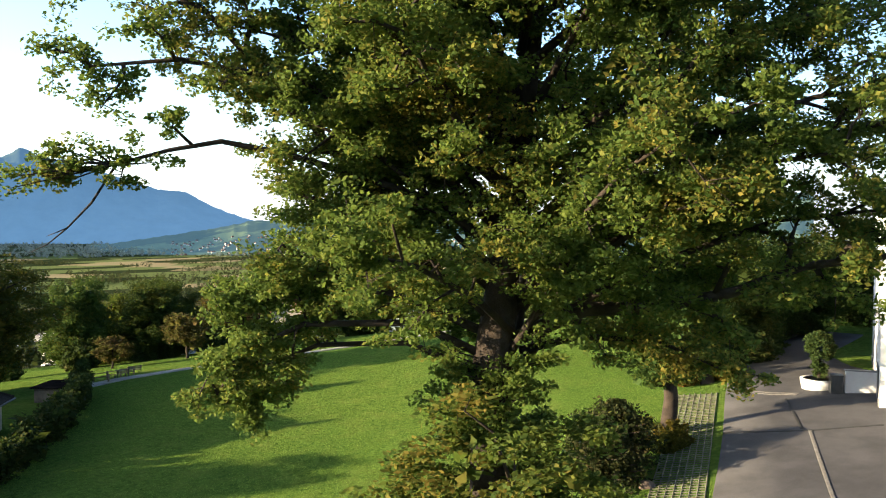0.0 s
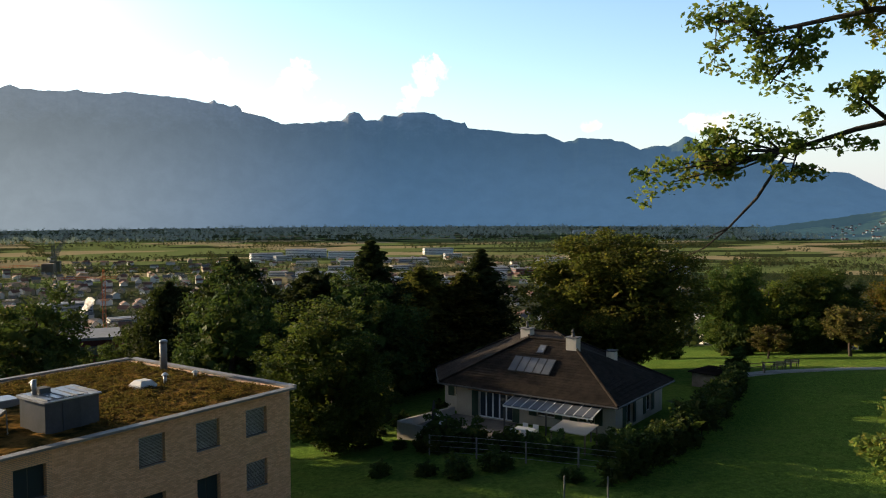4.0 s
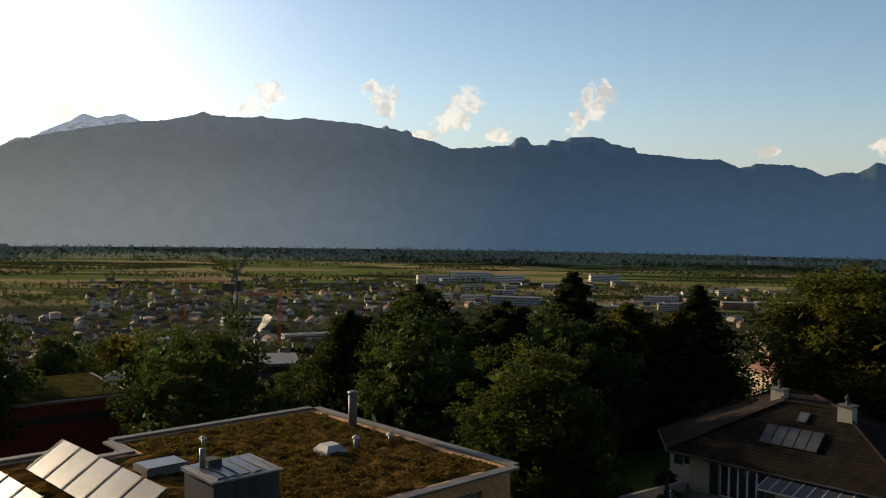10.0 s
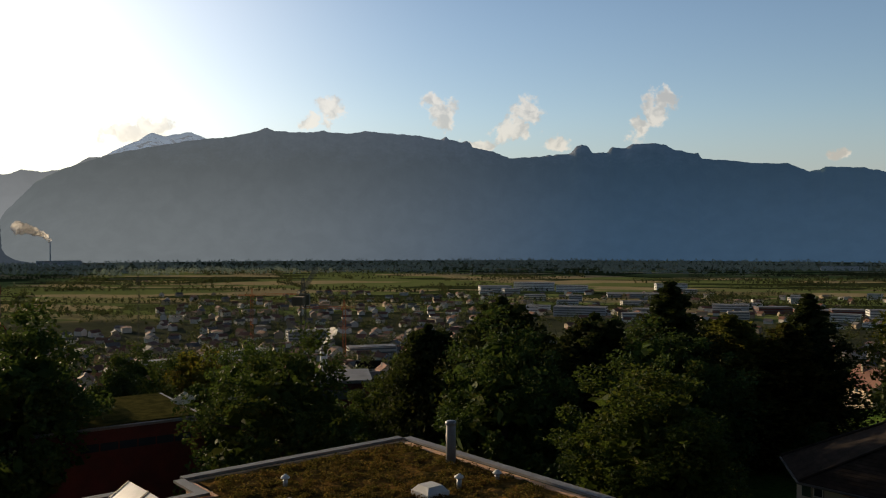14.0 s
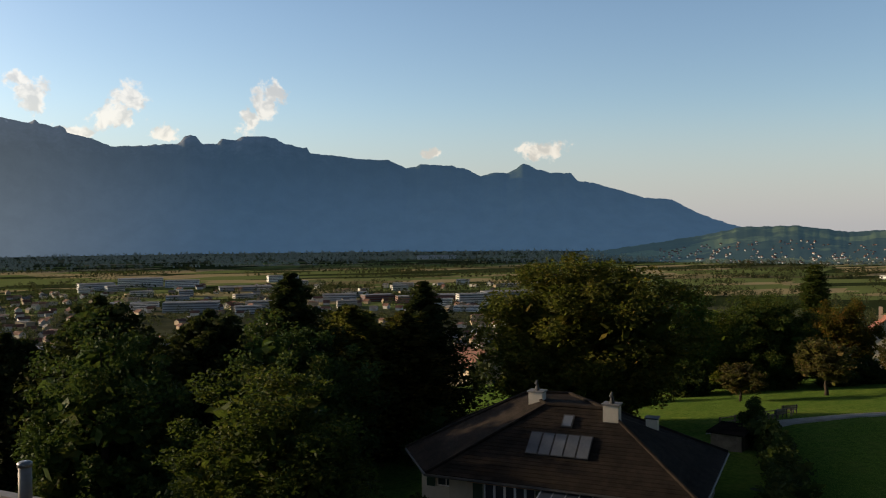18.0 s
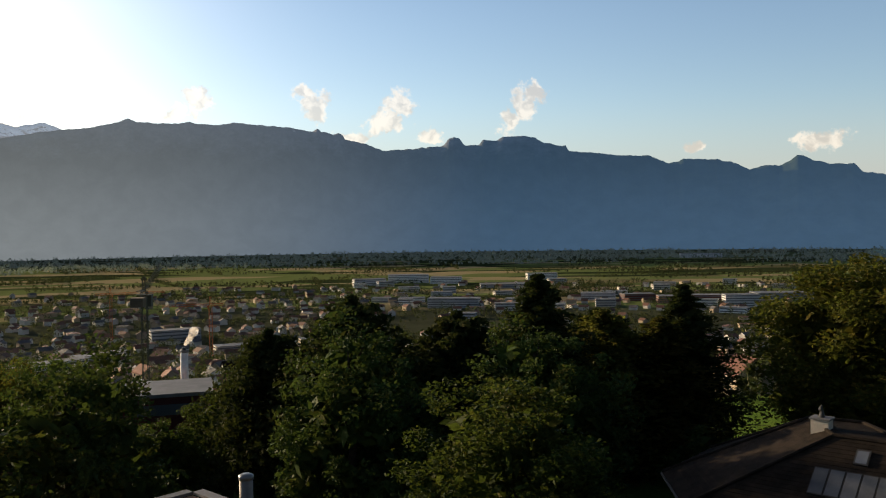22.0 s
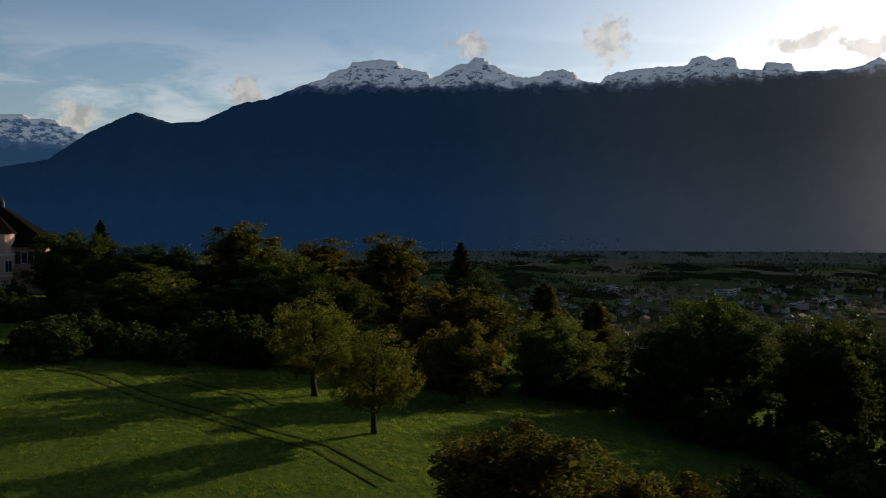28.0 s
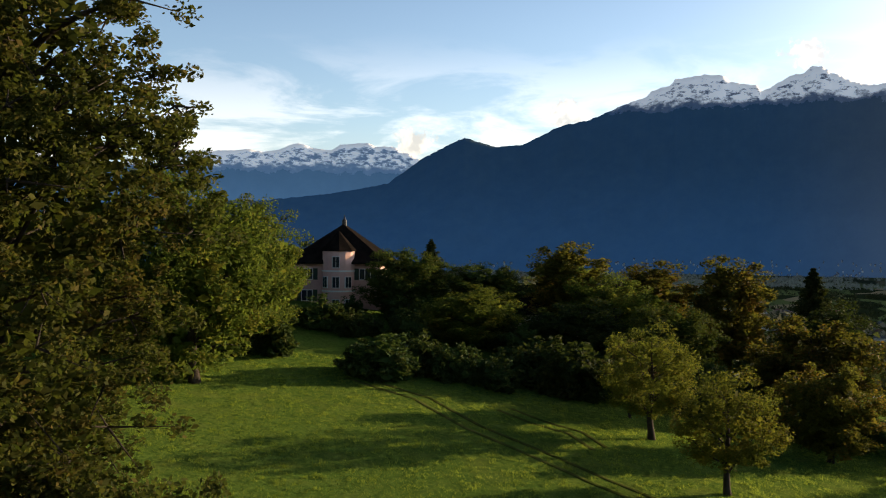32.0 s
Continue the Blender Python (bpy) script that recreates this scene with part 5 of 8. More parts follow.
    def on_slope(corners, x0, x1, q0, q1, mat, name, up, owner, label=""):
        """A flat box on the slope with corners a, b (eave) and c, d (top); x and q as fractions."""
        a, b, c, d = [Vector(p) for p in corners]
        n = (b - a).cross(d - a).normalized()
        if n.z < 0:
            n = -n
        pts = [a.lerp(d, q).lerp(b.lerp(c, q), x) for x, q in ((x0, q0), (x1, q0), (x1, q1), (x0, q1))]
        tip = [p + n * up for p in pts]
        return part(name, Solid().poly(pts + tip, [(3, 2, 1, 0), (4, 5, 6, 7), (0, 1, 5, 4), (1, 2, 6, 5), (2, 3, 7, 6), (3, 0, 4, 7)]).mesh(name, mat), owner, label)

    front = ((2.35, 3.5, lo), (-1.45, 3.5, lo), (-1.45, -1.4, hi), (2.35, -1.4, hi))
    for i in range(5):
        f = on_slope(front, i * 0.2 + 0.004, i * 0.2 + 0.196, 0.35, 0.63, DARK_FRAME, "solar_collector", 0.13, v, "glazed solar collector")
        on_slope(front, i * 0.2 + 0.014, i * 0.2 + 0.186, 0.36, 0.62, SOLAR, "collector_glass", 0.136, f)
    f = on_slope(front, 0.44, 0.62, 0.72, 0.88, DARK_FRAME, "roof_window", 0.12, v)
    on_slope(front, 0.46, 0.60, 0.735, 0.865, SKYLIGHT, "roof_window_glass", 0.126, f)
    right = (top[0], top[4], top[8], top[5])
    f = on_slope(right, 0.36, 0.40, 0.55, 0.78, WHITE, "roof_window", 0.1, v, "narrow white roof window")
    on_slope(right, 0.365, 0.395, 0.56, 0.77, SOLAR, "roof_window_glass", 0.106, f)
    # windows and shutters of the garden front
    for x0, x1, z0, z1, n in ((2.2, 5.4, -0.2, 2.0, 5), (7.6, 9.2, 0.6, 1.9, 2), (11.2, 12.6, 0.6, 1.9, 2)):
        a, b = 6.9 - x1, 6.9 - x0
        w = part("window", boxed("window", WHITE, a + 0.004, 2.28, z0 + 0.004, b - 0.004, 2.34, z1 - 0.004), v, "white-framed window")
        for i in range(n):
            s0 = a + (b - a) * i / n
            part("pane", boxed("pane", PANE, s0 + 0.08, 2.341, z0 + 0.1, s0 + (b - a) / n - 0.08, 2.36, z1 - 0.1), w)
        for q in (a - 0.66, b + 0.04):
            part("shutter", boxed("shutter", GREEN_PAINT, q, 2.503, z0, q + 0.62, 2.55, z1), v, "dark green wooden shutter")
    w = part("window", boxed("window", WHITE, 7.904, -0.85, 0.404, 9.196, -0.79, 1.996), v, "white-framed window")
    for i in range(2):
        part("pane", boxed("pane", PANE, 7.98 + 0.6 * i, -0.789, 0.5, 8.5 + 0.6 * i, -0.77, 1.9), w)
    for q in (7.26, 9.24):
        part("shutter", boxed("shutter", GREEN_PAINT, q, -0.597, 0.4, q + 0.58, -0.55, 2.0), v, "dark green wooden shutter")
    for y0, y1, z0 in ((-0.86, 0.54, 0.3), (-4.86, -3.66, 0.5)):
        w = part("window", boxed("window", WHITE, -7.22, y0 + 0.004, z0 + 0.004, -7.16, y1 - 0.004, 1.996), v, "white-framed window")
        for i in range(2):
            d = (y1 - y0) / 2
            part("pane", boxed("pane", PANE, -7.24, y0 + 0.08 + d * i, z0 + 0.1, -7.221, y0 + d - 0.06 + d * i, 1.9), w)
        for q in (y0 - 0.6, y1 + 0.04):
            part("shutter", boxed("shutter", GREEN_PAINT, -7.45, q, z0, -7.403, q + 0.56, 2.0), v, "dark green wooden shutter")
    # rolled sun blind under the eave
    part("sun_blind", Solid().tube([(0.6, 2.75, 2.2), (5.6, 2.75, 2.2)], [0.11, 0.11], 8).box(0.6, 2.62, 2.02, 5.6, 2.8, 2.06).mesh("sun_blind", material("blind_cloth", (0.34, 0.16, 0.08), (0.5, 0.3, 0.17), 2.0, 0.9)), v, "rolled-up rust-coloured sun blind")
    # glass canopy on posts over the seat
    c = part("canopy", boxed("canopy_beam", WHITE, -6.65, 4.85, 1.62, 0.95, 4.95, 1.72), v, "white lean-to canopy with glass panes")
    for i in range(11):
        x = -6.6 + i * 0.75
        part("rafter", Solid().poly([(x - 0.035, 3.2, 2.14), (x + 0.035, 3.2, 2.14), (x + 0.035, 5.0, 1.72), (x - 0.035, 5.0, 1.72), (x - 0.035, 3.2, 2.22), (x + 0.035, 3.2, 2.22), (x + 0.035, 5.0, 1.8), (x - 0.035, 5.0, 1.8)],
                                    [(3, 2, 1, 0), (4, 5, 6, 7), (0, 1, 5, 4), (1, 2, 6, 5), (2, 3, 7, 6), (3, 0, 4, 7)]).mesh("rafter", WHITE), c)
        if i < 10:
            part("canopy_pane", Solid().poly([(x + 0.05, 3.2, 2.2), (x + 0.7, 3.2, 2.2), (x + 0.7, 5.0, 1.78), (x + 0.05, 5.0, 1.78), (x + 0.05, 3.2, 2.215), (x + 0.7, 3.2, 2.215), (x + 0.7, 5.0, 1.795), (x + 0.05, 5.0, 1.795)],
                                             [(3, 2, 1, 0), (4, 5, 6, 7), (0, 1, 5, 4), (1, 2, 6, 5), (2, 3, 7, 6), (3, 0, 4, 7)]).mesh("canopy_pane", SOLAR), c)
    for x in (-6.5, -2.8, 0.85):
        part("post", boxed("post", DARK_FRAME, x - 0.05, 4.86, -0.25, x + 0.05, 4.94, 1.618), c)
    # terrace with its pale parapet
    part("terrace", Solid().prism([(6.9, 2.504), (7.9, 9.0), (1.8, 9.2), (-7.6, 6.4), (-7.6, 2.504)], -1.6, -0.25).mesh("terrace", PAVING), v, "pale paved terrace")
    for a, b in (((6.95, 2.7), (8.0, 9.1)), ((8.0, 9.1), (1.8, 9.3))):
        a, b = Vector((*a, 0)), Vector((*b, 0))
        q = Vector((b.y - a.y, a.x - b.x, 0)).normalized() * 0.24
        part("terrace_wall", Solid().prism([(p.x, p.y) for p in (a, a + q, b + q, b)][::-1], -1.6, 0.36).mesh("terrace_wall", PARAPET), v, "pale rendered terrace parapet")
    return v


make_villa()


# ---- red school building, white hall, pink house ----
def window_row(parent, x0, x1, y, z0, z1, count, mat=PANE):
    for i in range(count):
        a = x0 + (x1 - x0) * i / count
        part("window", boxed("window", mat, a + 0.06, y - 0.03, z0, a + (x1 - x0) / count - 0.06, y + 0.02, z1), parent)


def make_red_house():
    h = thing("red_building", "dark red clad flat-roofed building with a strip of windows", "building", pose(-29.3, 74.0, 0, 0, 0, 180 + 40))
    part("wall", boxed("wall", RED_CLAD, 0, -12, -8, 12.5, 0, 6.9), h)
    part("roof_edge", boxed("roof_edge", COPING, -0.1, -12.1, 6.904, 12.6, 0.1, 7.1), h)
    part("roof_planting", boxed("roof_planting", GREEN_ROOF, 0.3, -11.7, 7.104, 12.2, -0.3, 7.2), h)
    window_row(h, 1.0, 9.5, 0.0, 5.3, 5.9, 6)
    for x, y in ((1.2, -1.5),):
        part("roof_panel", Solid().poly([(x, y, 7.6), (x + 1.1, y + 0.2, 8.3), (x, y + 0.4, 9.0), (x - 1.1, y + 0.2, 8.3), (x, y - 0.06, 7.6), (x + 1.1, y + 0.14, 8.3), (x, y + 0.34, 9.0), (x - 1.1, y + 0.14, 8.3)],
                                        [(3, 2, 1, 0), (4, 5, 6, 7), (0, 1, 5, 4), (1, 2, 6, 5), (2, 3, 7, 6), (3, 0, 4, 7)]).mesh("roof_panel", WHITE), h, "bright tilted roof panel")
    return h


make_red_house()


def gabled(name, label, x, y, z, turn, w, d, h, rise, wall, roof, rows=2, cols=3, group=""):
    """A house with a gabled roof, window rows and a chimney; x runs along the ridge."""
    b = thing(name, label, "house", pose(x, y, z, 0, 0, turn), group)
    part("wall", Solid().poly([(-w / 2, -d / 2, -4), (w / 2, -d / 2, -4), (w / 2, d / 2, -4), (-w / 2, d / 2, -4), (-w / 2, -d / 2, h), (w / 2, -d / 2, h), (w / 2, d / 2, h), (-w / 2, d / 2, h), (-w / 2, 0, h + rise), (w / 2, 0, h + rise)],
                              [(0, 3, 2, 1), (0, 1, 5, 4), (2, 3, 7, 6), (1, 2, 6, 9, 5), (3, 0, 4, 8, 7), (4, 5, 9, 8), (7, 8, 9, 6)]).mesh("wall", wall), b)
    o, k = 0.6, rise / (d / 2)
    e = d / 2 + o
    s = Solid()
    for sy in (1, -1):
        s.poly([(-w / 2 - o, 0, h + rise + 0.03), (w / 2 + o, 0, h + rise + 0.03), (w / 2 + o, sy * e, h - k * o + 0.03), (-w / 2 - o, sy * e, h - k * o + 0.03),
                (-w / 2 - o, 0, h + rise + 0.25), (w / 2 + o, 0, h + rise + 0.25), (w / 2 + o, sy * e, h - k * o + 0.25), (-w / 2 - o, sy * e, h - k * o + 0.25)],
               [(0, 1, 2, 3), (7, 6, 5, 4), (0, 4, 5, 1), (1, 5, 6, 2), (2, 6, 7, 3), (3, 7, 4, 0)])
    part("roof", s.mesh("roof", roof), b)
    part("chimney", boxed("chimney", wall, w * 0.2, d * 0.12, h + rise * 0.4, w * 0.2 + 0.7, d * 0.12 + 0.7, h + rise + 0.9), b)
    for r in range(rows):
        for c in range(cols):
            cx = -w / 2 + w * (c + 0.5) / cols
            for sy in (1, -1):
                part("window", boxed("window", PANE, cx - 0.5, sy * d / 2 - 0.04, 0.9 + 2.8 * r, cx + 0.5, sy * d / 2 + 0.04, 2.2 + 2.8 * r), b)
        for sx in (1, -1):
            for cy in ((-d / 4, d / 4) if r == 0 else (0,)):
                part("window", boxed("window", PANE, sx * w / 2 - 0.04, cy - 0.5, 0.9 + 2.8 * r, sx * w / 2 + 0.04, cy + 0.5, 2.2 + 2.8 * r), b)
    return b


def block(name, label, x, y, z, turn, w, d, storeys, wall, group="", bands=True):
    """A flat-roofed block with a ribbon of windows on each storey."""
    b = thing(name, label, "building", pose(x, y, z, 0, 0, turn), group)
    h = 3.2 * storeys
    part("wall", boxed("wall", wall, -w / 2, -d / 2, -4, w / 2, d / 2, h), b)
    part("roof", boxed("roof", COPING, -w / 2 - 0.2, -d / 2 - 0.2, h + 0.004, w / 2 + 0.2, d / 2 + 0.2, h + 0.4), b)
    for s in range(storeys):
        for sy in (-1, 1):
            part("window_band", boxed("window_band", BAND, -w / 2 + 0.8, sy * d / 2 - 0.05, 3.2 * s + 1.2, w / 2 - 0.8, sy * d / 2 + 0.05, 3.2 * s + 2.4), b)
        for sx in (-1, 1):
            part("window_band", boxed("window_band", BAND, sx * w / 2 - 0.05, -d / 2 + 0.8, 3.2 * s + 1.1, sx * w / 2 + 0.05, d / 2 - 0.8, 3.2 * s + 2.5), b)
    return b


def make_pink_house():
    h = thing("pink_house", "pink rendered house with a round stair turret and dark hipped roof", "house", pose(-113.0, -44.5, z_at(-113, -44), 0, 0, 22))
    part("wall", boxed("wall", PINK, -6, -5.8, -2, 6, 5.8, 5.6), h)
    top = [(-7, -6.8, 5.5), (7, -6.8, 5.5), (7, 6.8, 5.5), (-7, 6.8, 5.5), (-1, 0, 10.6), (1, 0, 10.6)]
    low = [(x, y, z - 0.2) for x, y, z in top]
    part("roof", Solid().poly(top + low, [(0, 1, 5, 4), (1, 2, 5), (2, 3, 4, 5), (3, 0, 4), (10, 11, 7, 6), (11, 8, 7), (11, 10, 9, 8), (10, 6, 9), (0, 6, 7, 1), (1, 7, 8, 2), (2, 8, 9, 3), (3, 9, 6, 0)]).mesh("roof", DARK_TILE), h)
    for y0, z0 in ((-4.6, 3.2), (-4.6, 0.4), (3.0, 3.2)):
        w = part("window", boxed("window", WHITE, 6.004, y0, z0, 6.05, y0 + 1.5, z0 + 1.5), h, "white-framed window with dark shutters")
        for k in range(2):
            part("pane", boxed("pane", PANE, 6.052, y0 + 0.08 + 0.72 * k, z0 + 0.08, 6.07, y0 + 0.7 + 0.72 * k, z0 + 1.42), w)
        for k in (-0.62, 1.54):
            part("shutter", boxed("shutter", GREEN_PAINT, 6.004, y0 + k, z0, 6.06, y0 + k + 0.58, z0 + 1.5), h)
    for x0 in (-3.5, 0.5, 3.0):
        w = part("window", boxed("window", WHITE, x0, 5.804, 3.0, x0 + 1.1, 5.85, 4.5), h)
        part("pane", boxed("pane", PANE, x0 + 0.08, 5.852, 3.08, x0 + 1.02, 5.87, 4.42), w)
    porch = part("porch", boxed("porch", RED_TILE, 2.5, 5.804, -1.5, 5.8, 7.4, 2.6), h, "red brick porch on the garden side")
    part("porch_roof", boxed("porch_roof", DARK_TILE, 2.3, 5.804, 2.604, 6.0, 7.6, 2.8), porch)
    part("finial", Solid().tube([(0, 0, 10.3), (0, 0, 11.2), (0, 0, 11.4), (0, 0, 11.9)], [0.35, 0.3, 0.12, 0.03], 8).mesh("finial", DARK_FRAME), h)
    t = part("turret", Solid().tube([(6.0, 0.3, -2), (6.0, 0.3, 7.0)], [2.1, 2.1], 16).mesh("turret", PINK), h, "pink eight-sided turret")
    for a, z0, k in ((0, 4.8, 1.5), (0, 2.2, 1.5), (-45, 2.2, 1.5), (45, 2.2, 1.5), (0, -0.4, 1.2), (45, -0.4, 1.2)):
        m = Matrix.Translation((6.0, 0.3, 0)) @ Matrix.Rotation(radians(a + 0), 4, "Z")
        w = part("window", boxed("window", WHITE, 1.9, -0.5, z0, 2.16, 0.5, z0 + k), t, m=m)
        for q in (-0.42, 0.03):
            part("pane", boxed("pane", PANE, 2.162, q, z0 + 0.08, 2.18, q + 0.39, z0 + k - 0.08), w)
    for z0 in (1.7, 4.3):
        part("string_course", Solid().tube([(6.0, 0.3, z0), (6.0, 0.3, z0 + 0.2)], [2.2, 2.2], 16).mesh("string_course", WHITE), t)
    part("turret_roof", Solid().tube([(6.0, 0.3, 6.95), (6.0, 0.3, 7.1), (6, 0.3, 9.6)], [2.35, 2.3, 0.05], 8).mesh("turret_roof", DARK_TILE), t)
    return h


make_pink_house()


# ---- drive, path, hedge, meadow edges ----
def ribbon(name, label, category, mat, spine, widths, lift=0.05, kind="structure", step=2.0):
    """A strip laid on the land along a line of spots, with a real edge."""
    pts = []
    for (x0, y0), (x1, y1), w0, w1 in zip(spine, spine[1:], widths, widths[1:]):
        k = max(1, int(math.hypot(x1 - x0, y1 - y0) / step))
        pts += [(x0 + (x1 - x0) * i / k, y0 + (y1 - y0) * i / k, w0 + (w1 - w0) * i / k) for i in range(k)]
    pts.append((*spine[-1], widths[-1]))
    v, f = [], []
    cols = 7
    across = (-0.5, -0.487, -0.25, 0.0, 0.25, 0.487, 0.5)
    for i, (x, y, w) in enumerate(pts):
        a, b = pts[max(i - 1, 0)], pts[min(i + 1, len(pts) - 1)]
        d = Vector((b[0] - a[0], b[1] - a[1], 0)).normalized()
        for j in range(cols):
            q = across[j] * w
            px, py = x - d.y * q, y + d.x * q
            v.append((px, py, z_at(px, py) + (lift if 0 < j < cols - 1 else -0.15)))
    for i in range(len(pts) - 1):
        for j in range(cols - 1):
            p = i * cols + j
            f.append((p, p + cols, p + cols + 1, p + 1))
    me = mesh_of(name, v, f, mat, True)
    me.flip_normals()
    return tagged(new(name, me), label, category, kind=kind)


ribbon("road", "grey asphalt drive with joints and long tree shadows across", "road", ASPHALT, [(24, -11), (36, -6.8), (41.4, -4.6), (46.7, -2.9), (52.7, -0.9), (63.3, 2.9), (71.5, 7.6), (79, 9.8), (92, 9)], [13, 13, 13, 13, 13, 13, 9.5, 6, 5], 0.10)
ribbon("path", "narrow gravel path along the meadow", "path", GRAVEL, [(44, 73), (53, 75), (60, 74), (68, 70.5), (80, 64), (98, 55), (120, 46)], [2.6, 2.4, 1.9, 1.8, 1.8, 1.8, 1.8], 0.09)
TAR = material("tar_seam", (0.022, 0.021, 0.02), (0.04, 0.038, 0.036), 2.0, 0.8)
SETT = material("setts", (0.13, 0.12, 0.105), (0.24, 0.22, 0.19), 4.0, 0.9)
ribbon("drive_joint", "pale drain line along the asphalt drive", "road", SETT, [(36.0, -5.4), (40.7, -3.5), (51.4, 0.4)], [0.2, 0.2, 0.2], 0.125)
ribbon("drive_seam", "dark tar seam across the asphalt drive", "road", TAR, [(50.2, 5.0), (51.4, 0.4), (53.4, -3.0)], [0.3, 0.25, 0.25], 0.122)
ribbon("drive_seam", "dark tar seam along the asphalt drive", "road", TAR, [(51.6, 0.9), (58.9, 4.0)], [0.18, 0.15], 0.121)
ribbon("drive_gutter", "double row of setts across the drive", "road", SETT, [(60.8, 8.6), (60.0, 5.4), (60.2, 3.7)], [0.22, 0.22, 0.22], 0.123)
ribbon("drive_gutter", "double row of setts across the drive", "road", SETT, [(61.3, 8.6), (60.5, 5.5), (60.7, 3.7)], [0.22, 0.22, 0.22], 0.123)


def make_grass_paving():
    """Concrete lattice with grass in its gaps, beside the drive."""
    d, q = Vector((0.943, 0.333, 0)), Vector((-0.333, 0.943, 0))
    a = Vector((39.2, 1.65, 0))
    verge = thing("grass_paving", "concrete grass pavers beside the asphalt drive", "paving", kind="structure")
    bar = material("paver_concrete", (0.09, 0.095, 0.06), (0.20, 0.19, 0.13), 1.2, 0.95)
    s = Solid()
    for i in range(8):
        pts = [a + d * k * 1.5 + q * (0.1 + 0.38 * i) for k in range(16)]
        s.tube([(p.x, p.y, z_at(p.x, p.y) + 0.03) for p in pts], [0.035] * 16, 4)
    part("long_rib", s.mesh("long_rib", bar), verge)
    s = Solid()
    for k in range(56):
        pts = [a + d * k * 0.4 + q * (0.1 + 0.665 * i) for i in range(5)]
        s.tube([(p.x, p.y, z_at(p.x, p.y) + 0.03) for p in pts], [0.03] * 5, 4)
    part("cross_rib", s.mesh("cross_rib", bar), verge)


make_grass_paving()
RUT = material("trodden_grass", (0.045, 0.065, 0.012), (0.10, 0.11, 0.03), 0.9, 1.0, 0.5, shine=0.0)
RUT_LONG = [(-76.7, -20.4), (-75.1, -13.0), (-70.3, -6.5), (-67.3, -0.7), (-64.2, 4.7), (-62.3, 8.8), (-57, 14)]
RUT_TURN = [(-77.6, -6.8), (-75.8, -3.5), (-75.0, -0.1), (-71.8, 2.6)]
RUTS = [[(x + dx, y + dy) for x, y in line] for line, dx, dy in ((RUT_LONG, 0, 0), (RUT_LONG, 1.35, -0.7), (RUT_TURN, 0, 0), (RUT_TURN, 1.4, -0.6))]
for line in RUTS:
    ribbon("wheel_track", "rut pressed into the meadow grass", "track", RUT, line, [0.38] * len(line), 0.03, step=1.2)


def make_hedge():
    rng = np.random.default_rng(8)
    spine = [(21.5, 41), (27, 45.5), (34, 53.5), (40, 61), (44.5, 68.5)]
    hedge = thing("hedge", "clipped dark green hedge between villa garden and lawn", "hedge")
    c, s = [], []
    for (x0, y0), (x1, y1) in zip(spine, spine[1:]):
        for i in range(26):
            k = i / 26
            x, y = x0 + (x1 - x0) * k + rng.normal() * 0.5, y0 + (y1 - y0) * k + rng.normal() * 0.5
            for z in (0.4, 1.1, 1.8):
                c.append((x, y, z_at(x, y) + z + rng.normal() * 0.2))
                s.append(0.75)
    v, f = leaves(rng, np.array(c), s, 15000, 0.14, 0.9)
    v2, f2 = leaves(rng, np.array(c), np.array(s) * 0.6, 1500, 0.5, 0.9)
    part("foliage", mesh_of("foliage", np.r_[v, v2], np.r_[f, f2 + len(v)], DARK_LEAF), hedge)
    st = Solid()
    for i in range(0, len(c), 15):
        st.tube([(c[i][0], c[i][1], z_at(c[i][0], c[i][1]) - 0.2), c[i]], [0.05, 0.03], 5)
    part("stems", st.mesh("stems", BARK), hedge)
    x, y = 46.0, 71.0
    cone = thing("clipped_yew", "dark clipped yew at the end of the hedge", "bush", pose(x, y, z_at(x, y)))
    pts = crown_points(rng, 60, -0.2, 3.4, 1.2, shape=0.45)
    v, f = leaves(rng, pts, np.full(60, 0.4), 5000, 0.1)
    part("crown", mesh_of("crown", v, f, DARK_LEAF), cone)
    part("trunk", Solid().tube([(0, 0, -0.2), (0, 0, 2.4)], [0.1, 0.04], 6).mesh("trunk", BARK), cone)


make_hedge()


def make_rail(x0, y0, x1, y1, posts):
    rail = thing("wooden_fence", "low weathered wooden rail beside the path", "fence")
    z0, z1 = z_at(x0, y0), z_at(x1, y1)
    for i in range(posts):
        k = i / (posts - 1)
        x, y, z = x0 + (x1 - x0) * k, y0 + (y1 - y0) * k, z0 + (z1 - z0) * k
        part("post", boxed("post", WOOD, x - 0.07, y - 0.07, z - 0.4, x + 0.07, y + 0.07, z + 0.95), rail)
    for h in (0.45, 0.85):
        part("rail", Solid().tube([(x0, y0 - 0.09, z0 + h), (x1, y1 - 0.09, z1 + h)], [0.05, 0.05], 6).mesh("rail", WOOD), rail)


make_rail(47.0, 76.5, 56.0, 77.5, 6)
make_rail(50.9, 74.2, 52.4, 77.0, 3)


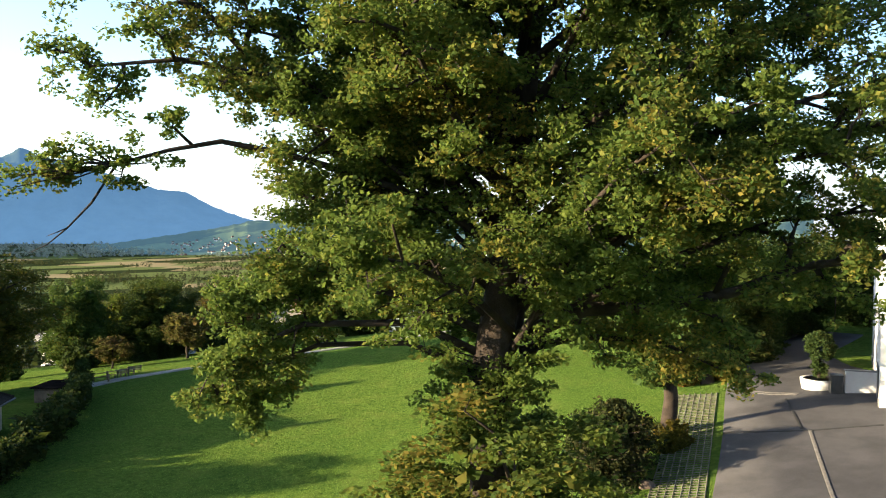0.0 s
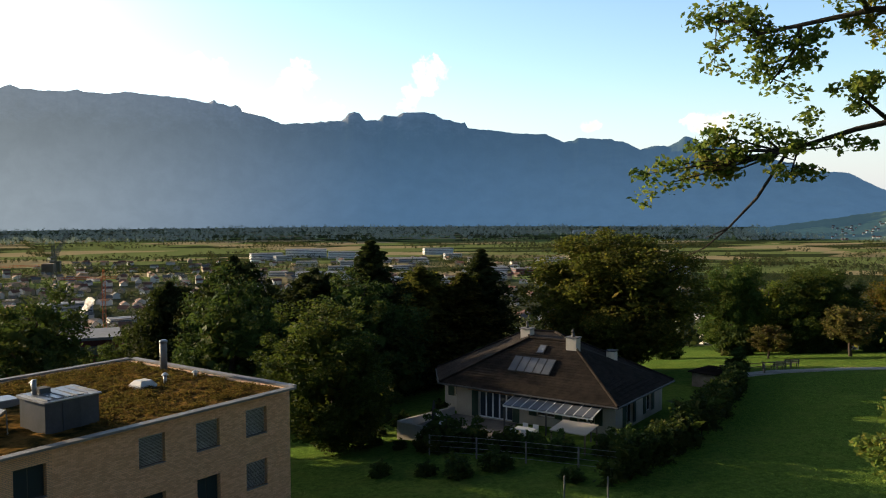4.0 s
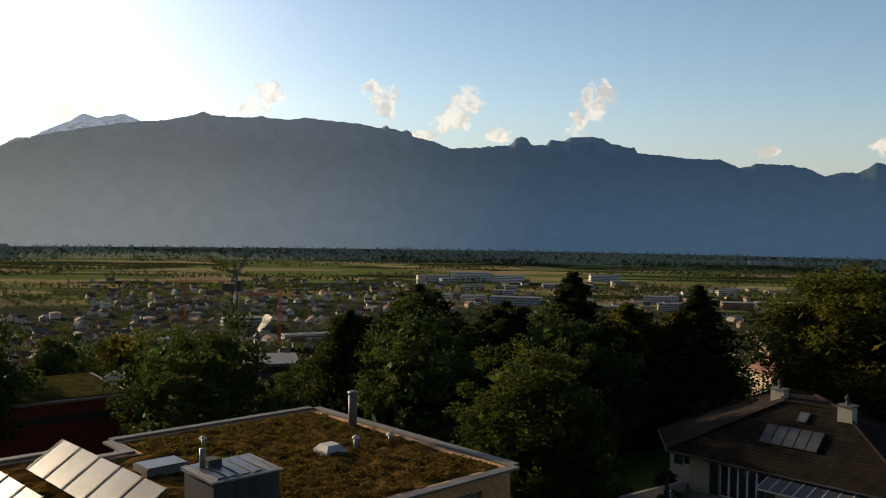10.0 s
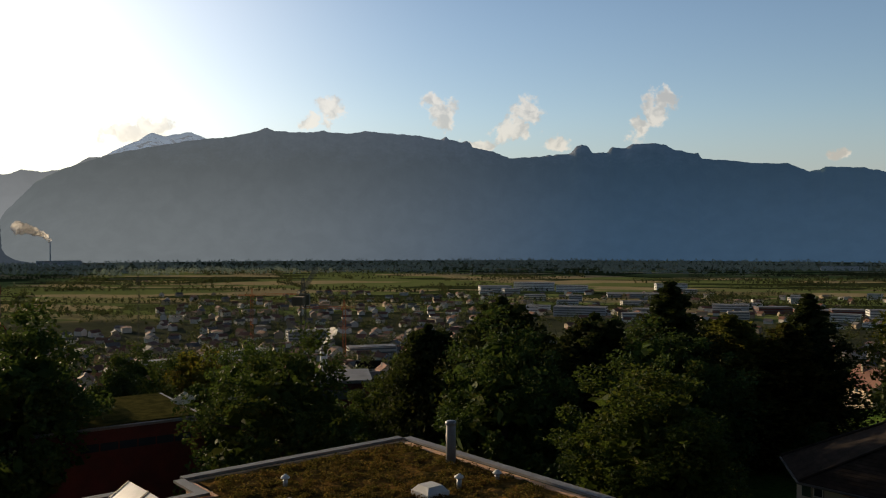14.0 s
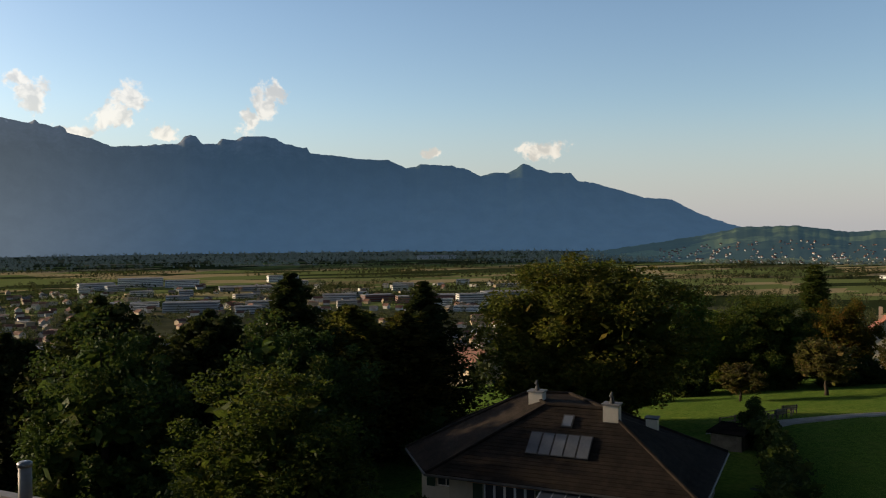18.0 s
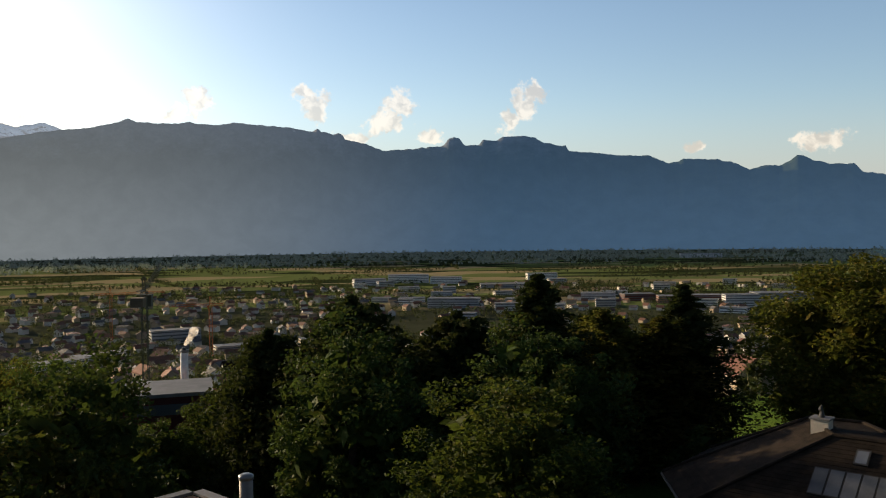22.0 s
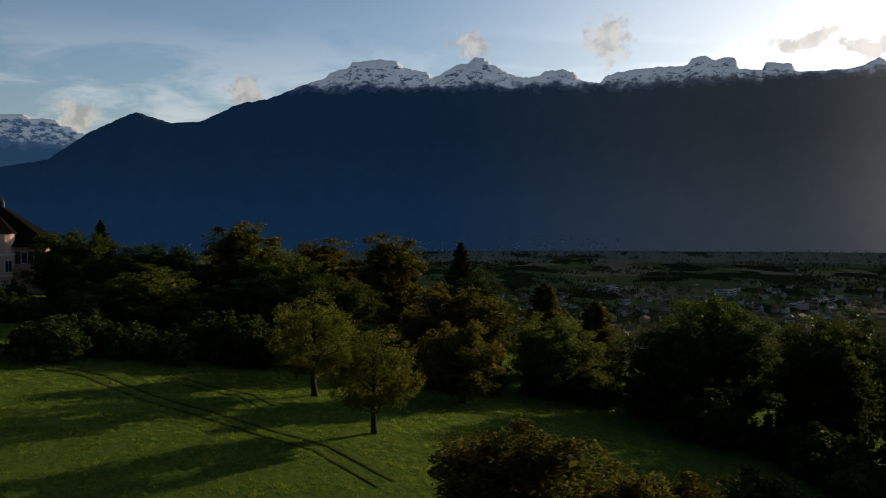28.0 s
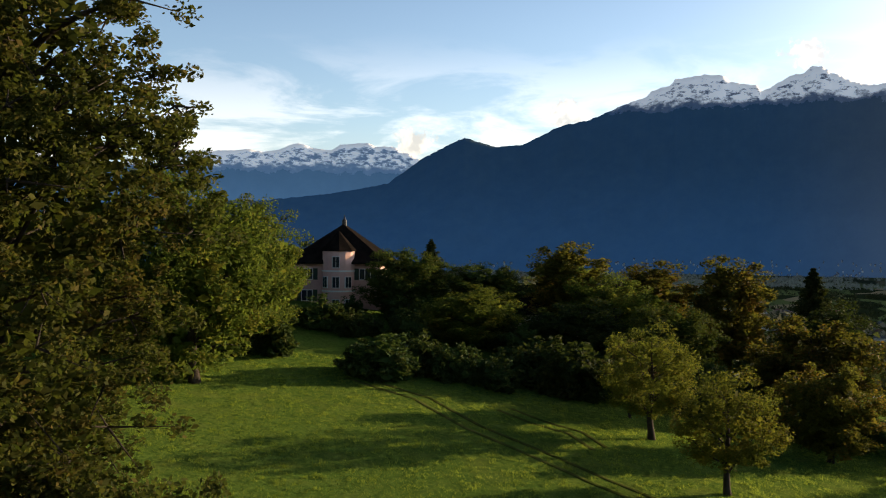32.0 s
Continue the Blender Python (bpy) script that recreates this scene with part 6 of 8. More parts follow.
def make_bench(x, y, turn):
    b = thing("bench", "weathered wooden bench on the path", "bench", pose(x, y, z_at(x, y), 0, 0, turn), "benches by the path")
    for k in range(3):
        part("seat_slat", boxed("seat_slat", WOOD, -0.9, -0.2 + 0.16 * k, 0.42, 0.9, -0.07 + 0.16 * k, 0.46), b)
    for k in range(2):
        part("back_slat", boxed("back_slat", WOOD, -0.9, 0.26, 0.6 + 0.17 * k, 0.9, 0.3, 0.73 + 0.17 * k), b)
    for sx in (-0.75, 0.75):
        part("leg", boxed("leg", DARK_FRAME, sx - 0.04, -0.18, -0.1, sx + 0.04, -0.1, 0.418), b)
        part("leg", boxed("leg", DARK_FRAME, sx - 0.04, 0.304, -0.1, sx + 0.04, 0.36, 0.95), b)


make_bench(54.2, 77.2, 190)
make_bench(56.9, 79.0, 175)


# white house by the drive
def make_white_house():
    x, y = 57.6, -1.9
    z = z_at(x, y)
    h = thing("white_house", "white rendered house beside the asphalt drive", "house", pose(x, y, z, 0, 0, 13))
    part("wall", wall_with_openings("wall", WHITE, 22.0, -1.5, 12.0, [(3.0 + 5 * i, 4.2 + 5 * i, 1.2 + 3.0 * k, 2.6 + 3.0 * k) for i in range(4) for k in range(1, 4)]), h, m=Matrix.Rotation(math.pi, 4, "Z") @ Matrix.Translation((-22.0, 0, 0)))
    part("end_wall", boxed("end_wall", WHITE, 0, -12, -1.5, 0.35, -0.36, 12.0), h)
    part("roof", boxed("roof", DARK_TILE, -0.5, -12.5, 12.004, 22.5, 0.5, 12.3), h)
    part("base_band", boxed("base_band", COPING, 0.35, 0.003, -1.0, 21.9, 0.06, 0.4), h)
    for i in range(4):
        for k in range(1, 4):
            a = 22.0 - (3.0 + 5 * i) - 1.2
            w = part("window", boxed("window", WHITE, a + 0.004, -0.2, 1.204 + 3 * k, a + 1.196, -0.14, 2.596 + 3 * k), h)
            for q in range(2):
                part("pane", boxed("pane", PANE, a + 0.07 + 0.57 * q, -0.139, 1.28 + 3 * k, a + 0.56 + 0.57 * q, -0.12, 2.52 + 3 * k), w)
    part("garage_door", boxed("garage_door", DARK_FRAME, 1.5, 0.005, -0.2, 4.2, 0.05, 2.3), h)
    wall = thing("garden_wall", "low white wall with a dark waste bin recess", "wall", pose(61.6, 1.0, z_at(61.5, 1.0) - 0.1, 0, 0, -68), kind="structure")
    part("wall_body", boxed("wall_body", WHITE, 0, -0.2, -0.6, 2.4, 0.2, 1.7), wall)
    part("wall_cap", boxed("wall_cap", COPING, -0.04, -0.25, 1.702, 2.44, 0.25, 1.77), wall)


make_white_house()


def make_planter():
    x, y = 62.9, 3.0
    z = z_at(x, y)
    p = thing("planter", "round white planter with a clipped ball tree", "planter", pose(x, y, z))
    s = Solid().tube([(0, 0, -0.1), (0, 0, 0.75), (0, 0, 0.75), (0, 0, 0.6)], [1.1, 1.25, 1.05, 1.0], 20)
    part("bowl", s.mesh("bowl", WHITE, True), p)
    part("soil", Solid().tube([(0, 0, 0.5), (0, 0, 0.66)], [1.04, 1.04], 16).mesh("soil", SOIL), p)
    rng = np.random.default_rng(5)
    pts = np.r_[crown_points(rng, 90, 2.0, 4.0, 1.0, core=0.55), crown_points(rng, 30, 0.6, 2.0, 0.42, core=0.3)]
    v, f = leaves(rng, pts, np.full(120, 0.28), 9000, 0.085)
    t = part("ball_tree", mesh_of("ball", v, f, DARK_LEAF), p, "clipped round evergreen")
    part("stem", Solid().tube([(0, 0, 0.6), (0.03, 0, 2.6)], [0.14, 0.09], 8).mesh("stem", BARK), t)
    b = thing("waste_bin", "dark waste bin beside the planter", "bin", pose(61.4, 1.5, z_at(61.4, 1.5) + 0.1, 0, 0, 25))
    part("body", Solid().prism([(-0.4, -0.35), (0.4, -0.35), (0.45, 0.4), (-0.45, 0.4)], 0, 1.15).mesh("body", DARK_FRAME), b)
    part("lid", boxed("lid", DARK_FRAME, -0.48, -0.42, 1.153, 0.48, 0.45, 1.25), b)


make_planter()

verge_tree = broadleaf("verge_tree", "young lime tree with a bare trunk beside the drive", LINDEN_LEAF, 11.0, 3.6, 2.5, 130, 15000, 0.12, 0.95, 61, 0.45)
grow(verge_tree, 49.7, 8.2, 20.5, 3.7, True)
grow(verge_tree, 63.8, 11.6, 22.5, 4.8)
spiky = conifer("yew_shrub", "dark spreading yew shrub beside the oak", NEEDLE, 3.4, 2.6, 0.1, 12, 5000, 0.11, 62, -0.3, 0.1, 0.5)
grow(spiky, 42.6, 8.2, 11.6, 2.6, True)
grow(spiky, 39.8, 7.4, 10.6, 2.2)
bed = broadleaf("low_shrub", "low autumn-coloured shrub in the planting bed", GOLD_LEAF, 1.3, 1.1, -0.1, 40, 1800, 0.07, 0.1, 63, 0.4, "bush")
plant_first(bed, 48.4, 7.3, 1.0)
for x, y, size in [(47.3, 6.6, 0.9), (46.4, 6.9, 0.8), (49.0, 9.4, 1.0), (64.6, 10.6, 1.3), (66.0, 11.8, 1.4), (62.6, 12.4, 1.2), (68.0, 12.6, 1.5)]:
    plant(bed, x, y, size, x * 70)
for x, y, size in [(70, 14, 0.6), (74, 12.8, 0.55), (77, 11.9, 0.6), (80, 12.6, 0.7), (45.5, 11.5, 0.5), (47.5, 12.3, 0.5), (66.5, 14.0, 0.5)]:
    plant(bush, x, y, size, x * 30, 1.2)
rock = thing("boulder", "pale round boulder in the grass beside the drive", "stone", pose(40.6, 5.3, z_at(40.6, 5.3)))
bm = bmesh.new()
bmesh.ops.create_icosphere(bm, subdivisions=3, radius=0.5)
for q in bm.verts:
    q.co *= 1 + 0.3 * noise.noise(q.co * 1.7)
    q.co.z *= 0.7
me = bpy.data.meshes.new("boulder")
bm.to_mesh(me)
bm.free()
me.materials.append(STONE)
part("stone", me, rock)


# ---- on the brick house's roof ----
FLATS = Matrix.Translation((1.25, 38.8, 0)) @ Matrix.Rotation(math.atan2(-0.704, -0.71), 4, "Z")


def roof_spot(x, y):
    """World spot to the house's own x, y."""
    p = FLATS.inverted() @ Vector((x, y, 0))
    return p.x, p.y


def make_roof_things():
    def at(name, label, category, x, y, z=11.33, turn=0.0, group=""):
        p, q = roof_spot(x, y)
        return thing(name, label, category, FLATS @ pose(p, q, z, 0, 0, turn), group)

    pipe = at("flue_pipe", "tall grey metal flue on the planted roof", "flue", -6.6, 45.5)
    part("shaft", Solid().tube([(0, 0, -0.1), (0, 0, 1.75)], [0.23, 0.23], 14).mesh("shaft", COPING, True), pipe)
    part("cap", Solid().tube([(0, 0, 1.752), (0, 0, 1.88), (0, 0, 1.93)], [0.26, 0.26, 0.18], 14).mesh("cap", METAL, True), pipe)
    dome = at("dome_light", "white domed rooflight on the planted roof", "skylight", -7.0, 40.6)
    part("curb", boxed("curb", WHITE, -0.55, -0.55, -0.05, 0.55, 0.55, 0.2), dome)
    part("dome", Solid().poly([(-0.52, -0.52, 0.202), (0.52, -0.52, 0.202), (0.52, 0.52, 0.202), (-0.52, 0.52, 0.202), (-0.34, -0.34, 0.42), (0.34, -0.34, 0.42), (0.34, 0.34, 0.42), (-0.34, 0.34, 0.42)],
                              [(3, 2, 1, 0), (4, 5, 6, 7), (0, 1, 5, 4), (1, 2, 6, 5), (2, 3, 7, 6), (3, 0, 4, 7)]).mesh("dome", WHITE), dome)
    for x, y, tall in ((-13.1, 41.2, 0.35), (-5.9, 41.4, 0.5), (-4.4, 42.9, 0.3)):
        v = at("roof_vent", "small round roof vent", "vent", x, y, group="roof vents")
        part("stub", Solid().tube([(0, 0, -0.1), (0, 0, tall)], [0.1, 0.1], 10).mesh("stub", METAL, True), v)
        part("hood", Solid().tube([(0, 0, tall + 0.002), (0, 0, tall + 0.06), (0, 0, tall + 0.16)], [0.2, 0.18, 0.03], 10).mesh("hood", WHITE, True), v)
    sky = at("rooflight", "flat glazed rooflight on the planted roof", "skylight", -13.7, 37.3)
    part("curb", boxed("curb", COPING, -0.95, -0.7, -0.05, 0.95, 0.7, 0.28), sky)
    part("pane", boxed("pane", SOLAR, -0.88, -0.63, 0.282, 0.88, 0.63, 0.33), sky)
    plant_box = at("plant_room", "grey metal-clad plant room with a ribbed zinc roof", "roof hut", -9.4, 32.7, 11.27)
    part("body", boxed("body", CLADDING, -1.35, -1.1, -0.1, 1.35, 1.1, 1.45), plant_box)
    part("door", boxed("door", CLADDING, -0.4, 1.103, 0.05, 0.5, 1.14, 1.35), plant_box)
    roof = part("roof", Solid().poly([(-1.45, -1.2, 1.46), (1.45, -1.2, 1.46), (1.45, 1.2, 1.46), (-1.45, 1.2, 1.46), (-1.45, -1.2, 1.6), (1.45, -1.2, 1.6), (1.45, 1.2, 1.52), (-1.45, 1.2, 1.52)],
                                     [(3, 2, 1, 0), (4, 5, 6, 7), (0, 1, 5, 4), (1, 2, 6, 5), (2, 3, 7, 6), (3, 0, 4, 7)]).mesh("roof", METAL), plant_box)
    for i in range(6):
        x = -1.25 + i * 0.5
        part("seam", boxed("seam", METAL, x - 0.02, -1.18, 1.56, x + 0.02, 1.18, 1.63), roof)
        if 0 < i < 5:
            part("roof_pane", Solid().poly([(x + 0.06, -1.0, 1.592), (x + 0.44, -1.0, 1.592), (x + 0.44, 0.95, 1.535), (x + 0.06, 0.95, 1.535), (x + 0.06, -1.0, 1.625), (x + 0.44, -1.0, 1.625), (x + 0.44, 0.95, 1.57), (x + 0.06, 0.95, 1.57)],
                                           [(3, 2, 1, 0), (4, 5, 6, 7), (0, 1, 5, 4), (1, 2, 6, 5), (2, 3, 7, 6), (3, 0, 4, 7)]).mesh("roof_pane", SOLAR), roof, "pale glazed roof pane")
    part("vent_pipe", Solid().tube([(0.9, -0.6, 1.5), (0.9, -0.6, 2.3)], [0.11, 0.11], 10).mesh("vent_pipe", METAL, True), plant_box)
    part("vent_box", boxed("vent_box", CLADDING, 0.2, -0.95, 1.55, 0.75, -0.4, 1.85), plant_box)
    # two rows of collectors
    for n, (x0, y0, x1, y1, count) in enumerate([(-11.8, 30.6, -18.6, 37.0, 5), (-14.4, 28.2, -20.6, 34.0, 5)]):
        a, b = Vector((*roof_spot(x0, y0), 0)), Vector((*roof_spot(x1, y1), 0))
        d = (b - a).normalized()
        row = thing("solar_array", "tilted row of glossy solar collectors on the flat roof", "solar panel",
                    FLATS @ Matrix.Translation((a.x, a.y, 11.33)) @ Matrix.Rotation(math.atan2(d.y, d.x), 4, "Z"), "solar rows")
        long = (b - a).length / count
        for i in range(count):
            x = i * long
            p = part("collector", Solid().poly([(x + 0.02, 0.75, 0.15), (x + long - 0.02, 0.75, 0.15), (x + long - 0.02, -0.75, 1.15), (x + 0.02, -0.75, 1.15), (x + 0.02, 0.69, 0.08), (x + long - 0.02, 0.69, 0.08), (x + long - 0.02, -0.81, 1.08), (x + 0.02, -0.81, 1.08)],
                                               [(0, 1, 2, 3), (7, 6, 5, 4), (0, 4, 5, 1), (1, 5, 6, 2), (2, 6, 7, 3), (3, 7, 4, 0)]).mesh("collector", SOLAR), row)
            for q in (x + 0.02, x + long - 0.06):
                part("edge", Solid().poly([(q, 0.76, 0.155), (q + 0.04, 0.76, 0.155), (q + 0.04, -0.76, 1.165), (q, -0.76, 1.165), (q, 0.77, 0.172), (q + 0.04, 0.77, 0.172), (q + 0.04, -0.75, 1.182), (q, -0.75, 1.182)],
                                          [(3, 2, 1, 0), (4, 5, 6, 7), (0, 1, 5, 4), (1, 2, 6, 5), (2, 3, 7, 6), (3, 0, 4, 7)]).mesh("edge", DARK_FRAME), p)
            part("strut", Solid().tube([(x + 0.1, -0.8, 1.08), (x + 0.1, -0.85, -0.05)], [0.03, 0.03], 5).mesh("strut", METAL), p)


make_roof_things()


# ---- villa garden ----
def make_garden():
    t = thing("garden_table", "white garden table on the villa terrace", "table", VILLA @ pose(-1.6, 6.0, -0.25))
    part("tabletop", boxed("tabletop", WHITE, -0.8, -0.45, 0.70, 0.8, 0.45, 0.75), t)
    for sx in (-0.7, 0.7):
        for sy in (-0.36, 0.36):
            part("leg", boxed("leg", WHITE, sx - 0.03, sy - 0.03, 0, sx + 0.03, sy + 0.03, 0.698), t)
    chair = thing("garden_chair", "white garden chair on the villa terrace", "chair", VILLA @ pose(-2.0, 6.75, -0.25), "chairs on the terrace")
    part("seat", boxed("seat", WHITE, -0.24, -0.24, 0.42, 0.24, 0.24, 0.46), chair)
    part("backrest", boxed("backrest", WHITE, -0.24, 0.2, 0.462, 0.24, 0.24, 0.9), chair)
    for sx in (-0.21, 0.21):
        for sy in (-0.21, 0.21):
            part("leg", boxed("leg", WHITE, sx - 0.02, sy - 0.02, 0, sx + 0.02, sy + 0.02, 0.418), chair)
    for x, y, turn in ((-1.1, 6.75, 0), (-2.0, 5.25, 180), (-1.1, 5.25, 175), (5.2, 7.4, 40), (6.0, 6.4, 250)):
        copy_thing(chair, VILLA @ pose(x, y, -0.25, 0, 0, turn))
    parasol = thing("closed_parasol", "closed dark parasol standing on the terrace", "parasol", VILLA @ pose(5.2, 8.3, -0.25))
    part("pole", Solid().tube([(0, 0, 0), (0, 0, 2.4)], [0.03, 0.03], 8).mesh("pole", WOOD), parasol)
    part("canopy", Solid().tube([(0, 0, 0.9), (0, 0, 1.1), (0, 0, 2.3), (0, 0, 2.5)], [0.1, 0.2, 0.1, 0.02], 8).mesh("canopy", DARK_FRAME), parasol)
    part("foot", boxed("foot", COPING, -0.3, -0.3, 0.0, 0.3, 0.3, 0.09), parasol)
    awning = thing("awning", "cream fabric awning over the garden seat", "awning", VILLA @ pose(-6.2, 6.9, -0.45))
    part("cloth", Solid().poly([(-1.4, -0.9, 2.1), (1.4, -0.9, 2.1), (1.4, 1.3, 1.85), (-1.4, 1.3, 1.85), (-1.4, -0.9, 2.04), (1.4, -0.9, 2.04), (1.4, 1.3, 1.79), (-1.4, 1.3, 1.79)],
                               [(0, 1, 2, 3), (7, 6, 5, 4), (0, 4, 5, 1), (1, 5, 6, 2), (2, 6, 7, 3), (3, 7, 4, 0)]).mesh("cloth", CREAM), awning)
    for sx in (-1.3, 1.3):
        for sy, h in ((-0.8, 2.02), (1.2, 1.79)):
            part("post", boxed("post", WOOD, sx - 0.05, sy - 0.05, -0.6, sx + 0.05, sy + 0.05, h), awning)
    # wire fence below the terrace
    fence = thing("garden_fence", "thin wire fence on posts below the terrace", "fence")
    spots = [(11, 50.5), (14, 48.2), (17, 46.0), (20, 43.8), (22.5, 42.0)]
    for x, y in spots:
        z = z_at(x, y)
        part("post", boxed("post", COPING, x - 0.05, y - 0.05, z - 0.3, x + 0.05, y + 0.05, z + 1.5), fence)
    for h in (0.3, 0.7, 1.1, 1.45):
        part("wire", Solid().tube([(x, y, z_at(x, y) + h) for x, y in spots], [0.012] * 5, 4).mesh("wire", METAL), fence)
    for x, y in ((17.2, 38.0), (19.6, 37.2)):
        p = thing("marker_post", "thin pale post at the lawn's edge", "post", pose(x, y, z_at(x, y)), "posts at the lawn")
        part("shaft", Solid().tube([(0, 0, -0.2), (0, 0, 1.6)], [0.05, 0.05], 6).mesh("shaft", COPING), p)
    shed = thing("garden_shed", "low wooden shed behind the hedge", "shed", pose(42.0, 68.5, z_at(42, 68.5), 0, 0, 35))
    part("wall", boxed("wall", WOOD, -1.8, -1.2, -0.3, 1.8, 1.2, 1.4), shed)
    part("roof", boxed("roof", DARK_TILE, -2.1, -1.5, 1.404, 2.1, 1.5, 1.52), shed)
    # overgrown bank in front of the terrace
    for lx, ly, size in ((-9.0, 4.6, 0.42), (-8.8, 7.4, 0.5), (-6.4, 9.6, 0.5), (-4.0, 9.2, 0.42), (-2.0, 9.9, 0.5), (0.4, 10.2, 0.6), (2.6, 10.4, 0.7), (3.8, 11.4, 0.4), (6.0, 11.8, 0.22), (8.6, 11.2, 0.22), (10.4, 8.4, 0.22), (-1.4, 7.9, 0.3), (-3.4, 7.7, 0.28), (9.4, 1.0, 0.34)):
        p = VILLA @ Vector((lx, ly, 0))
        plant(bush, p.x, p.y, size, lx * 50, 1.0)


make_garden()


# ---- the valley town ----
def cart(turn, r):
    return -r * math.sin(radians(turn)), r * math.cos(radians(turn))


def make_church():
    x, y = -339, 515
    c = thing("church", "stone church with a tall red-brown spire", "church", pose(x, y, -52, 0, 0, -48))
    tower = part("tower", boxed("tower", STONE, -5, -5, -12, 5, 5, 38), c)
    for k in (14, 24, 33):
        part("cornice", boxed("cornice", STONE, -5.4, -5.4, k, 5.4, 5.4, k + 0.8), tower)
    for sx, sy in ((1, 0), (-1, 0), (0, 1), (0, -1)):
        part("louvre", boxed("louvre", DARK_FRAME, min(0, sx) * 5.1 + max(0, sx) * 5.0 - (1.2 if sx == 0 else 0), min(0, sy) * 5.1 + max(0, sy) * 5.0 - (1.2 if sy == 0 else 0), 26,
                             min(0, sx) * 5.0 + max(0, sx) * 5.1 + (1.2 if sx == 0 else 0), min(0, sy) * 5.0 + max(0, sy) * 5.1 + (1.2 if sy == 0 else 0), 32), tower)
        part("clock", Solid().tube([(sx * 5.02, sy * 5.02, 19), (sx * 5.2, sy * 5.2, 19)], [1.7, 1.7], 18).mesh("clock", WHITE), tower)
        part("gable", Solid().poly([(sx * 5.2 - sy * 4.6, sy * 5.2 - sx * 4.6, 38), (sx * 5.2 + sy * 4.6, sy * 5.2 + sx * 4.6, 38), (sx * 5.2, sy * 5.2, 47), (0, 0, 47), (0, 0, 38)],
                                   [(0, 1, 2), (0, 2, 3, 4), (1, 4, 3, 2)]).mesh("gable", STONE), tower)
    part("spire", Solid().tube([(0, 0, 38), (0, 0, 52), (0, 0, 75.5)], [5.2, 3.2, 0.12], 8).mesh("spire", COPPER), c)
    part("cross", Solid().box(-0.1, -0.1, 75.4, 0.1, 0.1, 79).box(-0.9, -0.1, 77.4, 0.9, 0.1, 77.7).mesh("cross", DARK_FRAME), c)
    for px, py in ((-4.6, -4.6), (4.6, -4.6), (-4.6, 4.6), (4.6, 4.6)):
        part("pinnacle", Solid().tube([(px, py, 37), (px, py, 40), (px, py, 45)], [0.9, 0.8, 0.05], 6).mesh("pinnacle", COPPER), tower)
    part("nave", Solid().poly([(5, -9, -12), (38, -9, -12), (38, 9, -12), (5, 9, -12), (5, -9, 8), (38, -9, 8), (38, 9, 8), (5, 9, 8), (5, 0, 21), (38, 0, 21)],
                              [(0, 3, 2, 1), (0, 1, 5, 4), (2, 3, 7, 6), (1, 2, 6, 9, 5), (3, 0, 4, 8, 7)]).mesh("nave", STONE), c)
    part("nave_roof", Solid().poly([(4.5, -10, 7), (39, -10, 7), (39, 0, 21.6), (4.5, 0, 21.6), (4.5, 10, 7), (39, 10, 7), (4.5, -10, 7.6), (39, -10, 7.6), (39, 0, 22.2), (4.5, 0, 22.2), (4.5, 10, 7.6), (39, 10, 7.6)],
                                   [(6, 7, 8, 9), (9, 8, 11, 10), (0, 3, 2, 1), (3, 4, 5, 2), (0, 1, 7, 6), (4, 10, 11, 5), (1, 2, 8, 7), (2, 5, 11, 8), (3, 0, 6, 9), (4, 3, 9, 10)]).mesh("nave_roof", COPPER), c)


make_church()


def make_crane(x, y, z, high, jib, turn, mat, label, up=0.0, s=1.0):
    c = thing("tower_crane", label, "crane", pose(x, y, z, 0, 0, turn), "building cranes")

    def lattice(a, b, w, name, bays):
        a, b = Vector(a), Vector(b)
        d = (b - a).normalized()
        p = d.cross(Vector((0, 1, 0))).normalized() * w
        q = d.cross(p).normalized() * w
        m = Solid()
        for i in (-1, 1):
            for j in (-1, 1):
                m.tube([a + p * i + q * j, b + p * i + q * j], [0.13 * s, 0.13 * s], 4)
        for k in range(bays):
            u, v2 = a.lerp(b, k / bays), a.lerp(b, (k + 1) / bays)
            for i, j, g, h in ((-1, -1, 1, -1), (1, -1, 1, 1), (1, 1, -1, 1), (-1, 1, -1, -1)):
                m.tube([u + p * i + q * j, v2 + p * g + q * h], [0.07 * s, 0.07 * s], 3)
        return part(name, m.mesh(name, mat), c)

    lattice((0, 0, 0), (0, 0, high), 0.9 * s, "mast", 14)
    lattice((0, 0, high), (jib * math.cos(up), 0, high + jib * math.sin(up)), 0.6 * s, "jib", 16)
    lattice((0, 0, high), (-jib * 0.28, 0, high), 0.6 * s, "counter_jib", 4)
    part("counterweight", boxed("counterweight", STONE, -jib * 0.28 - 1.2, -1, high - 2.2, -jib * 0.28 + 1.2, 1, high - 0.7), c)
    part("cab", boxed("cab", mat, 0.9, -0.9, high - 2.6, 2.4, 0.9, high - 0.6), c)
    lattice((0, 0, high), (0, 0, high + 5 * s), 0.4 * s, "mast_head", 3)


make_crane(-44.2, 161.4, -14, 25.4, 14, 93, CRANE_GREEN, "dark luffing tower crane beside the trees", 0.29, 0.5)
make_crane(-149, 684, -76, 40, 36, 186, ORANGE, "orange tower crane over the town", 0.0, 1.3)
make_crane(-270, 820, -80, 44, 48, 20, ORANGE, "orange tower crane over the town", 0.0, 1.2)
make_crane(-390, 830, -84, 62, 40, 160, CRANE_GREEN, "thin dark tower crane in the town", 0.0, 1.1)


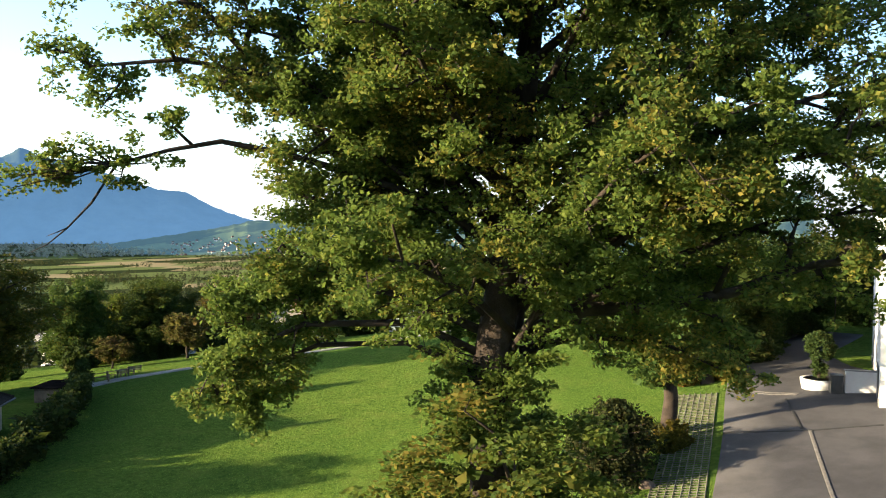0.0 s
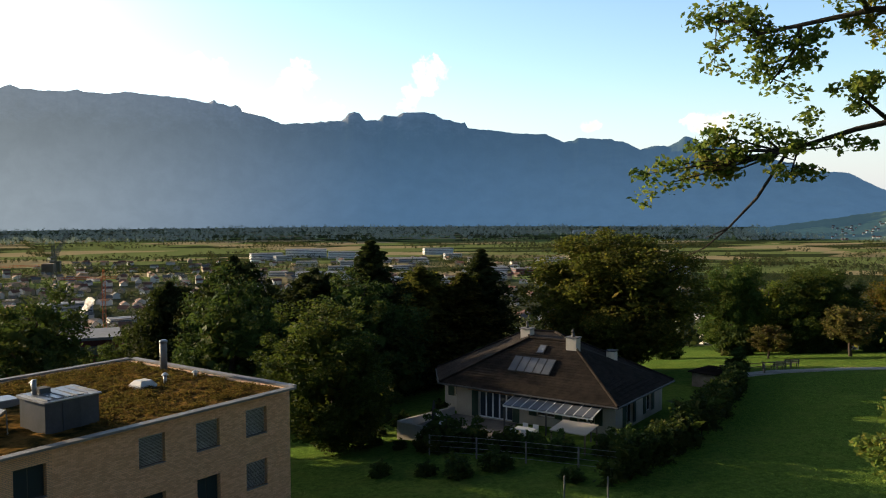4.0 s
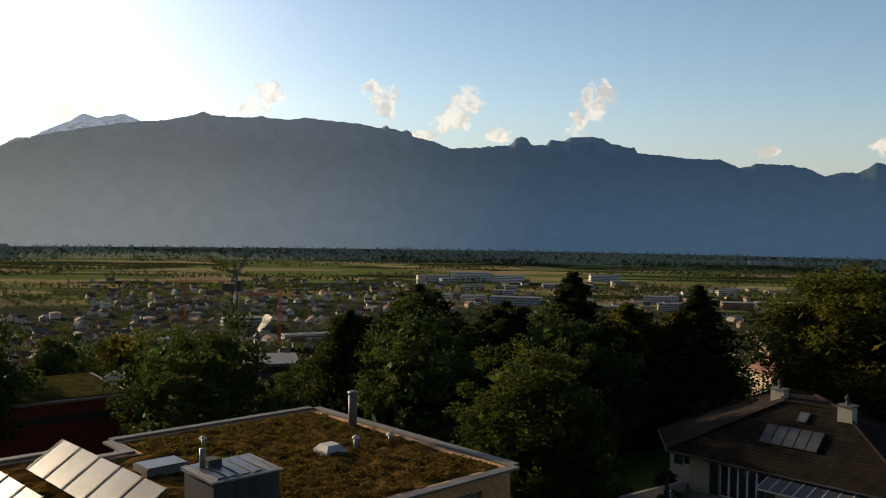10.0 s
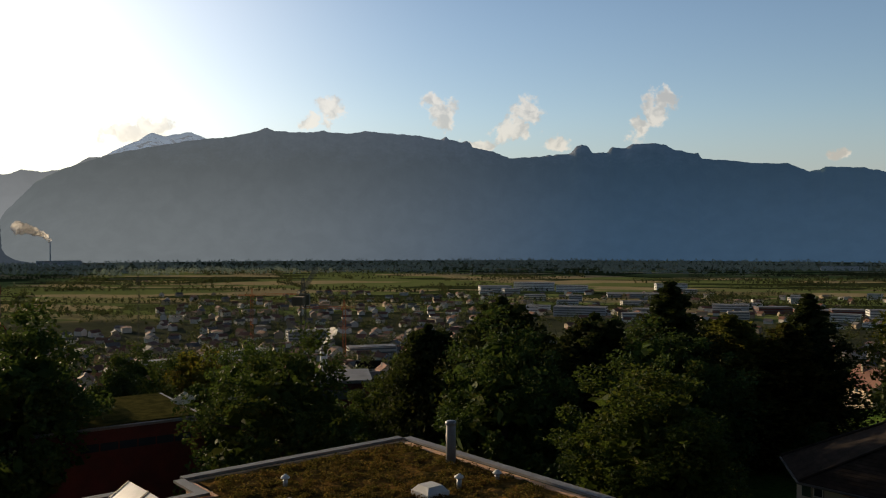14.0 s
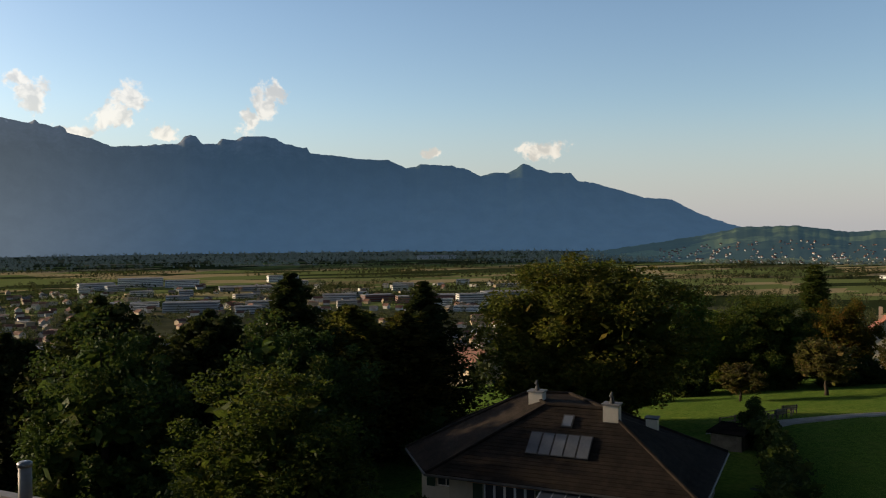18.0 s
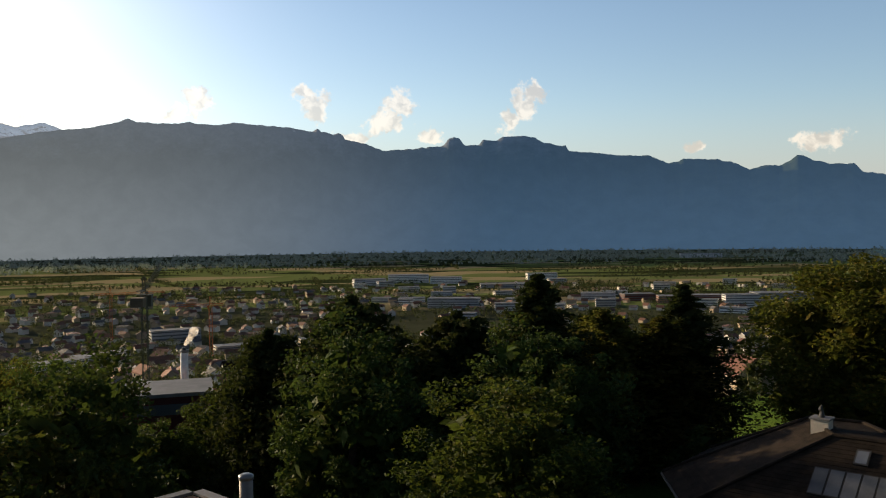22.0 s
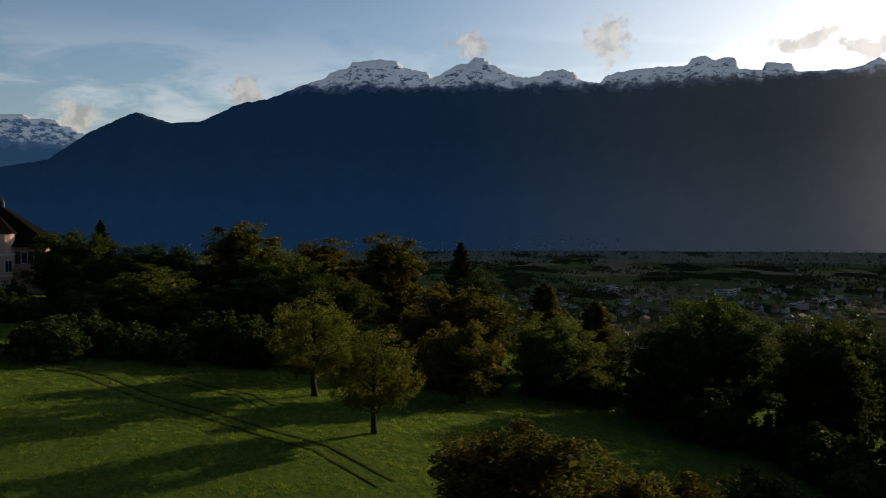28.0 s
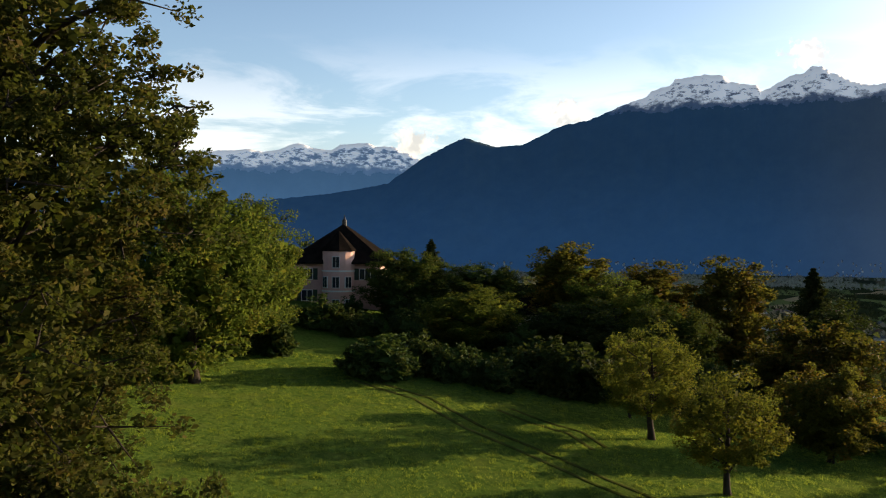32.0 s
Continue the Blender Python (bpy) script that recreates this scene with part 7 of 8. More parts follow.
def make_stack():
    c = thing("white_stack", "white heating stack above the town roofs", "chimney", pose(-91.5, 374, -52))
    part("shaft", Solid().tube([(0, 0, -6), (0, 0, 24)], [1.7, 1.6], 14).mesh("shaft", WHITE, True), c)
    part("rim", Solid().tube([(0, 0, 23.2), (0, 0, 24.3)], [1.8, 1.8], 14).mesh("rim", COPING, True), c)
    part("flue", Solid().tube([(0, 0, 24), (0, 0, 25.2)], [0.9, 0.9], 12).mesh("flue", DARK_FRAME, True), c)


make_stack()

PALE = material("pale_render", (0.50, 0.46, 0.40), (0.68, 0.64, 0.58), 0.05, 0.85, spread=0.25)
OCHRE = material("ochre_render", (0.44, 0.34, 0.23), (0.58, 0.46, 0.32), 0.05, 0.85, spread=0.25)
GREY = material("grey_render", (0.34, 0.35, 0.36), (0.48, 0.48, 0.49), 0.05, 0.85, spread=0.3)
GREY_ROOF = material("grey_roof", (0.09, 0.085, 0.085), (0.17, 0.16, 0.155), 0.1, 0.8, spread=0.3)
RUST_ROOF = material("rust_roof", (0.17, 0.08, 0.055), (0.30, 0.145, 0.10), 0.1, 0.8, spread=0.3)

kinds = [gabled("town_house", "pale house with a brown gabled roof in the valley town", 0, 0, 0, 0, 12, 9, 5.8, 3.4, PALE, RUST_ROOF, 2, 2, "town houses"),
         gabled("town_house", "ochre house with a red gabled roof in the valley town", 0, 0, 0, 0, 14, 10, 6.2, 3.8, OCHRE, RED_TILE, 2, 2, "town houses"),
         gabled("town_house", "white house with a grey gabled roof in the valley town", 0, 0, 0, 0, 11, 9, 5.6, 3.2, WHITE, GREY_ROOF, 2, 2, "town houses"),
         block("town_block", "pale flat-roofed block with window bands in the town", 0, 0, 0, 0, 19, 12, 3, PALE, "town blocks"),
         block("town_block", "grey flat-roofed block with window bands in the town", 0, 0, 0, 0, 26, 14, 2, GREY, "town blocks")]


def far_house(label, w, d, h, rise, wall, roof):
    """A plain town house: walls, overhanging roof, two windows on each long side."""
    b = thing("town_house", label, "house", None, "town houses")
    part("wall", Solid().poly([(-w / 2, -d / 2, -4), (w / 2, -d / 2, -4), (w / 2, d / 2, -4), (-w / 2, d / 2, -4), (-w / 2, -d / 2, h), (w / 2, -d / 2, h), (w / 2, d / 2, h), (-w / 2, d / 2, h), (-w / 2, 0, h + rise), (w / 2, 0, h + rise)],
                              [(0, 3, 2, 1), (0, 1, 5, 4), (2, 3, 7, 6), (1, 2, 6, 9, 5), (3, 0, 4, 8, 7), (4, 5, 9, 8), (7, 8, 9, 6)]).mesh("wall", wall), b)
    e, k = d / 2 + 0.7, rise / (d / 2)
    s = Solid()
    for sy in (1, -1):
        s.poly([(-w / 2 - 0.6, 0, h + rise + 0.04), (w / 2 + 0.6, 0, h + rise + 0.04), (w / 2 + 0.6, sy * e, h - k * 0.7 + 0.04), (-w / 2 - 0.6, sy * e, h - k * 0.7 + 0.04),
                (-w / 2 - 0.6, 0, h + rise + 0.35), (w / 2 + 0.6, 0, h + rise + 0.35), (w / 2 + 0.6, sy * e, h - k * 0.7 + 0.35), (-w / 2 - 0.6, sy * e, h - k * 0.7 + 0.35)],
               [(0, 1, 2, 3), (7, 6, 5, 4), (0, 4, 5, 1), (1, 5, 6, 2), (2, 6, 7, 3), (3, 7, 4, 0)])
    part("roof", s.mesh("roof", roof), b)
    for sy in (-1, 1):
        for cx in (-w / 4, w / 4):
            part("window", boxed("window", PANE, cx - 0.8, sy * d / 2 - 0.05, h - 2.3, cx + 0.8, sy * d / 2 + 0.05, h - 0.9), b)
    return b


far_kinds = [far_house("pale house with a brown gabled roof in the valley town", 12, 9, 5.6, 3.2, PALE, RUST_ROOF), far_house("ochre house with a red gabled roof in the valley town", 13, 10, 5.8, 3.6, OCHRE, RED_TILE),
             far_house("pale house with a grey gabled roof in the valley town", 11, 9, 5.4, 3.0, PALE, GREY_ROOF), far_house("grey house with a dark gabled roof in the valley town", 14, 10, 6.0, 3.2, GREY, DARK_TILE)]
rng = np.random.default_rng(19)
homes, taken = [], []
first = set()
while len(homes) < 1700:
    turn = rng.uniform(-56, 96)
    r = 290 + 1350 * rng.random() ** 1.0
    dense = 1.0 if 2 < turn < 44 else (0.5 if -34 < turn <= 2 else 0.3 if turn < -34 else 0.75 if turn > 56 else 0.4)
    if rng.random() > dense or (r > 1080 and not (-25 < turn < 24 or turn > 60)) or (48 < turn < 62 and r < 420) or (r > 1350 and rng.random() < 0.5):
        continue
    x, y = cart(turn, r)
    if any(abs(x - a) + abs(y - b) < 16 for a, b in taken):
        continue
    taken.append((x, y))
    near = r < 500
    k = int(rng.choice([0, 0, 0, 1, 1, 2, 2, 2])) if near else int(rng.choice([5, 5, 5, 6, 6, 7, 7, 8, 8]))
    if r > 650 and rng.random() < (0.22 if turn < 2 else 0.09):
        k = int(rng.choice([3, 4]))
    homes.append((k, x, y, r))
every_kind = kinds + far_kinds
homes.sort(key=lambda h: h[3])
far_walls, far_roofs = [Solid(), Solid()], [Solid(), Solid()]
for k, x, y, r in homes[285:]:
    # the farthest houses, too small to pick apart
    c, s = math.cos(x), math.sin(x)
    w, d, h, up = rng.uniform(3.6, 6.2), rng.uniform(3.2, 4.6), rng.uniform(3.2, 6), rng.uniform(1.8, 3)
    if k in (3, 4):
        w, d, up = w * 1.7, d * 1.4, 0.3
    z = z_at(x, y)

    def spot(p, q, t):
        return (x + c * p - s * q, y + s * p + c * q, z + t)

    far_walls[int(x) % 2].poly([spot(*p) for p in [(-w, -d, -4), (w, -d, -4), (w, d, -4), (-w, d, -4), (-w, -d, h), (w, -d, h), (w, d, h), (-w, d, h), (-w, 0, h + up), (w, 0, h + up)]],
                               [(0, 1, 5, 4), (2, 3, 7, 6), (1, 2, 6, 9, 5), (3, 0, 4, 8, 7)])
    far_roofs[0 if int(y) % 10 < 7 else 1].poly([spot(*p) for p in [(-w - 0.6, -d - 0.7, h - 0.3), (w + 0.6, -d - 0.7, h - 0.3), (w + 0.6, 0, h + up + 0.2), (-w - 0.6, 0, h + up + 0.2), (-w - 0.6, d + 0.7, h - 0.3), (w + 0.6, d + 0.7, h - 0.3)]],
                               [(0, 1, 2, 3), (3, 2, 5, 4)])
for mat, s, label in ((PALE, far_walls[0], "pale walls of countless town houses"), (OCHRE, far_walls[1], "ochre walls of countless town houses"), (RUST_ROOF, far_roofs[0], "rust-brown roofs of countless town houses"), (GREY_ROOF, far_roofs[1], "grey roofs of countless town houses")):
    tagged(new("far_houses", s.mesh("far_houses", mat)), label, "houses", kind="stuff")
for k, x, y, r in homes[:285]:
    m = pose(x, y, z_at(x, y) + 0.5, 0, 0, rng.choice([20, 35, 110, 125, 50]) + rng.normal() * 8) @ Matrix.Diagonal((*[rng.uniform(0.7, 1.0)] * 3, 1))
    if k in first:
        copy_thing(every_kind[k], m @ Matrix.Diagonal([1 / q for q in every_kind[k].scale] + [1]))
    else:
        first.add(k)
        every_kind[k].matrix_basis = m

quarter = []
# larger buildings: bearing, distance, width, depth, storeys, wall, turn, label
for turn, r, w, d, n, wall, rot, label in [
        (2.2, 1650, 60, 26, 4, WHITE, 10, "white office building in the valley"), (-0.4, 1720, 80, 30, 5, WHITE, 0, "large white factory complex in the valley"), (-2.9, 1680, 60, 26, 4, WHITE, -5, "white office building in the valley"),
        (-6.8, 1560, 90, 40, 2, GREY, 5, "long pale factory hall in the valley"), (-9.2, 1780, 62, 18, 4, WHITE, 15, "long white block beside the fields"), (-3.4, 1180, 70, 26, 4, GREY, -8, "grey banded office block in the valley"),
        (-12.8, 1300, 50, 24, 3, GREY, 0, "grey workshop hall in the valley"), (-15.3, 1280, 46, 22, 3, RED_CLAD, 20, "red-fronted commercial building in the valley"), (-17.9, 1250, 60, 24, 3, RUST_ROOF, 10, "brown brick apartment block"),
        (-19.5, 1230, 40, 22, 4, RED_CLAD, 10, "red-fronted commercial building in the valley"), (-21.6, 1200, 44, 20, 5, WHITE, 15, "tall white apartment block"), (-24, 1330, 80, 34, 3, GREY, 20, "grey commercial hall in the valley"),
        (22.0, 640, 58, 14, 3, WHITE, 25, "long white school block in the town"), (18.8, 700, 40, 14, 3, WHITE, 28, "white school block in the town"), (14.5, 880, 46, 16, 4, GREY, 10, "grey office block in the town"),
        (82.1, 1450, 30, 16, 3, WHITE, 60, "white house block beside the fields"), (74.8, 1350, 34, 18, 4, WHITE, 70, "white apartment block beside the fields"), (69.5, 1330, 190, 26, 1, WHITE, 75, "very long low white hall beside the fields"),
        (-19.4, 2900, 130, 30, 4, WHITE, 10, "far white hospital building"), (-48.1, 1900, 90, 40, 2, WHITE, -40, "far pale hall on the plain"), (5.5, 760, 34, 14, 3, OCHRE, 12, "ochre apartment block in the town"), (10.5, 720, 40, 15, 3, PALE, 12, "pale apartment block in the town")]:
    x, y = cart(turn, r)
    quarter.append((x, y))
    block("large_building", label, x, y, z_at(x, y), turn + rot, w, d, n, wall)

rng = np.random.default_rng(91)
for i in range(26):
    turn, r = rng.uniform(-25, 3), rng.uniform(1020, 1640)
    x, y = cart(turn, r)
    if any(abs(x - a) + abs(y - b) < 34 for a, b in quarter):
        continue
    quarter.append((x, y))
    n = int(rng.integers(2, 4))
    wall, label = [(WHITE, "white office block in the business quarter"), (GREY, "grey workshop hall in the business quarter"), (PALE, "pale apartment block in the business quarter")][int(rng.integers(0, 3))]
    block("large_building", label, x, y, z_at(x, y), turn + rng.uniform(-12, 20), rng.uniform(20, 42), rng.uniform(13, 20), n, wall)

x, y = 134.6, 138
gabled("red_roof_house", "house with a big red tiled roof behind the trees", x, y, -6.5, 40, 20, 13, 4.5, 6.0, CREAM, RED_TILE, 1, 4)
gabled("gable_house", "ochre house with a brown gabled roof among trees", 73.5, 203, -16.5, 100, 12, 9, 5.2, 3.4, OCHRE, RUST_ROOF, 2, 3)
gabled("cottage", "white cottage glimpsed between trees", 100, 138, -6, 20, 10, 8, 4.5, 3, WHITE, RUST_ROOF, 1, 3)
gabled("hill_house", "white house with a flat brown roof on the slope", 185, 150, -6, 30, 16, 10, 5, 2.2, WHITE, RUST_ROOF, 2, 4)
gabled("meadow_house", "brown-roofed house hidden among dark trees", -128, -22, z_at(-128, -22) - 1, 100, 12, 9, 4.2, 3.2, CREAM, DARK_TILE, 1, 3)
b = block("red_hall", "red and white flat-roofed hall below the brick house", -28.5, 117, -3.4, 14, 9.5, 9, 2, RED_CLAD)
pav = thing("curved_pavilion", "small pavilion with a curved wooden roof", "pavilion", pose(-24, 136, -12, 0, 0, 20))
s = Solid()
for i in range(11):
    a = radians(-60 + 12 * i)
    part("roof_board", Solid().poly([(0, 0, 4.6), (7 * math.cos(a), 7 * math.sin(a), 3.6), (7 * math.cos(a + 0.2), 7 * math.sin(a + 0.2), 3.6), (0, 0.1, 4.45), (7 * math.cos(a), 7 * math.sin(a), 3.45), (7 * math.cos(a + 0.2), 7 * math.sin(a + 0.2), 3.45)],
                                    [(0, 1, 2), (5, 4, 3), (1, 4, 5, 2), (0, 3, 4, 1), (2, 5, 3, 0)]).mesh("roof_board", WOOD), pav)
for i in range(4):
    a = radians(-55 + 40 * i)
    part("post", Solid().tube([(5.5 * math.cos(a), 5.5 * math.sin(a), -4), (5.5 * math.cos(a), 5.5 * math.sin(a), 3.7)], [0.15, 0.15], 8).mesh("post", WOOD), pav)


def scatter_woods(name, label, mat, spots, size, cards, card, seed):
    """Countless far trees as one mass of small leaf tufts."""
    rng = np.random.default_rng(seed)
    p = np.array(spots)
    z = height(p[:, 0], p[:, 1])
    high = size * rng.uniform(0.45, 1.45, len(p)) ** 1.2
    n = len(p) * cards
    own = np.repeat(np.arange(len(p)), cards)
    d = rng.normal(size=(n, 3))
    d /= np.linalg.norm(d, axis=1, keepdims=True)
    k = rng.random((n, 1)) ** 0.4
    c = np.c_[p, z + high * 0.5][own] + d * k * high[own][:, None] * [0.46, 0.46, 0.5]
    # smaller towards the tip
    c[:, :2] = p[own] + (c[:, :2] - p[own]) * np.clip(1.25 - 0.7 * (c[:, 2] - z[own]) / high[own], 0.35, 1.1)[:, None]
    u, w = rng.normal(size=(n, 3)), rng.normal(size=(n, 3))
    s = card * rng.uniform(0.6, 1.4, (n, 1))
    u *= s / np.linalg.norm(u, axis=1, keepdims=True)
    w *= s / np.linalg.norm(w, axis=1, keepdims=True)
    v = np.stack([c - u, c + w, c + u * 0.9 - w * 0.3], 1).reshape(-1, 3)
    tagged(new(name, mesh_of(name, v, np.arange(3 * n).reshape(-1, 3), mat)), label, "trees", kind="stuff")


rng = np.random.default_rng(23)
town, plain, woods = [], [], []
while len(town) < 11500:
    turn, r = rng.uniform(-62, 104), 170 + 1380 * rng.random() ** 1.05
    x, y = cart(turn, r)
    if r < 300 and (noise.noise(Vector((x * 0.03, y * 0.03, 4))) < -0.1 or abs(x - 73) + abs(y - 203) < 25):
        continue
    if r > 900 and noise.noise(Vector((x * 0.006, y * 0.006, 1))) < -0.1:
        continue
    if any(abs(x - a) < 8 and abs(y - b) < 8 for a, b in taken):
        continue
    town.append((x, y))
for _ in range(230):
    # rows of trees along the field edges
    turn, r = rng.uniform(-60, 112), rng.uniform(1260, 2650)
    x, y = cart(turn, r)
    way = radians(24 if rng.random() < 0.75 else 114) + rng.normal() * 0.12
    for k in range(int(rng.integers(10, 38))):
        plain.append((x + math.cos(way) * k * 8.5 + rng.normal() * 2, y + math.sin(way) * k * 8.5 + rng.normal() * 2))
for _ in range(75):
    # small copses
    turn, r = rng.uniform(-60, 112), rng.uniform(1300, 2650)
    x, y = cart(turn, r)
    for k in range(int(rng.integers(12, 40))):
        plain.append((x + rng.normal() * 40, y + rng.normal() * 16))
while len(woods) < 9500:
    turn = rng.uniform(-60, 112)
    r = rng.uniform(2480, 3380 if turn > 50 else 3600)
    x, y = cart(turn, r)
    if noise.noise(Vector((x * 0.0013 + y * 0.0006, y * 0.006, 9))) < -0.22:
        continue
    woods.append((x, y))
scatter_woods("town_trees", "countless garden trees among the town's houses", WOOD_LEAF, town, 8.6, 28, 1.1, 31)
scatter_woods("hedgerow_trees", "rows of trees between the valley fields", WOOD_LEAF, plain, 9.0, 22, 1.7, 33)
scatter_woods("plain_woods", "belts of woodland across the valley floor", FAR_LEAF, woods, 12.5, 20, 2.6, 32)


def far_villages():
    """White and red specks of villages at the mountains' feet: countless tiny gabled houses."""
    rng = np.random.default_rng(61)
    walls, roofs = Solid(), Solid()
    for turn0, turn1, r0, r1, rise, count in [(-58, -34, 2560, 3000, 0.11, 300), (82, 114, 3655, 3745, SUMMITS_SOUTH, 230)]:
        for _ in range(count):
            turn, r = rng.uniform(turn0, turn1), rng.uniform(r0, r1)
            x, y = cart(turn, r)
            if turn < -25:
                z = hill_at(turn, r) + 2
                w, d, h = rng.uniform(1.6, 3.4), rng.uniform(1.4, 2.6), rng.uniform(0.8, 2.0)
            else:
                # on the foot of the mountain's slope
                known = np.array(rise, float)
                top = 22 + math.tan(radians(float(np.interp(turn, known[:, 0], known[:, 1])))) * 4450
                foot = r0 - 5
                z = FLOOR - 2 + ((r - foot) / (4450 - foot)) ** 1.25 * (top - FLOOR)
                w, d, h = rng.uniform(1.6, 4.2), rng.uniform(1.6, 3.5), rng.uniform(1.5, 3.5)
            walls.box(x - w, y - d, z - 22, x + w, y + d, z + h)
            roofs.poly([(x - w - 1, y - d - 1, z + h), (x + w + 1, y - d - 1, z + h), (x + w + 1, y + d + 1, z + h), (x - w - 1, y + d + 1, z + h), (x - w - 1, y, z + h + 3), (x + w + 1, y, z + h + 3)],
                       [(3, 2, 1, 0), (0, 1, 5, 4), (2, 3, 4, 5), (1, 2, 5), (3, 0, 4)])
    tagged(new("village_walls", walls.mesh("village_walls", WHITE)), "countless pale houses of far villages", "houses", kind="stuff")
    tagged(new("village_roofs", roofs.mesh("village_roofs", RUST_ROOF)), "brown roofs of the far villages", "roofs", kind="stuff")


far_villages()


def puff(name, label, spots, seed):
    """White steam: a drift of soft uneven lumps."""
    bm = bmesh.new()
    for x, y, z, r in spots:
        made = bmesh.ops.create_icosphere(bm, subdivisions=3, radius=r, matrix=Matrix.Translation((x, y, z)))
        for v in made["verts"]:
            v.co += (v.co - Vector((x, y, z))) * 0.55 * noise.fractal(v.co * (1.1 / r) + Vector((seed, 0, 0)), 1.0, 2.0, 3)
    me = bpy.data.meshes.new(name)
    bm.to_mesh(me)
    bm.free()
    me.polygons.foreach_set("use_smooth", np.ones(len(me.polygons), dtype=bool))
    me.materials.append(STEAM)
    tagged(new(name, me), label, "smoke")


STEAM = bpy.data.materials.new("steam")
STEAM.use_nodes = True
steam_nodes = Nodes(STEAM.node_tree)
_a = steam_nodes.add("ShaderNodeBsdfTranslucent", i0=(0.9, 0.88, 0.85, 1))
_b = steam_nodes.add("ShaderNodeBsdfTransparent")
steam_nodes.add("ShaderNodeOutputMaterial", i0=steam_nodes.add("ShaderNodeMixShader", i0=0.45, i1=_a.outputs[0], i2=_b.outputs[0]).outputs[0])
x, y = cart(30.25, 3400)
puff("steam_plume", "white steam drifting from a far factory stack", [(x - 9 * i, y - 5 * i, 6 + 14 * i ** 0.6 - 0.8 * i, 8 + 1.3 * i) for i in range(0, 11)], 4)
puff("steam_plume", "small white steam cloud over the heating stack", [(-91.5 + 0.7 * i, 374, -26.3 + 1.0 * i, 0.5 + 0.2 * i) for i in range(1, 7)], 5)
stack = thing("factory_stack", "thin far factory stack in the haze", "chimney", pose(x + 4, y, FLOOR))
part("shaft", Solid().tube([(0, 0, -5), (0, 0, 92)], [2.6, 1.8], 10).mesh("shaft", GREY), stack)
hall = block("factory_hall", "pale factory halls at the foot of the mountain", x + 20, y + 30, FLOOR, 30, 150, 50, 6, WHITE)


# ---- meadow grass ----
def off_ruts(x, y):
    """Whether a spot lies clear of the wheel tracks."""
    clear = np.ones(len(x), bool)
    for line in RUTS:
        for (a, b), (c, d) in zip(line, line[1:]):
            k = np.clip(((x - a) * (c - a) + (y - b) * (d - b)) / ((c - a) ** 2 + (d - b) ** 2), 0, 1)
            clear &= np.hypot(x - a - k * (c - a), y - b - k * (d - b)) > 0.3
    return clear


def make_lawn_grass():
    rng = np.random.default_rng(72)
    n = 240000
    x, y = rng.uniform(20, 74, n), rng.uniform(-2, 73, n)
    keep = (y > 5.0 + 0.353 * (x - 39.2)) & (y < 39.0 + 1.19 * (x - 21.5)) & ((y < 71) | (x > 72)) & (y < 70.5 - 0.5 * np.clip(x - 68, 0, 9))
    x, y = x[keep], y[keep]
    n = len(x)
    turn = rng.uniform(0, 6.283, n)
    half, tall = rng.uniform(0.02, 0.045, n), rng.uniform(0.03, 0.07, n)
    u = np.c_[np.cos(turn) * half, np.sin(turn) * half, np.zeros(n)]
    tip = np.c_[rng.normal(size=n) * 0.04, rng.normal(size=n) * 0.04, tall]
    base = np.c_[x, y, height(x, y) - 0.01]
    v = np.stack([base - u, base + u, base + tip], 1).reshape(-1, 3)
    mat = foliage("lawn_blades", (0.12, 0.20, 0.032), (0.18, 0.265, 0.044), (0.20, 0.26, 0.05), 0.55)
    tagged(new("lawn_grass", mesh_of("lawn_grass", v, np.arange(3 * n).reshape(-1, 3), mat)), "short mown green lawn grass", "grass", kind="stuff")


make_lawn_grass()


def make_meadow_grass():
    rng = np.random.default_rng(71)
    n = 420000
    x, y = rng.uniform(-97, -26, n), rng.uniform(-44, 34, n)
    # half of the blades stand in taller tufts
    many = n // 2
    tuft = rng.integers(0, 9000, many)
    cx, cy = rng.uniform(-97, -26, 9000), rng.uniform(-44, 34, 9000)
    wide, lush = rng.uniform(0.08, 0.24, 9000), rng.uniform(0.6, 1.9, 9000)
    x[:many] = cx[tuft] + rng.normal(size=many) * wide[tuft]
    y[:many] = cy[tuft] + rng.normal(size=many) * wide[tuft]
    grown = np.ones(n)
    grown[:many] = 0.6 + lush[tuft]
    keep = (x + 97 > np.clip(-(y + 10), 0, 40) * 0.9) & (y > -44 + 0.35 * (x + 60)) & (rng.random(n) < 0.75 + 0.25 * np.sin(x * 0.9 + np.sin(y * 0.7) * 2))
    keep &= off_ruts(x, y)
    x, y, grown = x[keep], y[keep], grown[keep]
    z = height(x, y)
    n = len(x)
    turn = rng.uniform(0, 6.283, n)
    half, tall = rng.uniform(0.012, 0.026, n), rng.uniform(0.05, 0.11, n) * grown
    u = np.c_[np.cos(turn) * half, np.sin(turn) * half, np.zeros(n)]
    tip = np.c_[rng.normal(size=n) * 0.07, rng.normal(size=n) * 0.07, tall]
    base = np.c_[x, y, z - 0.02]
    v = np.stack([base - u, base + u, base + tip], 1).reshape(-1, 3)
    mat = foliage("meadow_blades", (0.19, 0.285, 0.034), (0.27, 0.36, 0.05), (0.29, 0.34, 0.06), 0.62)
    tagged(new("meadow_grass", mesh_of("meadow_grass", v, np.arange(3 * n).reshape(-1, 3), mat)), "long green meadow grass lit by low sun", "grass", kind="stuff")


make_meadow_grass()


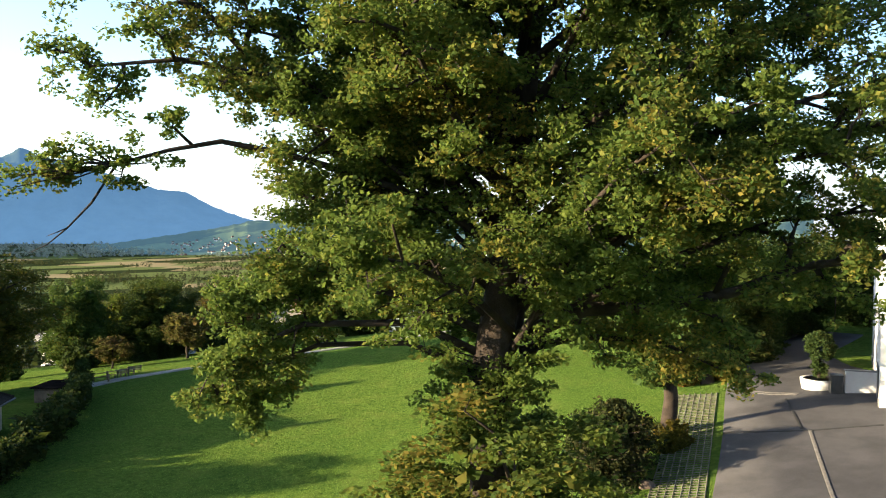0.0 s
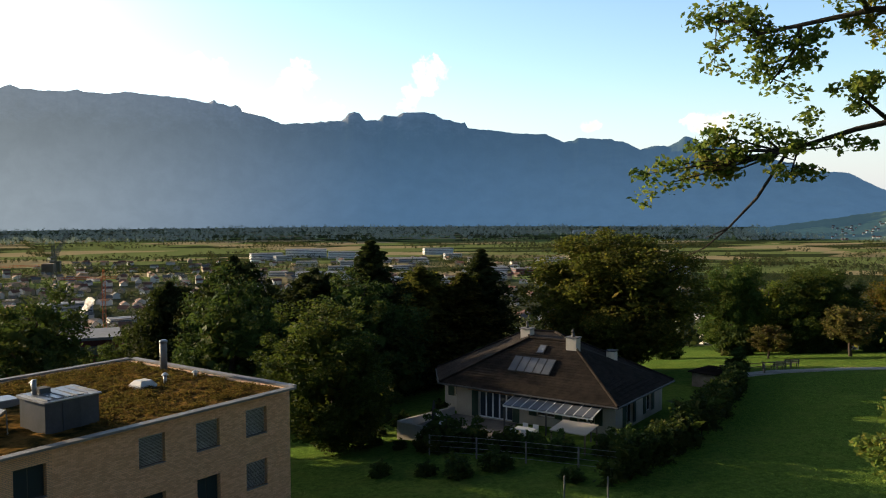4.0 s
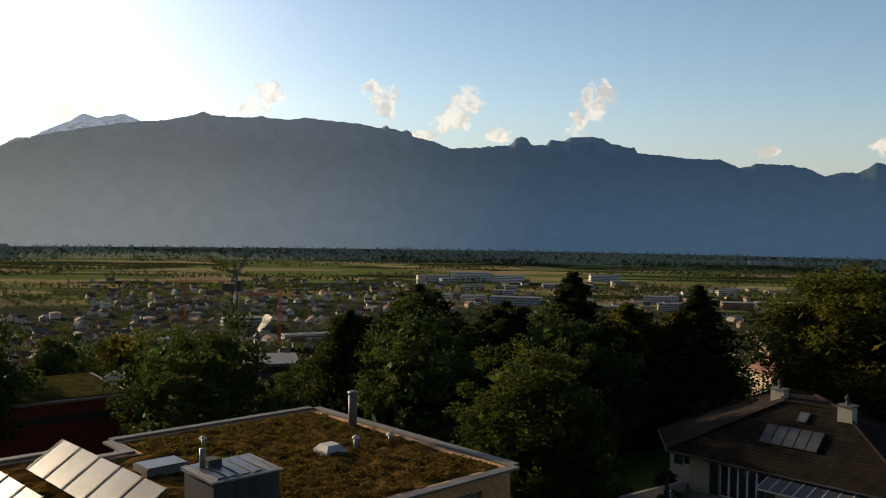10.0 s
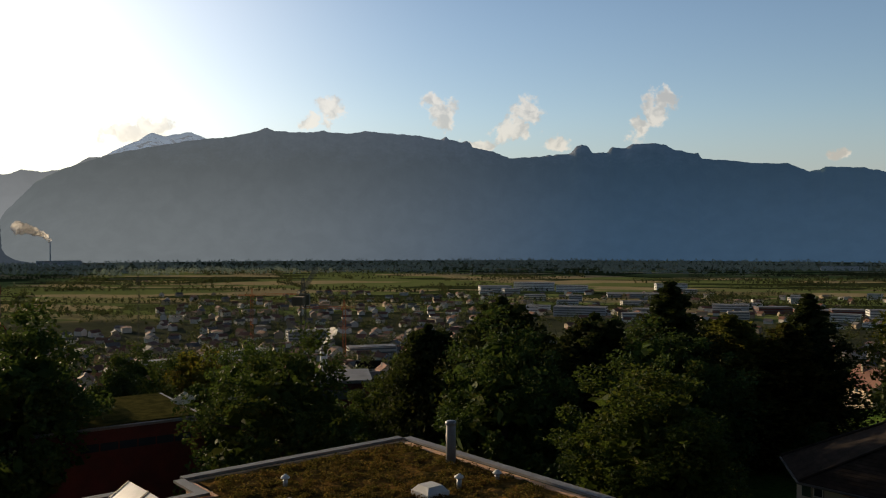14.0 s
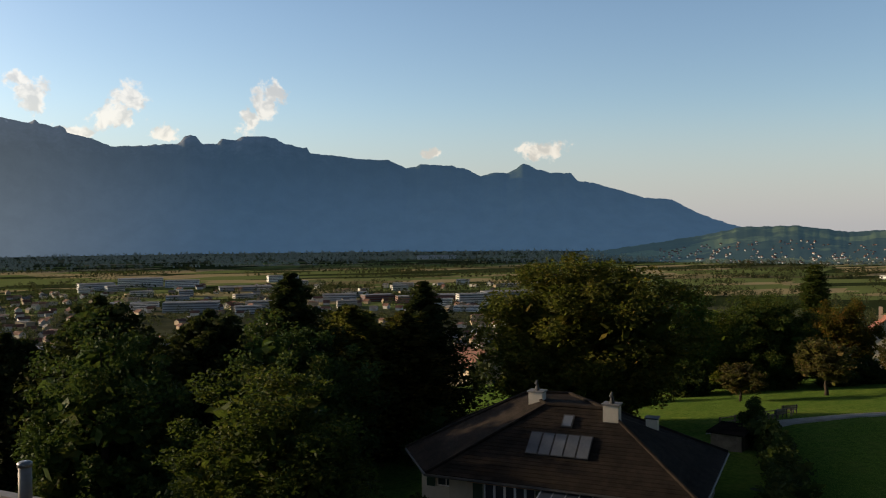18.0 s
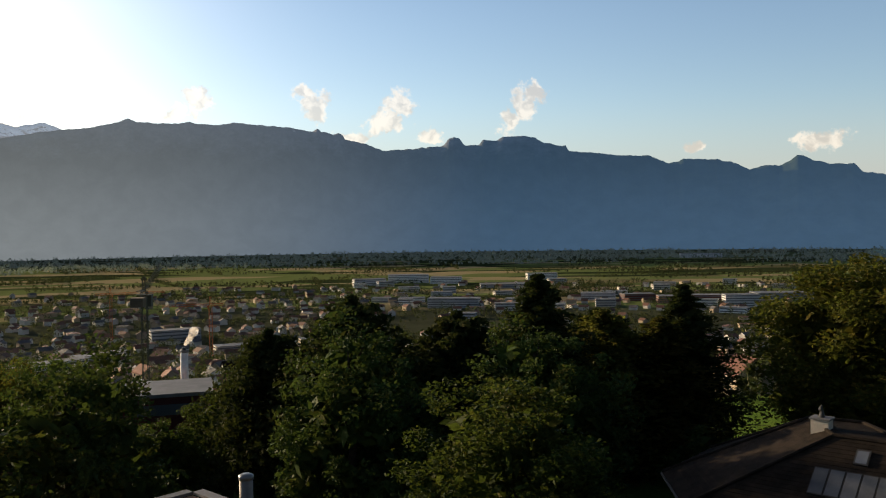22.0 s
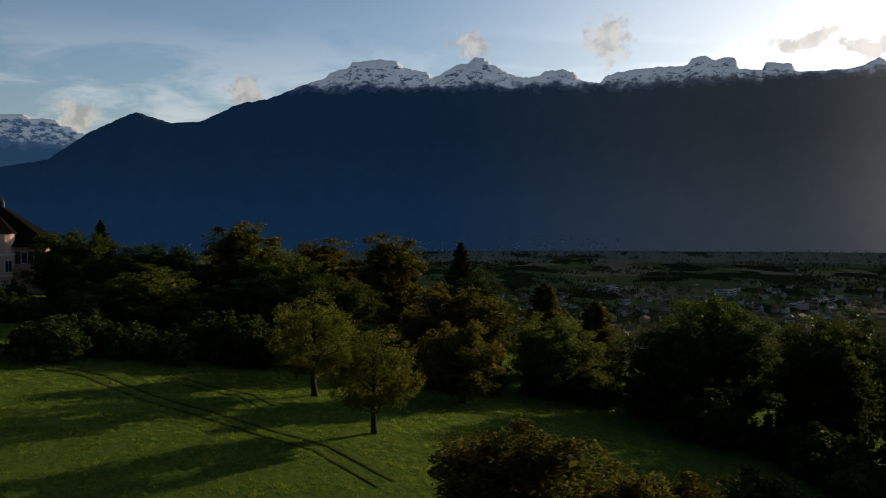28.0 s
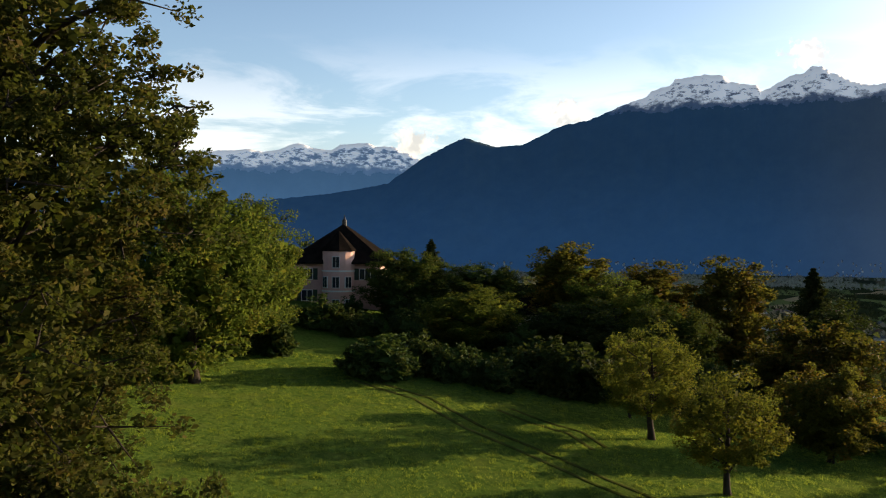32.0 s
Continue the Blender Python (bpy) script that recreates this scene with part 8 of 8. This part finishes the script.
# ---- bricks of the apartment house, proud of their joints ----
def make_bricks():
    m = bpy.data.materials.new("brick_face")
    m.use_nodes = True
    n = Nodes(m.node_tree)
    geo = n.add("ShaderNodeNewGeometry")
    tone = n.math("FRACT", n.math("ADD", geo.outputs["Random Per Island"], n.add("ShaderNodeObjectInfo").outputs["Random"]))
    color = n.mix(tone, (0.58, 0.325, 0.175), (0.84, 0.51, 0.30))
    color = n.mix(n.math("MULTIPLY", n.noise(geo.outputs["Position"], 1.3, 6.0, 0.7), 0.4), color, (0.58, 0.34, 0.19))
    n.add("ShaderNodeOutputMaterial", i0=n.add("ShaderNodeBsdfPrincipled", Base_Color=color, Roughness=0.9).outputs[0])
    wins = [(x, x + 1.47, z, z + 1.48) for z in (9.2, 6.3, 3.4) for x in (1.74, 4.99, 8.33, 14.35)]
    long, tall, gap = 0.25, 0.0787, 0.012
    rest = Solid()
    one = {}
    count = 0
    for row in range(78):
        z0 = 5.2 + row * tall
        for col in range(-1, 58):
            x0 = (col + 0.5 * (row % 2)) * long
            x1 = x0 + long - gap
            x0 = max(x0, 0.0)
            if x1 - x0 < 0.05 or x1 > 14.3:
                continue
            spans = [(x0, x1)]
            for a, b, c, d in wins:
                if z0 + tall - gap > c and z0 < d:
                    spans = [q for p0, p1 in spans for q in ((p0, min(p1, a - 0.005)), (max(p0, b + 0.005), p1)) if q[1] - q[0] > 0.03]
            for p0, p1 in spans:
                w = round(p1 - p0, 3)
                if z0 > 9.3 and 3.3 < p0 < 4.95 and count < 300 and w > 0.2:
                    if w not in one:
                        one[w] = Solid().poly(*brick(0, 0, w, tall - gap)).mesh("brick", m)
                    part("brick", one[w], FLATS_HOUSE, m=Matrix.Translation((p0, 0, z0)))
                    count += 1
                else:
                    rest.poly(*brick(p0, z0, p1, z0 + tall - gap))
    ob = part("brick_facing", rest.mesh("brick_facing", m), FLATS_HOUSE)
    tagged(ob, kind="stuff")


def brick(x0, z0, x1, z1):
    q = 0.014
    return ([(x0, 0, z0), (x1, 0, z0), (x1, 0, z1), (x0, 0, z1), (x0 + 0.003, q, z0 + 0.003), (x1 - 0.003, q, z0 + 0.003), (x1 - 0.003, q, z1 - 0.003), (x0 + 0.003, q, z1 - 0.003)],
            [(5, 4, 7, 6), (0, 4, 5, 1), (1, 5, 6, 2), (2, 6, 7, 3), (3, 7, 4, 0)])


make_bricks()
